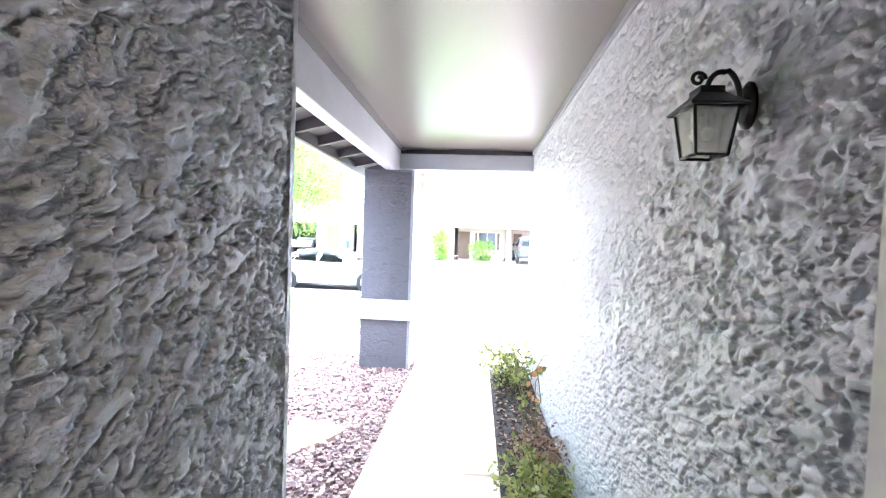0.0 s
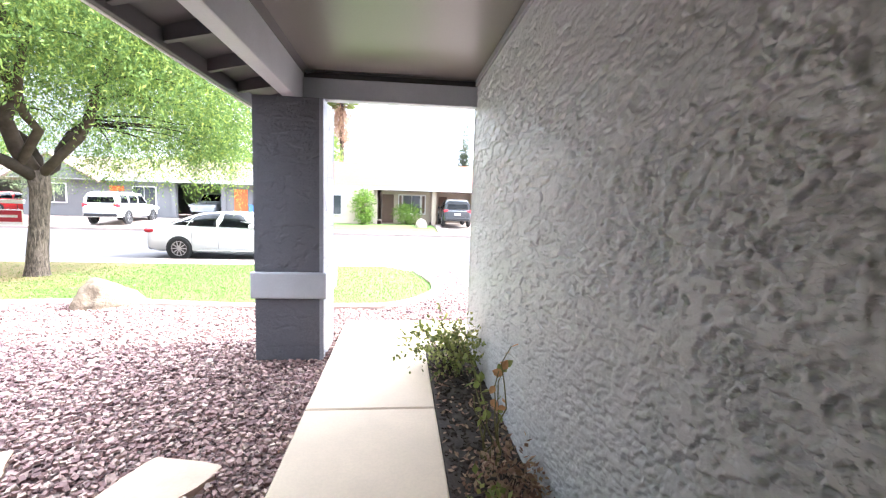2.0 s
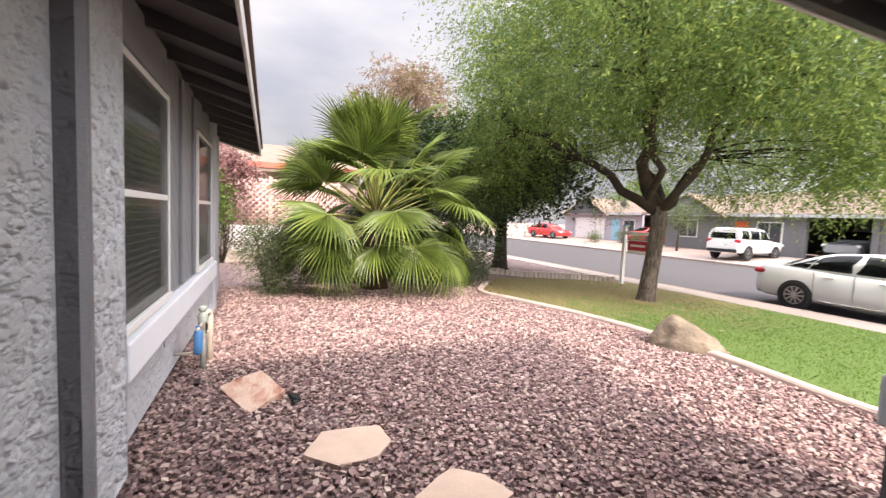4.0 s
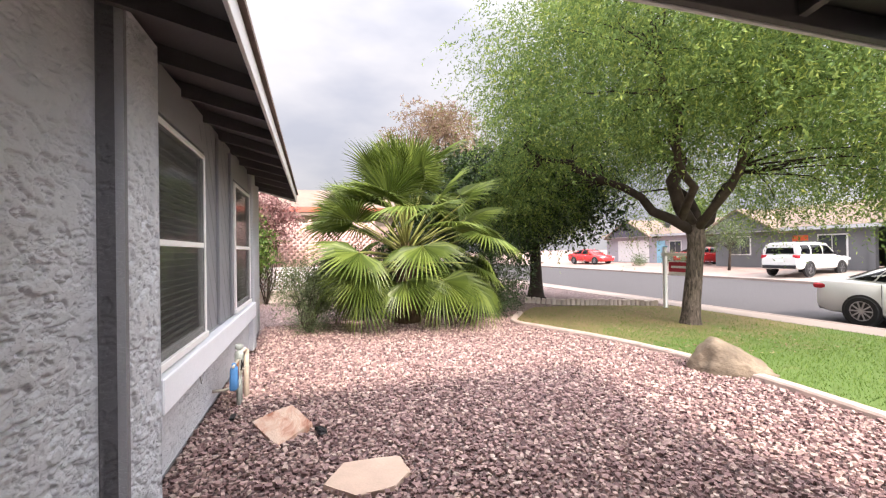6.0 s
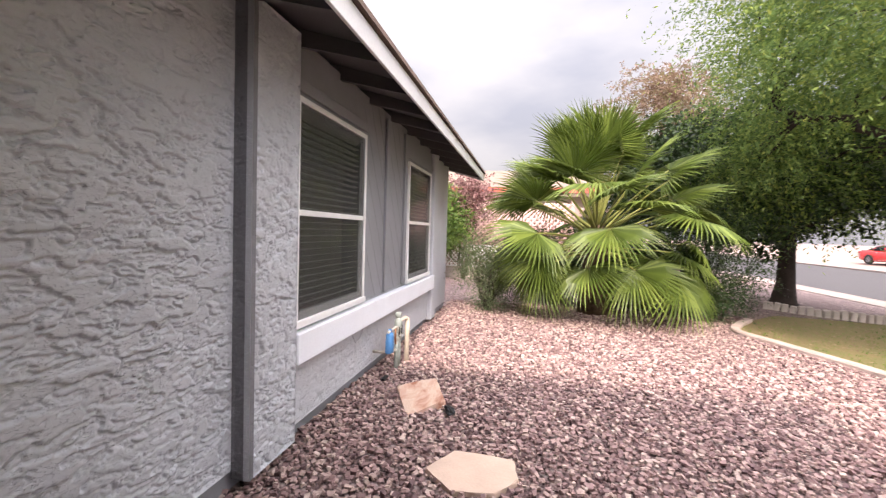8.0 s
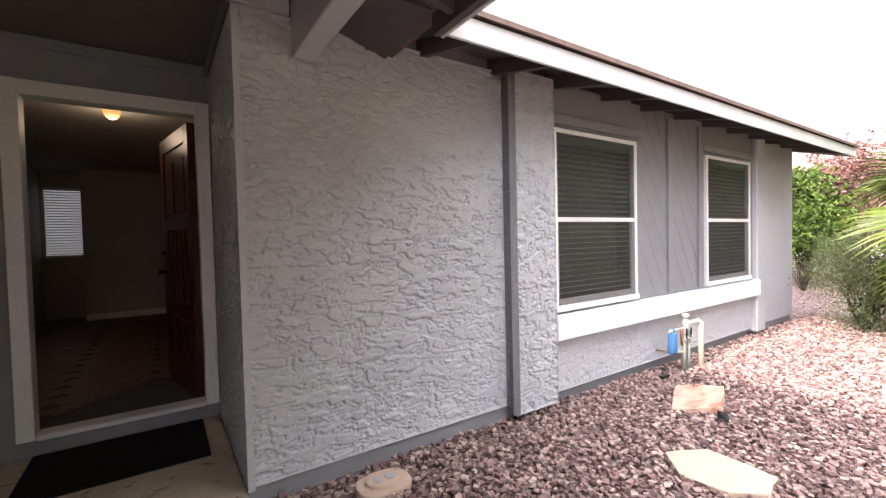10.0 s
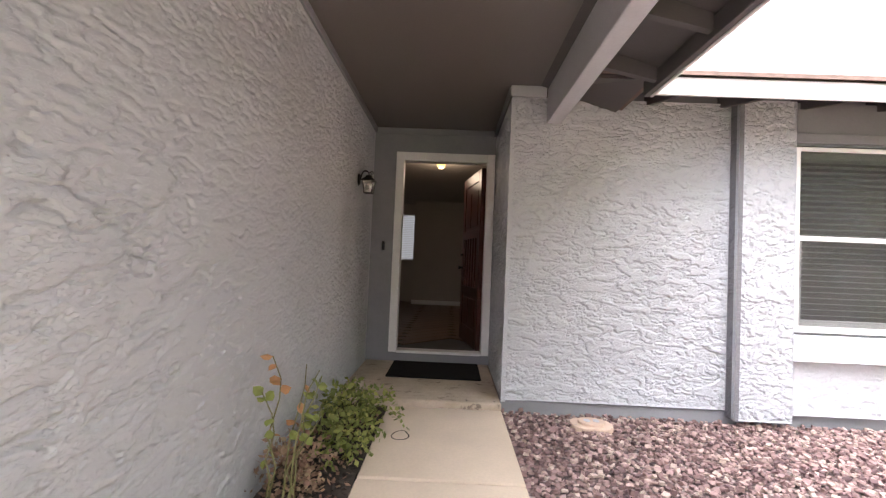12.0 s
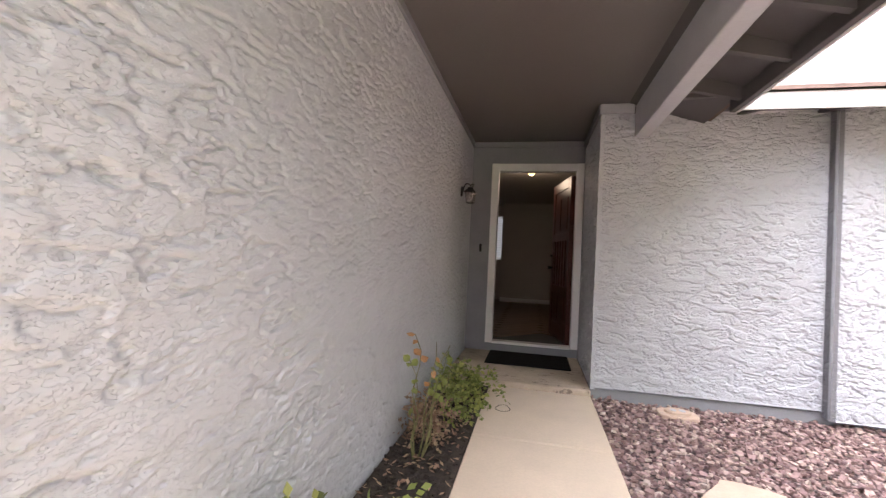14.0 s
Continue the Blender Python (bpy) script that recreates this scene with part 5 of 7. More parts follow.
def sedan(name, at, turn, label, material):
    L, W = 4.95, 1.87
    hw = W / 2
    body = [(-2.46, 0.45, 0.78, hw * 0.70), (-2.40, 0.30, 0.96, hw * 0.86), (-2.15, 0.24, 1.03, hw * 0.95), (-1.5, 0.22, 1.02, hw), (-0.6, 0.20, 0.97, hw), (0.5, 0.20, 0.95, hw),
            (1.1, 0.21, 0.93, hw), (1.7, 0.22, 0.86, hw * 0.98), (2.2, 0.24, 0.76, hw * 0.92), (2.42, 0.28, 0.66, hw * 0.82), (2.48, 0.38, 0.58, hw * 0.7)]
    cabin = [(-1.95, 1.04, 0.60, 1.0, 0.74), (-1.35, 1.30, 0.58, 0.98, 0.80), (-0.85, 1.43, 0.60, 0.96, 0.82), (-0.2, 1.475, 0.62, 0.95, 0.82), (0.35, 1.45, 0.61, 0.94, 0.82), (0.75, 1.30, 0.60, 0.93, 0.82), (1.25, 0.95, 0.66, 0.9, 0.80)]
    gl = [[(-0.305, 1.0), (0.90, 0.975), (0.54, 1.30), (0.30, 1.40), (-0.275, 1.43)],
          [(-1.22, 1.025), (-0.318, 1.0), (-0.288, 1.43), (-0.72, 1.40), (-1.07, 1.31)],
          [(-1.68, 1.05), (-1.24, 1.028), (-1.09, 1.30), (-1.28, 1.225)]]
    gl += [[(1.12, -0.6, 1.05), (1.12, 0.6, 1.05), (0.58, 0.52, 1.40), (0.58, -0.52, 1.40)], [(-1.9, 0.58, 1.075), (-1.9, -0.58, 1.075), (-1.15, -0.5, 1.385), (-1.15, 0.5, 1.385)]]
    ob = car(name, at, turn, label, material, L, W, body, cabin, (-1.42, 1.50), 0.335, gl)
    for s in (-1, 1):
        a, b = sorted((s * 0.42, s * 0.86))
        box_part(ob, "tail_light", M_TAIL, -2.46, a, 0.80, -2.16, b, 0.92, bev=0.03)
        box_part(ob, "headlight", M_HEAD, 2.12, a, 0.60, 2.43, b, 0.71, bev=0.03)
        a, b = sorted((s * 0.86, s * 1.02))
        box_part(ob, "mirror", material, 0.62, a, 0.98, 0.84, b, 1.12, bev=0.04)
        for x in (-0.75, 0.25):
            a, b = sorted((s * 0.92, s * 0.955))
            box_part(ob, "door_handle", M_CHROME, x - 0.1, a, 0.84, x + 0.1, b, 0.865, bev=0.008)
        a, b = sorted((s * 0.90, s * 0.94))
        box_part(ob, "sill_strip", M_CHROME, -0.9, a, 0.27, 0.95, b, 0.29, bev=0.005)
        for x in (-1.05, -0.28, 0.86):
            a, b = sorted((s * 0.925, s * 0.9375))
            box_part(ob, "door_seam", M_TRIMBLK, x - 0.004, a, 0.36, x + 0.004, b, 0.96, bev=0)
    box_part(ob, "number_plate", M_WHITE, -2.475, -0.24, 0.62, -2.44, 0.24, 0.74, bev=0.004)
    box_part(ob, "bumper", M_TRIMBLK, -2.44, -0.7, 0.27, -2.2, 0.7, 0.38, bev=0.03)
    return ob


def suv(name, at, turn, label, material, roof_rack=True):
    W = 1.9
    hw = W / 2
    body = [(-2.35, 0.48, 1.0, hw * 0.85), (-2.30, 0.38, 1.12, hw * 0.95), (-1.6, 0.36, 1.12, hw), (0.5, 0.36, 1.10, hw), (1.1, 0.36, 1.09, hw), (2.05, 0.4, 1.03, hw * 0.95), (2.35, 0.45, 0.9, hw * 0.84)]
    cabin = [(-2.27, 1.72, 0.68, 1.1, 0.86), (-2.0, 1.80, 0.70, 1.1, 0.87), (-0.3, 1.83, 0.71, 1.09, 0.87), (0.45, 1.78, 0.70, 1.08, 0.87), (1.15, 1.12, 0.74, 1.05, 0.86)]
    gl = [[(-0.15, 1.16), (0.85, 1.16), (0.42, 1.64), (-0.15, 1.68)], [(-1.15, 1.16), (-0.22, 1.16), (-0.22, 1.68), (-1.15, 1.68)], [(-2.05, 1.18), (-1.25, 1.16), (-1.25, 1.68), (-2.0, 1.66)]]
    gl += [[(-2.292, 0.70, 1.2), (-2.292, -0.70, 1.2), (-2.262, -0.62, 1.64), (-2.262, 0.62, 1.64)], [(1.06, -0.66, 1.22), (1.06, 0.66, 1.22), (0.56, 0.60, 1.70), (0.56, -0.60, 1.70)]]
    ob = car(name, at, turn, label, material, 4.7, W, body, cabin, (-1.4, 1.4), 0.39, gl, 6)
    for s in (-1, 1):
        a, b = sorted((s * 0.62, s * 0.92))
        box_part(ob, "tail_light", M_TAIL, -2.34, a, 0.95, -2.12, b, 1.14, bev=0.03)
        box_part(ob, "headlight", M_HEAD, 2.1, a, 0.78, 2.33, b, 0.95, bev=0.03)
        a, b = sorted((s * 0.9, s * 1.06))
        box_part(ob, "mirror", M_TRIMBLK, 0.7, a, 1.14, 0.86, b, 1.32, bev=0.03)
        if roof_rack:
            a, b = sorted((s * 0.58, s * 0.62))
            box_part(ob, "roof_rail", M_TRIMBLK, -1.9, a, 1.82, 0.2, b, 1.88, bev=0.01)
    box_part(ob, "bumper", M_TRIMBLK, -2.42, -0.82, 0.42, -2.25, 0.82, 0.6, bev=0.03)
    box_part(ob, "number_plate", M_WHITE, -2.36, -0.2, 0.78, -2.33, 0.2, 0.9, bev=0.004)
    return ob


M_CARWHITE = carpaint("pearl_white_car_paint", (0.66, 0.66, 0.64))
M_CARRED = carpaint("red_car_paint", (0.55, 0.03, 0.03))
M_CARGREY = carpaint("grey_car_paint", (0.22, 0.24, 0.26), 0.3, 0.4)
M_CARBLACK = carpaint("black_car_paint", (0.02, 0.025, 0.03), 0.2)
ROADZ = -0.42
sedan("sedan_car", (-5.35, 15.3, ROADZ), 0, "white four-door sedan parked along the kerb", M_CARWHITE)
suv("suv_car", (-16.9, 28.6, gz(0, 28.0)), 94, "white boxy sport utility car parked on a driveway", M_CARWHITE)
suv("suv_car", (3.7, 31.2, gz(0, 31)), 90, "black sport utility car parked under a carport", M_CARBLACK, False)
sedan("sedan_car", (-37.5, 29.6, gz(0, 29.6)), 8, "bright red car parked before the pale garage", M_CARRED)
suv("pickup_car", (-14.0, 34.6, 0), -90, "grey pickup parked nose out in a dark carport", M_CARGREY, False)
sedan("sedan_car", (-27.4, 33.4, 0), 80, "red and white car parked by the pale house", M_CARRED)

# ---------------------------------------------------------------- street: houses
M_TILE_OR = paint("orange_roof_shingle", (0.20, 0.062, 0.034), 0.95, 0.14, 1.5, 0.01)
M_TILE_TAN = paint("tan_roof_shingle", (0.20, 0.15, 0.118), 0.95, 0.14, 1.5, 0.01)
M_TILE_DK = paint("dark_roof_shingle", (0.10, 0.10, 0.12), 0.95, 0.14, 1.5, 0.01)
M_TILE_RED = paint("red_roof_tile", (0.45, 0.13, 0.09), 0.9, 0.14, 1.5, 0.01)
M_CREAM = paint("cream_house_paint", (0.40, 0.34, 0.27), 0.85, 0.08, 0.8, 0.003)
M_LAV = paint("lavender_grey_house_paint", (0.36, 0.345, 0.375), 0.85, 0.08, 0.8, 0.003)
M_GREYH = paint("mid_grey_house_paint", (0.15, 0.15, 0.155), 0.85, 0.08, 0.8, 0.003)
M_REDDOOR = paint("orange_red_door", (0.62, 0.10, 0.03), 0.5, 0.05, 3.0)
M_BROWNDOOR = paint("brown_door", (0.10, 0.06, 0.04), 0.6, 0.1, 3.0)
M_BLUEDOOR = paint("light_blue_paint", (0.24, 0.48, 0.62), 0.6, 0.1, 3.0)
M_DKGLASS = paint("dark_house_glass", (0.03, 0.035, 0.04), 0.08, 0.1, 2.0, 0, 0, 0.6)
M_BLOCKWALL = paint("red_block_wall", (0.40, 0.19, 0.13), 0.9, 0.15, 2.0, 0.004)
M_BLUE = paint("blue_plastic", (0.08, 0.20, 0.42), 0.5, 0.1, 5.0)


def house(label, x0, x1, y0, depth, eave, ridge, wall, roofm, walls, doors, windows, posts=(), over=0.6, gable=None, along=True):
    """A single-storey house facing -y. walls: front stretches (x0, x1, set back); doors and windows: (x0, x1, z0, z1, material, set back)."""
    ob = thing("house", label, "house", ((x0 + x1) / 2, y0, 0))
    inv = ob.matrix_world.inverted()

    def p(nm, bm, mt):
        o = part(nm, bm, mt, ob)
        o.matrix_parent_inverse = inv
        return o

    for a, b, s in walls:
        p("wall", bx(a, y0 + s, -0.1, b, y0 + s + 0.2, eave + 0.05), wall)
    p("wall", bx(x0, y0 + 0.2, -0.1, x0 + 0.2, y0 + depth, eave + 0.05), wall)
    p("wall", bx(x1 - 0.2, y0 + 4.0, -0.1, x1, y0 + depth, eave + 0.05), wall)
    p("wall", bx(x0, y0 + depth - 0.2, -0.1, x1, y0 + depth, eave + 0.05), wall)
    p("ceiling", bx(x0, y0 - over + 0.1, eave - 0.02, x1, y0 + depth, eave), wall)
    ym = y0 + depth / 2
    p("roof", extrude_x(bmesh.new(), [(y0 - over, eave), (ym, ridge), (y0 + depth + over, eave), (y0 + depth + over, eave + 0.14), (ym, ridge + 0.14), (y0 - over, eave + 0.14)], x0 - 0.4, x1 + 0.4), roofm)
    p("fascia", bx(x0 - 0.4, y0 - over - 0.03, eave - 0.08, x1 + 0.4, y0 - over, eave + 0.12), M_TRIMGREY)
    for s_ in (x0, x1 - 0.2):
        p("gable", extrude_x(bmesh.new(), [(y0, eave), (y0 + depth, eave), (ym, ridge)], s_, s_ + 0.2), wall)
    for a, b, z0, z1, mt, s in doors:
        d = p("door", bx(a, y0 + s - 0.05, z0, b, y0 + s - 0.004, z1, bev=0.01), mt)
    for a, b, z0, z1, mt, s in windows:
        f = p("window", bx(a - 0.08, y0 + s - 0.05, z0 - 0.08, b + 0.08, y0 + s - 0.004, z1 + 0.08, bev=0.01), M_FASCIA)
        n = 2 if b - a > 0.9 else 1
        for i in range(n):
            w_ = (b - a - 0.05 * (n - 1)) / n
            g = part("pane", bx(a + i * (w_ + 0.05), y0 + s - 0.075, z0, a + i * (w_ + 0.05) + w_, y0 + s - 0.054, z1), mt, f)
    for xp in posts:
        p("post", bx(xp - 0.15, y0 - 0.1, -0.1, xp + 0.15, y0 + 0.2, eave), wall)
    if gable:
        a, b, h, mt = gable
        m_ = (a + b) / 2
        p("cross_gable", extrude_y(bmesh.new(), [(a, eave), (b, eave), (m_, h)], y0 - over - 0.1, y0 + depth * 0.4), mt)
        t_ = 0.12
        for q0, q1 in ((a - 0.4, m_), (b + 0.4, m_)):
            z_ = eave - 0.4 * (h - eave) / ((b - a) / 2)
            p("roof_slope", extrude_y(bmesh.new(), [(q0, z_), (q1, h), (q1, h + t_), (q0, z_ + t_)], y0 - over - 0.3, y0 + depth * 0.4), roofm)
    return ob


house("low cream house with orange shingle roof, recessed entry and carport", -9.0, 6.0, 31.5, 9.0, 2.45, 4.5, M_CREAM, M_TILE_OR,
      [(-9.0, -2.0, -0.6), (-1.5, 2.1, 1.2), (2.1, 6.0, 5.0)],
      [(-1.45, -0.6, 0, 2.1, M_BROWNDOOR, 1.2), (3.1, 3.8, 0, 2.1, M_BROWNDOOR, 5.0)],
      [(0.1, 1.35, 0.75, 2.05, M_DKGLASS, 1.2), (-0.2, -0.02, 0.75, 2.05, M_BROWNDOOR, 1.2), (1.5, 1.7, 0.75, 2.05, M_BROWNDOOR, 1.2), (-4.9, -4.2, 0.6, 1.9, M_DKGLASS, -0.6)], posts=(-1.9, 2.3, 5.9))
house("low mid-grey house with tan roof, red door and open carport", -25.3, -9.6, 32.0, 9.0, 2.5, 4.2, M_GREYH, M_TILE_TAN,
      [(-25.3, -15.8, 0.0), (-15.8, -12.3, 5.5), (-12.3, -9.6, 0.0)],
      [(-19.8, -18.9, 0, 2.1, M_REDDOOR, 0), (-11.7, -10.8, 0, 2.1, M_REDDOOR, 0)],
      [(-24.0, -22.6, 0.9, 2.1, M_DKGLASS, 0), (-18.3, -16.9, 0.8, 2.05, M_DKGLASS, 0)], posts=(-15.7, -12.4), gable=(-25.6, -20.4, 4.0, M_GREYH))
house("pale lavender house with dark gable and broad garage door", -40.5, -29.5, 34.0, 8.0, 2.6, 4.0, M_LAV, M_TILE_TAN,
      [(-40.5, -29.5, 0.0)], [(-38.6, -34.2, 0, 2.2, M_FASCIA, 0), (-33.2, -32.2, 0, 2.1, M_BLUEDOOR, 0)], [(-31.6, -30.4, 0.9, 2.0, M_DKGLASS, 0)], gable=(-39.5, -33.5, 4.2, M_TILE_DK))
sheet("lawn_far", [(-9.5, 26.9), (2.2, 26.9), (2.2, 30.6), (-9.5, 30.6)], M_LAWN, 0.0, "thin yellow-green lawn across the street", cat="lawn")
sheet("driveway_far", [(2.3, 26.85), (6.2, 26.85), (6.2, 36.4), (2.3, 36.4)], M_DRIVE, -0.01, "pale concrete driveway across the street")
sheet("driveway_far_2", [(-19.0, 26.85), (-12.4, 26.85), (-12.4, 37.4), (-19.0, 37.4)], M_DRIVE, -0.01, "pale concrete driveway of the grey house")
sheet("yard_far", [(-60, 26.82), (-19.05, 26.82), (-19.05, 34), (-60, 34)], M_DIRT, -0.03, "dusty pink granite yards across the street")
slab("block_wall_far", (6.0, 35.0, -0.1, 16, 35.2, 1.9), M_BLOCKWALL, "red-brown block wall across the street")
ob = thing("wheelie_bin", "blue plastic wheelie bin beside a block wall", "bin", (5.75, 34.0, 0))
bm = prism(bmesh.new(), [(-0.28, -0.3), (0.28, -0.3), (0.28, 0.3), (-0.28, 0.3)], 0.05, 1.0)
for v in bm.verts:
    if v.co.z < 0.5:
        v.co.x *= 0.8
        v.co.y *= 0.8
part("bin_body", bm, M_BLUE, ob)
part("lid", bx(-0.3, -0.33, 1.0, 0.3, 0.33, 1.07, bev=0.02), M_BLUE, ob)
copy_thing(ob, pose(-10.2, 31.5, 0))

shrub("wall_vine", (-2.65, 30.3, 0), blob(31, 26, 0.55, 0.3, 1.0, 1.15, 0.34), 26, 7, 0.3, 0.10, 0.06, 0.1, M_BRIGHTLEAF, "bright green upright bush by the cream house", "shrub", 31)
shrub("round_bush", (0.35, 31.2, 0), blob(32, 24, 0.85, 0.5, 0.5, 0.65, 0.34), 26, 7, 0.28, 0.09, 0.05, 0.1, M_BRIGHTLEAF, "round clipped green bush under a window", "shrub", 32)
for k, (x, y, s) in enumerate(((-27.0, 30.5, 0.9), (-30.5, 29.5, 0.8), (-28.8, 31.0, 1.1))):
    shrub("desert_bush", (x, y, 0), blob(40 + k, 14, 0.6 * s, 0.6 * s, 0.4 * s, 0.5 * s, 0.3), 24, 7, 0.3, 0.08, 0.03, 0.1, M_SHRUB, "pale desert bush in a gravel yard", "shrub", 40 + k)


def far_tree(name, at, height, puffs, twigs, leaf, width, material, label, seed, trunk=0.16, droop=0.3):
    ob = thing(name, label, "tree", at)
    bm = bmesh.new()
    top = max(c[2] for c, q in puffs)
    zc = sum(c[2] for c, q in puffs) / len(puffs)
    tube(bm, [(0, 0, -0.2), (0.05, 0.02, zc * 0.35), (0.02, 0.05, zc * 0.7), (0, 0, zc)], [trunk * 1.3, trunk, trunk * 0.8, trunk * 0.4], 8)
    part("trunk", bm, M_BARK, ob)
    for k, (c, q) in enumerate(puffs):
        bm = bmesh.new()
        limb(bm, (0.02, 0.04, zc * 0.55), c, trunk * 0.3, 0.01, 0.05, seed * 70 + k, 4, 5)
        part("branch", bm, M_BARK, ob)
    leaf_mesh("crown", puffs, twigs, 8, 0.45, leaf, width, droop, material, ob, seed, 0.7)
    return ob


far_tree("young_tree", (-21.8, 29.0, 0), 3.2, blob(50, 20, 1.5, 1.3, 0.7, 2.3, 0.5), 26, 0.12, 0.04, M_SHRUB, "thin olive-green young tree before the grey house", 50, 0.07)
far_tree("blossom_tree", (-24.5, 9.4, 0), 9.5, blob(51, 40, 3.0, 3.2, 2.4, 7.4, 0.9), 56, 0.15, 0.06, M_SEED, "tall tree with dull tan pink seed clusters beyond the palm", 51)
far_tree("street_tree", (-8.5, 47, 0), 8, blob(52, 26, 2.2, 2.0, 2.0, 6.0, 0.9), 40, 0.2, 0.09, M_FEATHER, "bushy green tree behind the cream house", 52)
far_tree("street_tree", (-20, 50, 0), 8, blob(53, 36, 4.5, 2.5, 2.0, 5.2, 1.1), 40, 0.22, 0.10, M_FEATHER, "broad green tree behind the grey house", 53)
far_tree("street_tree", (-41, 46, 0), 8, blob(54, 36, 4.5, 2.5, 2.2, 5.0, 1.1), 40, 0.22, 0.10, M_FEATHER, "broad green tree behind the pale house", 54)
cy = []
for k in range(34):
    z = 0.6 + 9.6 * k / 33
    w_ = 0.75 * min(1, z / 2.5) * (1 - (z / 10.8) ** 2.2)
    cy.append(((w_ * 0.5 * math.cos(k * 2.4), w_ * 0.5 * math.sin(k * 2.4), z), max(0.18, w_ * 0.7)))
far_tree("cypress_tree", (6.5, 46, 0), 10, cy, 40, 0.16, 0.06, M_DARKLEAF, "tall narrow dark cypress behind the cream house", 55, 0.12, 0.0)

fp = thing("tall_fan_palm", "tall fan palm with a shaggy skirt behind the cream house", "palm", (-6.9, 50, 0))
bm = bmesh.new()
tube(bm, [(0, 0, -0.1), (0.1, 0, 5), (0.15, 0, 9), (0.1, 0, 12.4)], [0.35, 0.28, 0.26, 0.24], 9)
part("trunk", bm, M_BARK, fp)
leaf_mesh("dead_skirt", [((0.1, 0, z), 0.75 + 0.06 * (z - 8)) for z in (8.4, 9.2, 10.0, 10.8, 11.4)], 60, 6, 0.7, 0.5, 0.10, 1.2, M_RUSTLEAF, fp, 60, 0.6)
for i in range(30):
    a, e = i * 137.5, 75 - 100 * (i / 30)
    m = Matrix.Translation((0.1, 0, 12.4)) @ Matrix.Rotation(radians(a), 4, "Z") @ Matrix.Rotation(radians(e), 4, "X")
    fr = new("frond", blades[1])
    fr.parent = fp
    fr.matrix_local = m @ Matrix.Translation((0, 0.9, 0)) @ Matrix.Scale(1.5, 4)

# dish aerial on the pale house
ds = thing("satellite_dish", "small grey satellite dish on the pale house roof", "dish", (-32.4, 34.55, 3.12))
bm = bmesh.new()
rows = [[bm.verts.new((0.42 * q * math.cos(a), -0.05 - 0.12 * (1 - q * q), 0.55 + 0.36 * q * math.sin(a))) for a in (2 * math.pi * k / 20 for k in range(20))] for q in (0.12, 0.5, 0.8, 1.0)]
for r0, r1 in zip(rows, rows[1:]):
    for k in range(20):
        bm.faces.new((r0[k], r0[(k + 1) % 20], r1[(k + 1) % 20], r1[k]))
bm.faces.new(rows[0])
bmesh.ops.solidify(bm, geom=bm.faces[:], thickness=0.02)
part("reflector", bm, M_GREYH, ds)
bm = bmesh.new()
tube(bm, [(0, 0.05, -0.05), (0, 0.05, 0.35), (0, -0.12, 0.52)], 0.025, 7)
part("mast", bm, M_GREYH, ds)
bm = bmesh.new()
tube(bm, [(0, -0.14, 0.22), (0, -0.45, 0.34), (0, -0.5, 0.42)], [0.015, 0.015, 0.04], 7)
part("feed_arm", bm, M_GREYH, ds)

# estate sign on the lawn corner
sg = thing("yard_sign", "white post with a hanging red and white sign board", "sign", (-9.6, 11.55, gz(0, 11.55)))
part("post", bx(-0.045, -0.045, -0.1, 0.045, 0.045, 1.66, bev=0.006), M_WHITE, sg)
part("arm", bx(-0.04, -0.10, 1.42, 0.95, -0.048, 1.51, bev=0.006), M_WHITE, sg)
bd = part("board", bx(0.20, -0.085, 0.92, 0.90, -0.065, 1.28, bev=0.003), M_WHITE, sg)
M_SIGNRED = paint("sign_red", (0.45, 0.03, 0.05), 0.5, 0.05, 4.0)
part("red_panel", bx(0.22, -0.09, 1.0, 0.88, -0.086, 1.26), M_SIGNRED, bd)
part("lettering", bx(0.30, -0.094, 1.10, 0.80, -0.091, 1.16), M_WHITE, bd)
for x in (0.3, 0.8):
    bm = bmesh.new()
    tube(bm, [(x, -0.075, 1.28), (x, -0.075, 1.43)], 0.006, 5)
    part("hook", bm, M_BLACK, sg)
part("topper", bx(-0.06, -0.05, 1.66, 0.06, 0.05, 1.70, bev=0.006), M_BLUEDOOR, sg)
stk = part("marker_stake", bx(-0.03, -0.02, -0.1, 0.03, 0.02, 0.62, bev=0.006), M_WHITE)
stk.matrix_world = pose(0.55, 12.0, gz(0, 12.0))
tagged(stk, "thin white marker stake by the street", "stake")
bm = bmesh.new()
bmesh.ops.create_icosphere(bm, subdivisions=3, radius=0.42)
for v in bm.verts:
    v.co *= 1 + 0.2 * noise.noise(v.co * 3)
    v.co.z = max(v.co.z, -0.1) * 1.2
ob = part("pale_boulder", bm, M_CREAM)
ob.matrix_world = pose(1.35, 29.3, gz(0, 29.3) + 0.05)
tagged(ob, "pale rounded boulder on the far lawn", "boulder")

# ---------------------------------------------------------------- neighbour beyond the palm
slab("garden_wall", (-13.7, -4.0, -0.1, -13.5, 3.6, 0.34), M_BLOCK, "low tan block wall beyond the house")
lat = thing("lattice_fence", "white diamond lattice fence on a low block wall", "fence", (-13.6, 0, 0.34))


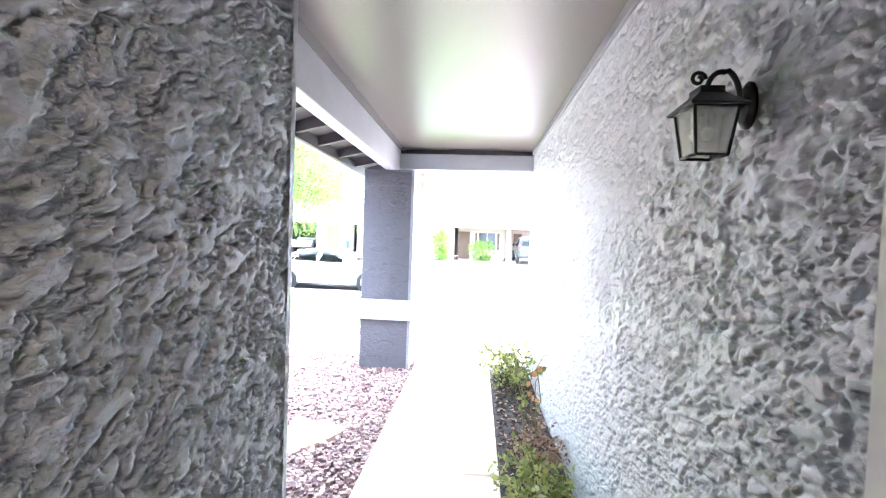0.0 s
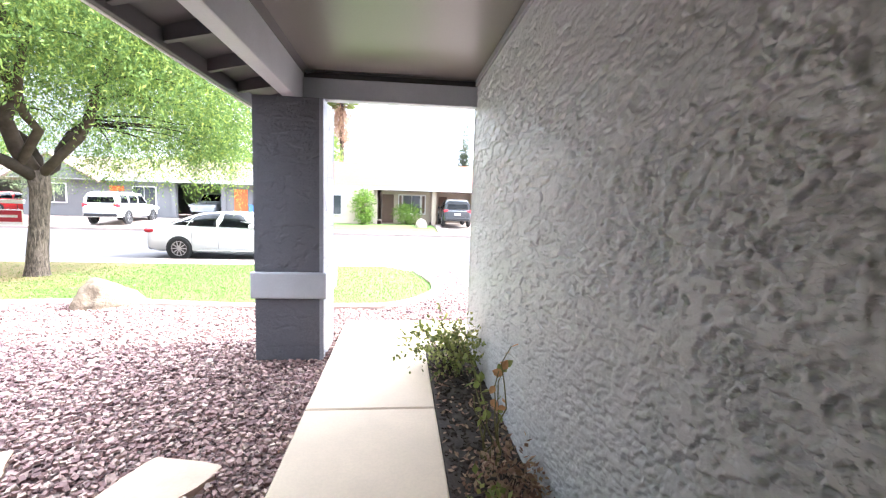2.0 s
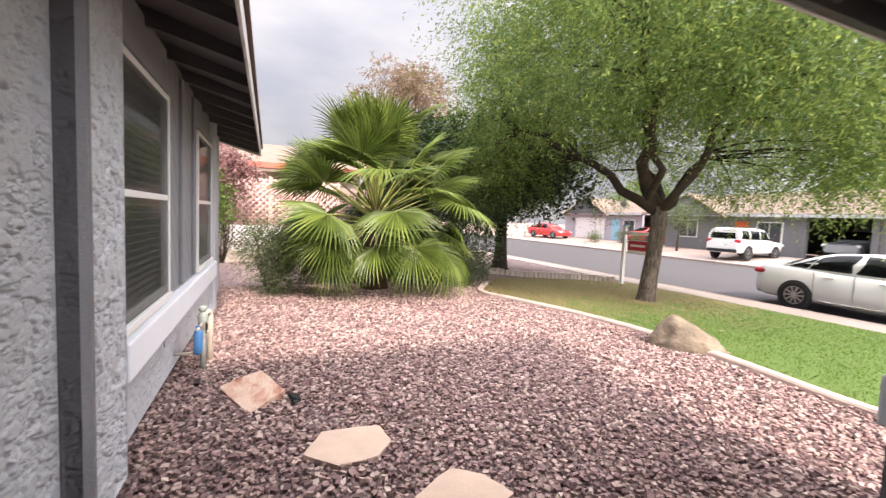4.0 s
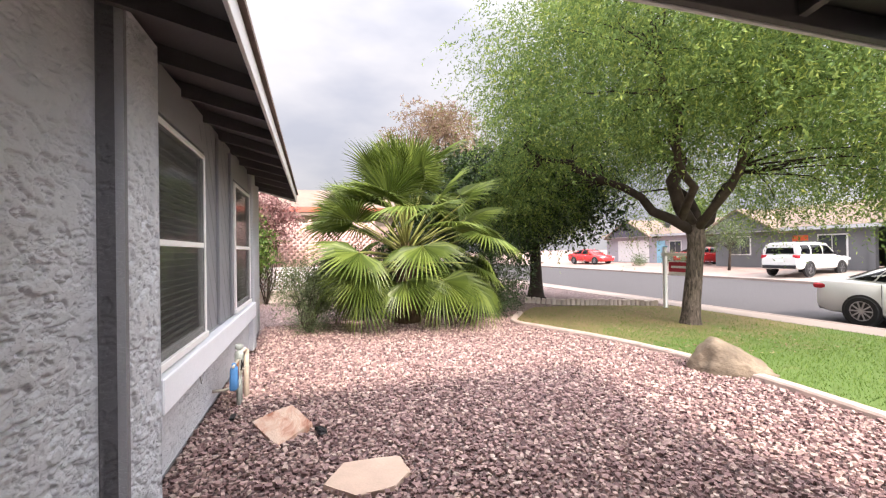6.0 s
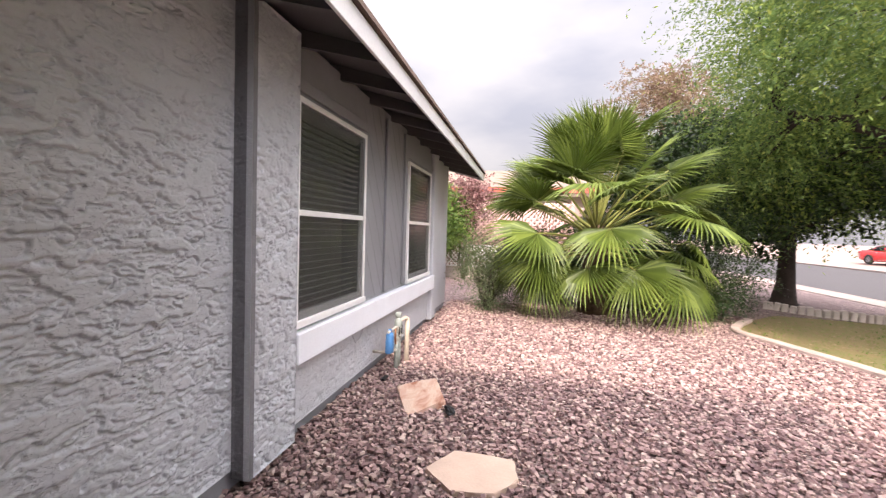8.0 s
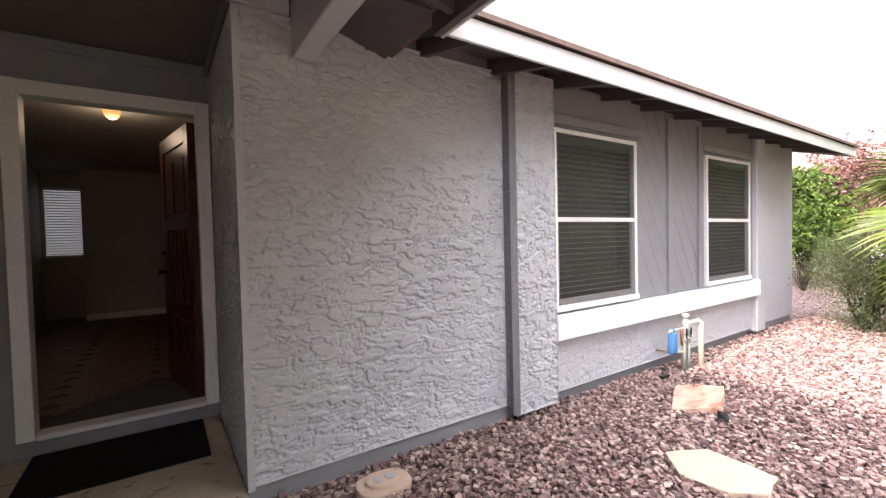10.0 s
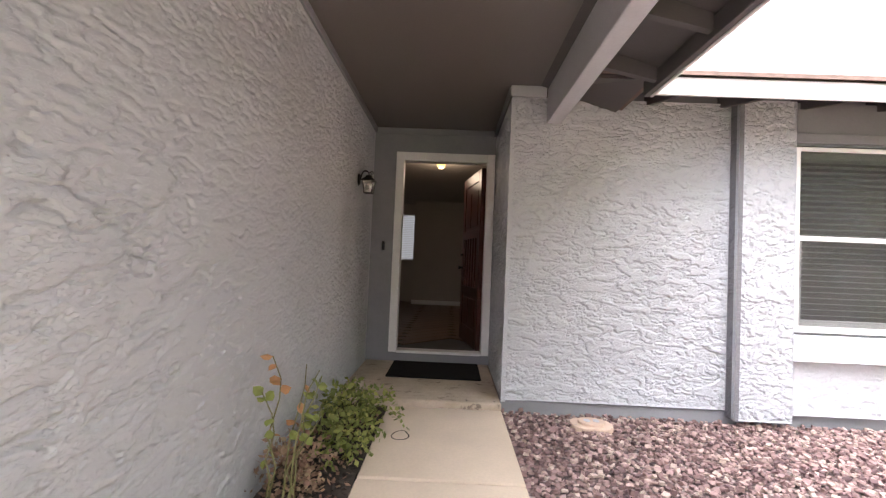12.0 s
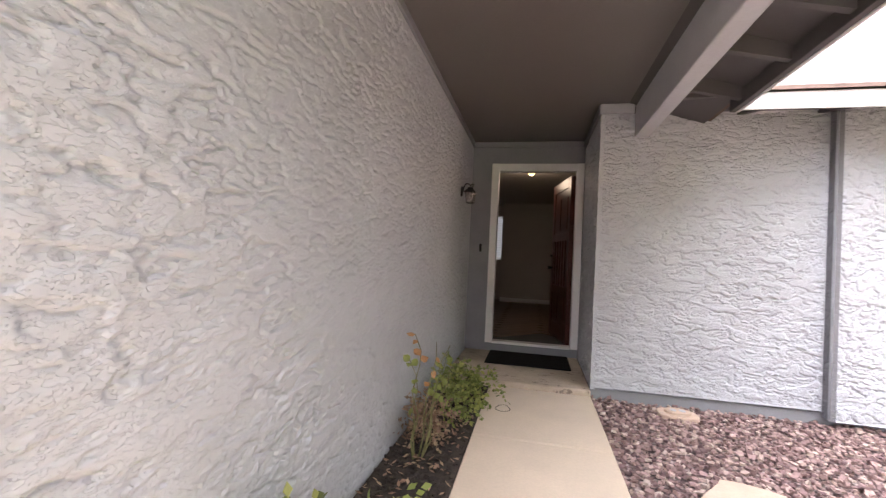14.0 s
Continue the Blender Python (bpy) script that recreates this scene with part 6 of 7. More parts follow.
def lattice(parent, x, y0, y1, z0, z1, pitch, w):
    for s in (1, -1):
        k = y0 - (z1 - z0)
        while k < y1 + (z1 - z0):
            a, b = (k, k + (z1 - z0)) if s > 0 else (k + (z1 - z0), k)
            za, zb = z0, z1
            ya, yb = a, b
            lo, hi = y0, y1
            # clip to the panel
            t0, t1 = 0.0, 1.0
            d = yb - ya
            for lim, sign in ((lo, 1), (hi, -1)):
                f0, f1 = sign * (ya - lim), sign * (yb - lim)
                if f0 < 0 and f1 < 0:
                    t1 = -1
                elif f0 < 0:
                    t0 = max(t0, f0 / (f0 - f1))
                elif f1 < 0:
                    t1 = min(t1, f0 / (f0 - f1))
            if t1 - t0 > 0.05:
                bm = bmesh.new()
                tube(bm, [(x + 0.006 * s, ya + d * t0, za + (zb - za) * t0), (x + 0.006 * s, ya + d * t1, za + (zb - za) * t1)], w, 4)
                o = part("slat", bm, M_WHITE, parent)
                o.matrix_parent_inverse = parent.matrix_world.inverted()
            k += pitch


lattice(lat, -13.6, -1.6, 3.4, 0.36, 0.98, 0.13, 0.022)
for z in (0.35, 1.0):
    o = part("rail", bx(-13.63, -1.65, z - 0.02, -13.57, 3.45, z + 0.02), M_WHITE, lat)
    o.matrix_parent_inverse = lat.matrix_world.inverted()
slab("garden_wall_2", (-15.3, -4.0, -0.1, -15.1, 6.0, 2.3), paint("pink_block_paint", (0.34, 0.235, 0.205), 0.9, 0.15, 3.0, 0.004), "pinkish block wall behind the trellis")
tre = thing("trellis", "tall weathered pinkish lattice trellis behind the vine", "trellis", (-14.6, 1, 0))
M_TRELLIS = paint("pinkish_wood", (0.55, 0.36, 0.32), 0.8, 0.15, 5.0)
lattice(tre, -14.6, 0.2, 4.2, 0.9, 2.4, 0.19, 0.05)
for o in tre.children:
    o.data.materials[0] = M_TRELLIS
for y in (0.15, 2.2, 4.25):
    o = part("post", bx(-14.65, y - 0.05, -0.1, -14.55, y + 0.05, 2.5), M_TRELLIS, tre)
    o.matrix_parent_inverse = tre.matrix_world.inverted()
shrub("green_vine_bush", (-12.6, 0.35, 0), blob(71, 40, 0.5, 0.8, 0.75, 1.75, 0.34), 44, 8, 0.3, 0.08, 0.045, 0.2, M_VINE, "green climbing bush at the house corner", "shrub", 71)
shrub("bougainvillea", (-13.3, 1.0, 0), blob(72, 22, 0.5, 0.75, 0.5, 2.55, 0.30), 30, 8, 0.35, 0.08, 0.05, 0.3, M_PINKLEAF, "pink flowering bougainvillea beside the lattice", "shrub", 72)
nb = thing("house", "white neighbouring house with red-edged tile roof", "house", (-24, 0, 0))
ni = nb.matrix_world.inverted()
for nm, bm, mt in (("wall", bx(-28, -8, -0.1, -20, 6, 3.1), M_CREAM),
                   ("roof", extrude_y(bmesh.new(), [(-19.4, 3.05), (-24, 4.6), (-28.6, 3.05), (-28.6, 3.25), (-24, 4.8), (-19.4, 3.25)], -8.5, 6.5), M_TILE_TAN),
                   ("fascia", bx(-19.45, -8.5, 3.2, -19.35, 6.5, 3.42), M_TILE_RED)):
    o = part(nm, bm, mt, nb)
    o.matrix_parent_inverse = ni
w_ = part("window", bx(-20.0, -1.0, 0.9, -19.95, 0.6, 2.1), M_FASCIA, nb)
w_.matrix_parent_inverse = ni
part("pane", bx(-19.95, -0.92, 0.98, -19.93, 0.52, 2.02), M_DKGLASS, w_).matrix_parent_inverse = Matrix.Identity(4)


# ---------------------------------------------------------------- porch things
def wall_lantern():
    ob = thing("wall_lantern", "black metal wall lantern with frosted glass panes", "lamp", (WX, 0.93, 1.93))
    M_FROST, nt, b = nmat("seeded_glass", 0.15, 0, 0.5)
    b.inputs["Base Color"].default_value = (0.85, 0.85, 0.82, 1)
    b.inputs["Transmission Weight"].default_value = 0.75
    cx = -0.165
    # back plate and arm
    bm = bmesh.new()
    loft(bm, [[(x, q * 0.055 * math.cos(t) * (1.0), 0.04 + q * 0.095 * math.sin(t)) for t in (2 * math.pi * k / 18 for k in range(18))] for x, q in ((0.001, 1.0), (-0.012, 1.0), (-0.026, 0.75))])
    part("back_plate", bm, M_BLACK, ob)
    bm = bmesh.new()
    pts = []
    for k in range(15):
        t = k / 14
        a = math.pi * (0.0 + 1.0 * t)
        pts.append((-0.035 - 0.065 * (1 - math.cos(a)), 0, 0.045 + 0.115 * math.sin(a) * (1.0 if t < 0.5 else 0.9) + 0.05 * t))
    tube(bm, [(-0.02, 0, 0.04)] + pts, 0.011, 8)
    part("arm", bm, M_BLACK, ob)
    bm = bmesh.new()
    sp = []
    for k in range(16):
        a = 2 * math.pi * k / 12
        q = 0.030 * (1 - k / 22)
        sp.append((cx - 0.035 + q * math.cos(a), 0, 0.145 + q * math.sin(a)))
    tube(bm, sp, 0.008, 6)
    part("scroll", bm, M_BLACK, ob)
    # roof
    bm = bmesh.new()
    secs = [[(cx + sx * w, sy * w, z) for sx, sy in ((-1, -1), (1, -1), (1, 1), (-1, 1))] for w, z in ((0.105, 0.018), (0.107, 0.026), (0.05, 0.078), (0.046, 0.085), (0.046, 0.105), (0.02, 0.115))]
    loft(bm, secs)
    for f in bm.faces:
        f.smooth = False
    part("cap", bm, M_BLACK, ob)
    # tapering cage: four bars, bottom frame, four panes
    t, b_ = 0.082, 0.060
    zt, zb = 0.02, -0.165
    for sx, sy in ((-1, -1), (1, -1), (1, 1), (-1, 1)):
        bm = bmesh.new()
        tube(bm, [(cx + sx * t, sy * t, zt), (cx + sx * b_, sy * b_, zb)], 0.007, 4)
        part("bar", bm, M_BLACK, ob)
    cs = ((-1, -1), (1, -1), (1, 1), (-1, 1))
    for i in range(4):
        (ax, ay), (cx2, cy2) = cs[i], cs[(i + 1) % 4]
        for w, z in ((t, zt), (b_, zb)):
            bm = bmesh.new()
            tube(bm, [(cx + ax * w, ay * w, z), (cx + cx2 * w, cy2 * w, z)], 0.007, 4)
            part("rail", bm, M_BLACK, ob)
        bm = bmesh.new()
        f = bm.faces.new([bm.verts.new(p) for p in ((cx + ax * t * .98, ay * t * .98, zt), (cx + cx2 * t * .98, cy2 * t * .98, zt), (cx + cx2 * b_ * .98, cy2 * b_ * .98, zb), (cx + ax * b_ * .98, ay * b_ * .98, zb))])
        bmesh.ops.solidify(bm, geom=[f], thickness=0.003)
        part("pane", bm, M_FROST, ob)
    bm = bmesh.new()
    tube(bm, [(cx, 0, 0.02), (cx, 0, -0.05)], 0.016, 8)
    part("socket", bm, M_TRIMGREY, ob)
    bm = bmesh.new()
    bmesh.ops.create_uvsphere(bm, u_segments=12, v_segments=8, radius=0.026, matrix=Matrix.Translation((cx, 0, -0.075)))
    part("bulb", bm, M_WHITE, ob)
    ob.matrix_world = pose(WX, 0.92, 1.93) @ Matrix.Scale(0.62, 4)
    return ob


wall_lantern()
bell = part("doorbell", bx(0.475, 0.162, 1.31, 0.505, 0.182, 1.41, bev=0.006), M_BLACK)
tagged(bell, "small black doorbell button on the grey wall", "doorbell")

M_MAT = paint("black_coir", (0.017, 0.016, 0.016), 0.98, 0.2, 20.0, 0.004, 0, 0.1, 180.0)
mat_ = part("doormat", bx(-0.615, 0.20, 0.081, 0.307, 0.83, 0.095, bev=0.005), M_MAT)
tagged(mat_, "plain black rectangular doormat on the porch slab", "doormat")
M_STAIN = paint("dark_slab_stain", (0.10, 0.075, 0.06), 0.8, 0.3, 9.0)

# painted ring mark on the walk
bm = bmesh.new()
ring = []
for k in range(22):
    a = 2 * math.pi * k / 22
    q = 1 + 0.25 * math.cos(a - 0.6) + 0.08 * math.sin(3 * a)
    ring.append((0.0 + 0.055 * q * math.cos(a), 2.02 + 0.075 * q * math.sin(a), 0.031))
tube(bm, ring + ring[:1], 0.0055, 4, False)
for v in bm.verts:
    v.co.z = 0.0305 + 0.2 * (v.co.z - 0.031)
ob = part("paint_mark", bm, M_STAIN)
tagged(ob, "faint dark ring mark on the concrete walk", "mark")

# utility box lid in the gravel
lid = thing("utility_cover", "small round-cornered buff utility cover sunk in gravel", "cover", (-1.40, 1.62, 0.0))
lid.scale = (0.78, 0.78, 0.8)
part("collar", prism(bmesh.new(), [(0.20 * math.copysign(abs(math.cos(a)) ** 0.7, math.cos(a)), 0.15 * math.copysign(abs(math.sin(a)) ** 0.7, math.sin(a))) for a in (2 * math.pi * k / 24 for k in range(24))], -0.05, 0.03, 0.01), M_FLAG, lid)
part("lid", prism(bmesh.new(), [(0.13 * math.cos(a), 0.10 * math.sin(a)) for a in (2 * math.pi * k / 20 for k in range(20))], 0.03, 0.055, 0.008), M_FLAG, lid)
for sx in (-0.045, 0.045):
    part("vent", prism(bmesh.new(), [(sx + 0.032 * math.cos(a), 0.04 * math.sin(a)) for a in (2 * math.pi * k / 12 for k in range(12))], 0.053, 0.058), M_TRIMGREY, lid)

# garden valve assembly under the window
vl = thing("irrigation_valve", "outdoor water valve pipes with a hanging blue pouch", "valve", (-4.72, 1.62, 0))
M_PVC = paint("cream_pipe", (0.50, 0.46, 0.38), 0.5, 0.1, 8.0)
M_BRASS = paint("weathered_brass", (0.36, 0.35, 0.30), 0.5, 0.25, 9.0, 0, 0.5)
M_POUCH = paint("blue_fabric_pouch", (0.06, 0.19, 0.40), 0.7, 0.1, 9.0, 0.002)
M_PATINA = paint("green_white_patina", (0.34, 0.37, 0.335), 0.7, 0.28, 14.0, 0.001, 0.2)
M_COPPER = paint("dull_copper", (0.30, 0.14, 0.08), 0.45, 0.25, 12.0, 0, 0.8)
M_FOAM = paint("cream_foam_sleeve", (0.62, 0.53, 0.42), 0.9, 0.14, 10.0, 0.003)
for nm, pts, r0, mt in (("riser", [(0.0, 0, -0.05), (0.0, 0, 0.20), (0.0, 0, 0.34), (0.0, 0, 0.42)], [0.021, 0.021, 0.017, 0.017], M_PATINA),
                        ("riser", [(-0.085, 0, -0.05), (-0.085, 0, 0.22), (-0.085, 0, 0.36), (-0.085, 0, 0.42)], [0.021, 0.021, 0.017, 0.017], M_PATINA),
                        ("drain_pipe", [(-0.28, 0.03, -0.05), (-0.28, 0.03, 0.41), (-0.275, 0.03, 0.455), (-0.24, 0.02, 0.475), (-0.16, 0.01, 0.475), (-0.11, 0, 0.46)], [0.027, 0.027, 0.026, 0.022, 0.018, 0.016], M_FOAM),
                        ("crossbar", [(0.27, 0, 0.43), (0.18, 0, 0.432), (-0.12, 0, 0.42)], 0.012, M_PVC), ("feed_pipe", [(0.0, 0, 0.19), (0.10, -0.02, 0.20), (0.17, -0.10, 0.20), (0.17, -0.19, 0.20)], 0.014, M_PVC),
                        ("copper_stub", [(0.06, 0.005, 0.43), (0.06, 0.005, 0.34), (0.045, 0, 0.27), (0.0, 0, 0.25)], 0.010, M_COPPER)):
    bm = bmesh.new()
    tube(bm, pts, r0, 10)
    part(nm, bm, mt, vl)
for x, z, r0, h in ((0.0, 0.30, 0.028, 0.035), (-0.085, 0.30, 0.028, 0.035), (0.0, 0.405, 0.030, 0.05), (-0.085, 0.405, 0.030, 0.05)):
    bm = bmesh.new()
    bmesh.ops.create_cone(bm, cap_ends=True, segments=6, radius1=r0, radius2=r0, depth=h, matrix=Matrix.Translation((x, 0, z)))
    part("union_nut", bm, M_BRASS, vl)
bm = bmesh.new()
tube(bm, [(-0.04, 0, 0.38), (-0.04, 0, 0.41), (-0.04, 0, 0.47), (-0.04, 0, 0.50), (-0.04, 0, 0.515)], [0.025, 0.04, 0.042, 0.034, 0.018], 14)
part("valve_body", bm, M_PATINA, vl)
bm = bmesh.new()
tube(bm, [(-0.04, 0, 0.515), (-0.04, 0, 0.53), (-0.04, 0, 0.565), (-0.04, 0, 0.572)], [0.02, 0.036, 0.033, 0.02], 14)
part("bonnet_cap", bm, M_PATINA, vl)
for x in (0.0, -0.085):
    part("shutoff_lever", bx(x - 0.009, 0.022, 0.33, x + 0.009, 0.034, 0.43, bev=0.004), M_BLACK, vl)
    bm = bmesh.new()
    tube(bm, [(x, 0.0, 0.34), (x, 0.045, 0.34), (x, 0.05, 0.335)], [0.009, 0.008, 0.004], 8)
    part("test_cock", bm, M_BRASS, vl)
bm = bx(0.16, -0.04, 0.205, 0.255, 0.03, 0.415, bev=0.024, seg=3)
for v in bm.verts:
    v.co.x += 0.008 * noise.noise(v.co * 14)
    v.co.y += 0.008 * noise.noise(v.co * 11 + Vector((4, 0, 0)))
for f in bm.faces:
    f.smooth = True
part("pouch", bm, M_POUCH, vl)
part("pouch_strap", bx(0.19, -0.02, 0.405, 0.235, 0.012, 0.45, bev=0.006), M_POUCH, vl)
# loose cable below the apron board
bm = bmesh.new()
tube(bm, [(-3.93, 1.468, 0.535), (-3.95, 1.475, 0.49), (-4.0, 1.47, 0.44), (-4.06, 1.458, 0.415), (-4.14, 1.45, 0.425), (-4.22, 1.445, 0.47), (-4.28, 1.443, 0.535)], 0.005, 6)
tagged(part("loose_cable", bm, M_TRIMGREY), "thin grey cable hanging below the pale board", "cable")
ob = part("black_bracket", bx(-5.35, 1.66, 0.0, -5.23, 1.70, 0.02, bev=0.004), M_BLACK)
ob.matrix_world = pose(0.95, -0.05, 0.012, 0, 0, 0)
tagged(ob, "small black plastic offcut lying on the gravel", "debris")


bm = bmesh.new()
bmesh.ops.create_icosphere(bm, subdivisions=2, radius=0.045)
for v in bm.verts:
    q = 1 + 0.5 * noise.noise(v.co * 30)
    v.co = Vector((v.co.x * 1.4 * q, v.co.y * 0.8 * q, v.co.z * 0.45 * q))
ob = part("black_scrap", bm, M_BLACK)
ob.matrix_world = pose(-3.78, 2.36, 0.028, 0, 12, 30)
tagged(ob, "small crumpled black scrap beside the sandstone flag", "debris")


# plants of the bed
def stem_plant(name, at, stems, label, seed, material=None, tipmat=None, tall=1.0):
    """A bare-stemmed rose: thin canes with few leaves near the tips."""
    r = random.Random(seed)
    ob = thing(name, label, "plant", at)
    for k in range(stems):
        a = r.uniform(0, 6.28)
        h = tall * r.uniform(0.40, 0.75)
        tip = Vector((0.12 * math.cos(a) - 0.05, 0.22 * math.sin(a), h))
        bm = bmesh.new()
        pts = limb(bm, (0.02 * math.cos(a), 0.02 * math.sin(a), -0.02), tip, 0.006, 0.0025, 0.04, seed * 9 + k, 6, 5)
        cane = part("cane", bm, M_CANE, ob)
        for j in range(3 if k % 2 else 7):
            p = pts[-1 - (j % 3)].lerp(pts[-2 - (j % 3)], r.random())
            d = Vector((r.gauss(0, 1), r.gauss(0, 1), r.gauss(0.1, 0.5))).normalized()
            s = d.orthogonal().normalized()
            s = Matrix.Rotation(r.uniform(0, 6.28), 3, d) @ s
            n = d.cross(s)
            L, W_ = r.uniform(0.04, 0.07), r.uniform(0.015, 0.024)
            vs = [p, p + d * L * 0.35 + s * W_, p + d * L * 0.7 + s * W_ * 0.8, p + d * L - n * 0.008, p + d * L * 0.7 - s * W_ * 0.8, p + d * L * 0.35 - s * W_, p + d * L * 0.5 - n * 0.006]
            raw("leaf", vs, [(q, (q + 1) % 6, 6) for q in range(6)], material if (k % 3) else tipmat, cane)
    return ob


M_CANE = paint("green_brown_cane", (0.16, 0.15, 0.06), 0.7, 0.2, 15.0)
M_ROSELEAF = foliage("rose_leaf", [(0.0, (0.13, 0.16, 0.045)), (0.6, (0.26, 0.30, 0.085)), (1.0, (0.44, 0.43, 0.14))], 0.5, 0.35)
M_ORANGELEAF = foliage("orange_leaf", [(0.0, (0.36, 0.20, 0.05)), (0.5, (0.50, 0.26, 0.12)), (1.0, (0.58, 0.36, 0.22))], 0.6, 0.3)
stem_plant("rose_plant", (0.44, 3.05, 0.02), 6, "leggy rose plant with yellow and orange leaves", 2, M_ROSELEAF, M_ORANGELEAF)
stem_plant("rose_plant", (0.42, 4.35, 0.02), 7, "leggy rose plant with sparse green leaves", 5, M_ROSELEAF, M_ROSELEAF, 0.6)
shrub("bed_bush", (0.36, 2.1, 0.02), blob(81, 24, 0.19, 0.42, 0.09, 0.16, 0.08), 8, 6, 0.14, 0.045, 0.030, 0.2, M_ROSELEAF, "low leafy green bush spilling over the walk", "plant", 81, 0.005)
shrub("bed_bush", (0.34, 4.45, 0.02), blob(82, 26, 0.27, 0.34, 0.14, 0.24, 0.09), 8, 6, 0.17, 0.045, 0.028, 0.2, M_ROSELEAF, "leafy green rose bush reaching over the walk", "plant", 82, 0.005)
shrub("dry_bush", (0.42, 2.75, 0.02), blob(83, 10, 0.14, 0.2, 0.07, 0.12, 0.08), 14, 5, 0.12, 0.035, 0.022, 0.2, M_RUSTLEAF, "low dry brown weeds in the mulch", "plant", 83, 0.004)
n = 420
px, py = rng.uniform(0.2, 0.62, n), rng.uniform(1.5, 5.05, n)
a = rng.uniform(0, 6.28, n)
d = np.stack([np.cos(a), np.sin(a), rng.normal(0, 0.4, n)], -1) * 0.020
c = np.stack([px, py, np.full(n, 0.045)], -1)
e = np.stack([-np.sin(a), np.cos(a), rng.normal(0, 0.3, n)], -1) * 0.010
v = np.stack([c - d, c + e, c + d, c - e], 1)
tagged(raw("dry_leaves", v.reshape(-1, 3).tolist(), np.arange(4 * n).reshape(-1, 4).tolist(), M_RUSTLEAF), "scattered dry leaves on the mulch", "leaves", "", "stuff")

# ---------------------------------------------------------------- inside the front door
FZ = 0.19
M_INWALL = paint("greige_wall_paint", (0.42, 0.38, 0.34), 0.85, 0.04, 1.5, 0.0005)
M_DOORWOOD = paint("dark_red_brown_door", (0.075, 0.022, 0.016), 0.35, 0.35, 5.0, 0.001, 0, 0.5)


def plank_mat():
    m, nt, b = nmat("brown_plank", 0.45, 0, 0.4)
    v = coords(nt, (3.0, 26.0, 1.0))
    g = tnoise(nt, v, 1.6, 4, 0.6, 0.4)
    c = ramp(nt, g, [(0.25, (0.11, 0.07, 0.045)), (0.6, (0.20, 0.13, 0.085)), (0.85, (0.30, 0.21, 0.14))])
    nt.links.new(mixc(nt, val(nt, obrand(nt), 0, 1, 0.0, 0.5), c, (0.09, 0.06, 0.042)), b.inputs["Base Color"])
    bump(nt, b, g, 0.15, 0.002)
    return m


M_PLANK = plank_mat()
fl = part("floor", bx(-2.0, -5.6, -0.1, 2.4, 0.04, FZ - 0.012), M_DARKTRIM)
tagged(fl, "dark wood-look planks laid in a herringbone", "", "", "structure")
slab("wall_in_1", (-1.15, -5.6, FZ - 0.02, -1.0, 0.058, 2.62), M_INWALL, "greige painted hall wall", bev=0)
slab("wall_in_2", (1.2, -5.6, FZ - 0.02, 1.35, 0.058, 2.62), M_INWALL, "greige painted hall wall", bev=0)
slab("wall_in_3", (-1.0, -5.1, FZ - 0.02, 0.62, -4.95, 2.62), M_INWALL, "greige painted wall at the hall end", bev=0)
slab("wall_in_4", (-1.0, -5.6, FZ - 0.02, 1.2, -5.5, 2.62), M_INWALL, "greige painted wall at the room end", bev=0)
slab("ceiling_hall", (-1.15, -5.6, 2.60, 1.35, 0.058, 2.66), M_INWALL, "plain painted hall ceiling", bev=0)
slab("baseboard_1", (-1.0, -4.948, FZ, 0.62, -4.93, FZ + 0.10), M_WHITE, "white baseboard at the hall end")
slab("baseboard_2", (-0.998, -4.92, FZ, -0.982, 0.0, FZ + 0.10), M_WHITE, "white baseboard along the hall")
pl = None
for i in range(-2, 26):
    for j in range(2):
        for k in range(-3, 3):
            x = -0.55 + 0.92 * k * 0.7071 * 2 / 2
            if pl is None:
                me = part("plank", bx(-0.088, -0.458, -0.012, 0.088, 0.458, 0.0, bev=0.003), M_PLANK, fl).data
                pl = bpy.data.objects["plank"]
                o = pl
            else:
                o = new("plank", me)
                o.parent = fl
            u, w = (i * 0.18) * 1.4142, 0
            cx_ = k * 1.30 + (0.65 if j else 0)
            cy_ = -0.1 - u * 1.0
            o.matrix_local = pose(min(1.9, max(-1.6, cx_ + 0.0)), cy_, FZ + 0.0004 * (k + 3) + 0.0002 * j, 0, 0, 45 if j else -45)
            if cy_ < -5.2 or cy_ > -0.40 or abs(cx_) > 1.3:
                bpy.data.objects.remove(o)
                if o is pl:
                    pl = None
wb = thing("window_3", "white slatted blind over a hall window", "window", (0.9, -5.49, 1.2), kind="structure")
wi = wb.matrix_world.inverted()
for nm, dims in (("frame", (0.66, -5.498, 1.2, 1.15, -5.47, 1.24)), ("frame", (0.66, -5.498, 2.3, 1.15, -5.47, 2.34))):
    o = part(nm, bx(*dims), M_WHITE, wb)
    o.matrix_parent_inverse = wi
M_DAY, nt, b = nmat("daylit_pane", 0.3)
b.inputs["Emission Color"].default_value = (0.86, 0.93, 1.0, 1)
b.inputs["Emission Strength"].default_value = 0.10
part("pane", bx(0.67, -5.499, 1.24, 1.14, -5.494, 2.30), M_DAY, wb).matrix_parent_inverse = wi
for k in range(24):
    o = part("slat", bx(0.67, -5.49, 1.25 + 0.044 * k, 1.14, -5.475, 1.271 + 0.044 * k), M_WHITE, wb)
    o.matrix_parent_inverse = wi

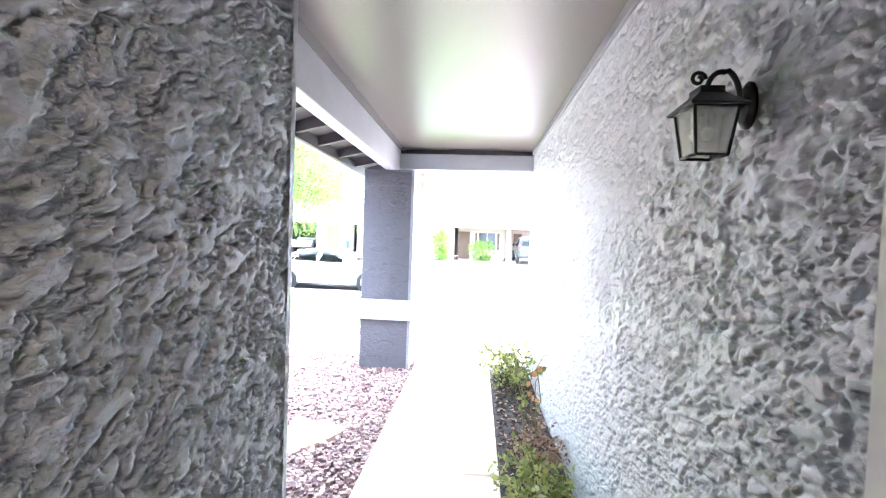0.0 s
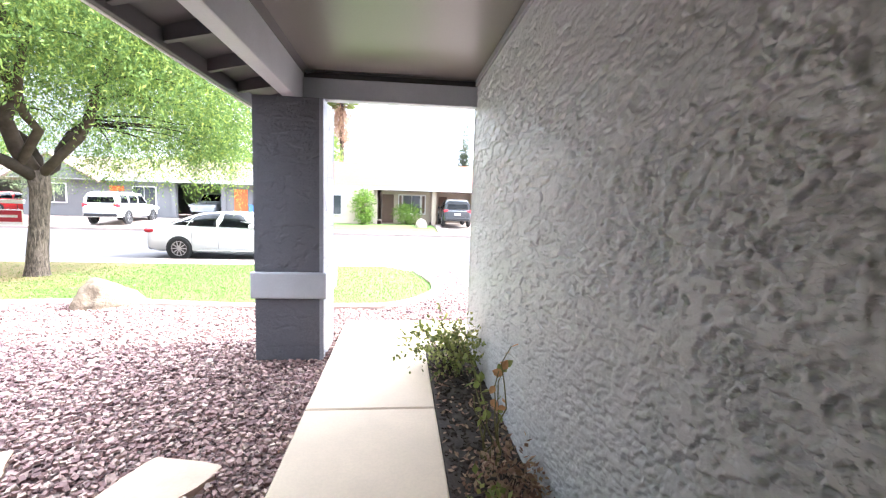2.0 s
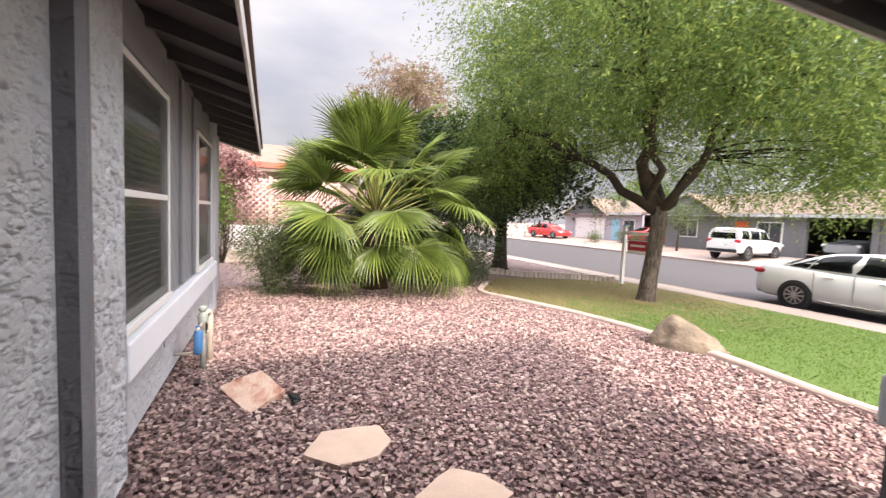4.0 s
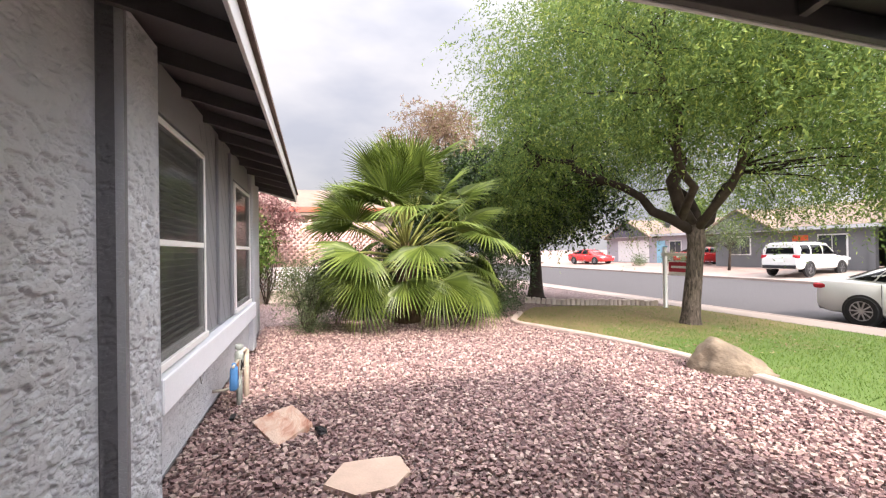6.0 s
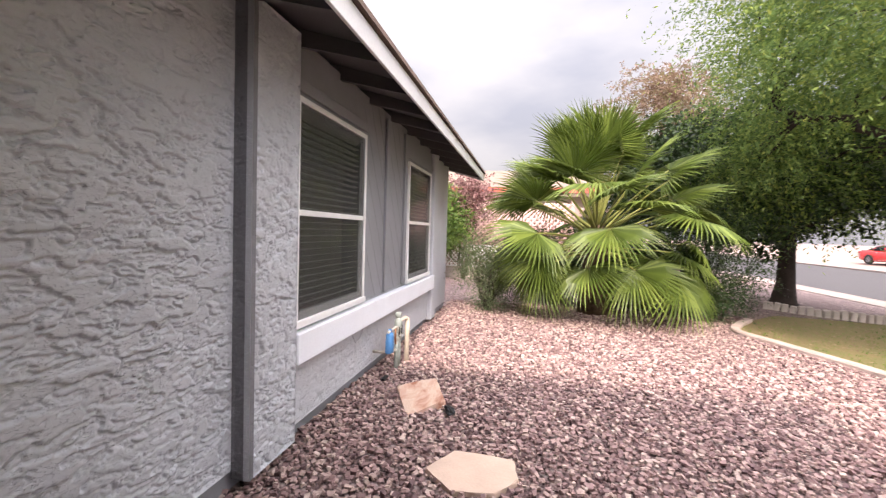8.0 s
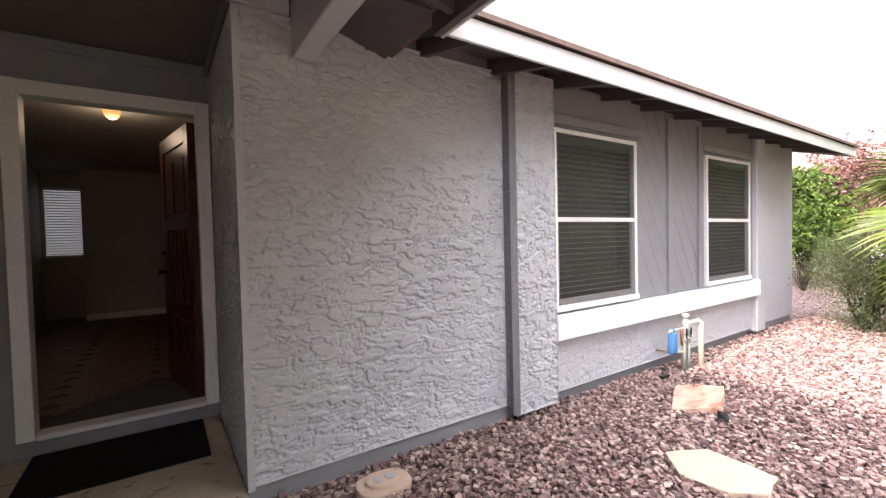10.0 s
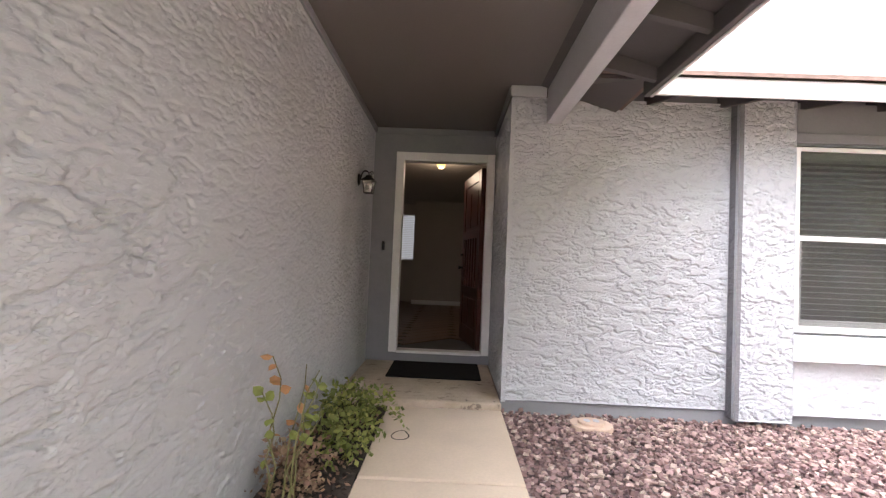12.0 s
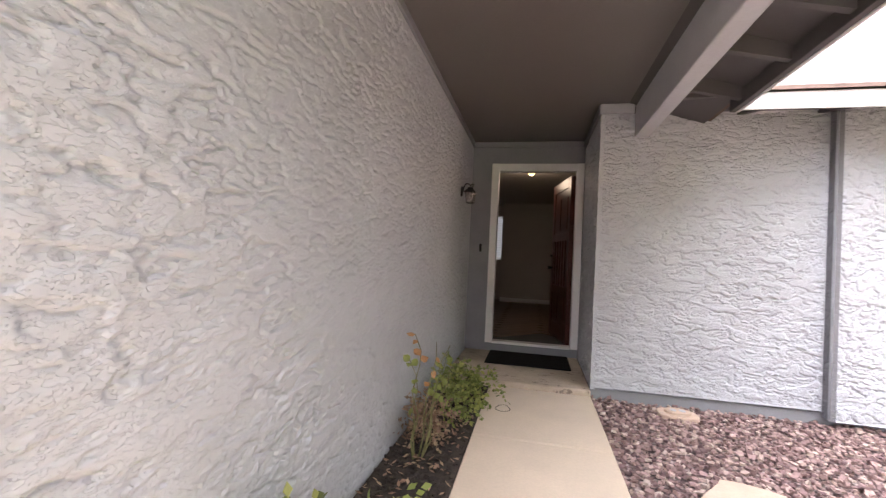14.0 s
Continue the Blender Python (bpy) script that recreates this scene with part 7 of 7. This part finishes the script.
# door leaf standing open into the hall
dl = thing("front_door", "dark red-brown panelled front door standing open inward", "door", (-0.625, 0.03, FZ), turn=-79, kind="")
DW, DH = 0.90, 2.12
part("leaf", bx(0.0, -0.022, 0.01, DW, 0.018, DH, bev=0.003), M_DOORWOOD, dl)
for s, y0_, y1_ in ((0, 0.018, 0.032), (1, -0.034, -0.022)):
    for a, b in ((0.0, 0.11), (DW - 0.11, DW)):
        part("stile", bx(a, y0_, 0.01, b, y1_, DH, bev=0.004), M_DOORWOOD, dl)
    for a, b in ((0.01, 0.22), (0.62, 0.72), (1.32, 1.42), (DH - 0.13, DH)):
        part("rail", bx(0.11, y0_, a, DW - 0.11, y1_, b, bev=0.004), M_DOORWOOD, dl)
    for x in (0.19, 0.32, 0.45, 0.58, 0.71):
        part("rib", bx(x - 0.022, y0_, 0.72, x + 0.022, y1_ + (0.006 if s == 0 else -0.006), 1.32, bev=0.006), M_DOORWOOD, dl)
    for x in (0.28, 0.62):
        for z0, z1 in ((0.26, 0.58), (1.46, 1.89)):
            part("panel", bx(x - 0.13, y0_, z0, x + 0.13, y1_ - (0.004 if s == 0 else -0.004), z1, bev=0.006), M_DOORWOOD, dl)
    sg_ = 1 if s == 0 else -1
    for z, r0 in ((0.95, 0.028), (1.12, 0.022)):
        bm = bmesh.new()
        tube(bm, [(DW - 0.06, y1_ if s == 0 else y0_, z), (DW - 0.06, (0.032 if s == 0 else -0.034) + sg_ * 0.02, z), (DW - 0.06, (0.032 if s == 0 else -0.034) + sg_ * (0.055 if z < 1 else 0.03), z)], [r0, r0 * 0.5, r0], 12)
        part("knob" if z < 1 else "deadbolt", bm, M_BLACK, dl)
# warm hall lamp
cl_ = thing("ceiling_lamp", "small warm glowing glass bowl lamp on the hall ceiling", "lamp", (-0.085, -0.95, 2.6))
M_GLOW, nt, b = nmat("warm_glass_bowl", 0.4)
b.inputs["Base Color"].default_value = (0.9, 0.75, 0.5, 1)
b.inputs["Emission Color"].default_value = (1.0, 0.58, 0.16, 1)
b.inputs["Emission Strength"].default_value = 0.22
bm = bmesh.new()
tube(bm, [(0, 0, -0.10), (0, 0, -0.09), (0, 0, -0.06), (0, 0, -0.02)], [0.02, 0.04, 0.06, 0.07], 16)
part("bowl", bm, M_GLOW, cl_)
bm = bmesh.new()
tube(bm, [(0, 0, -0.02), (0, 0, 0.0)], [0.075, 0.075], 16)
part("collar", bm, M_BRASS, cl_)
hl = new("hall_light", bpy.data.lights.new("hall_light", "POINT"))
hl.data.energy = 1.3
hl.data.color = (1.0, 0.80, 0.58)
hl.data.shadow_soft_size = 0.1
hl.matrix_world = pose(-0.085, -0.95, 2.40)
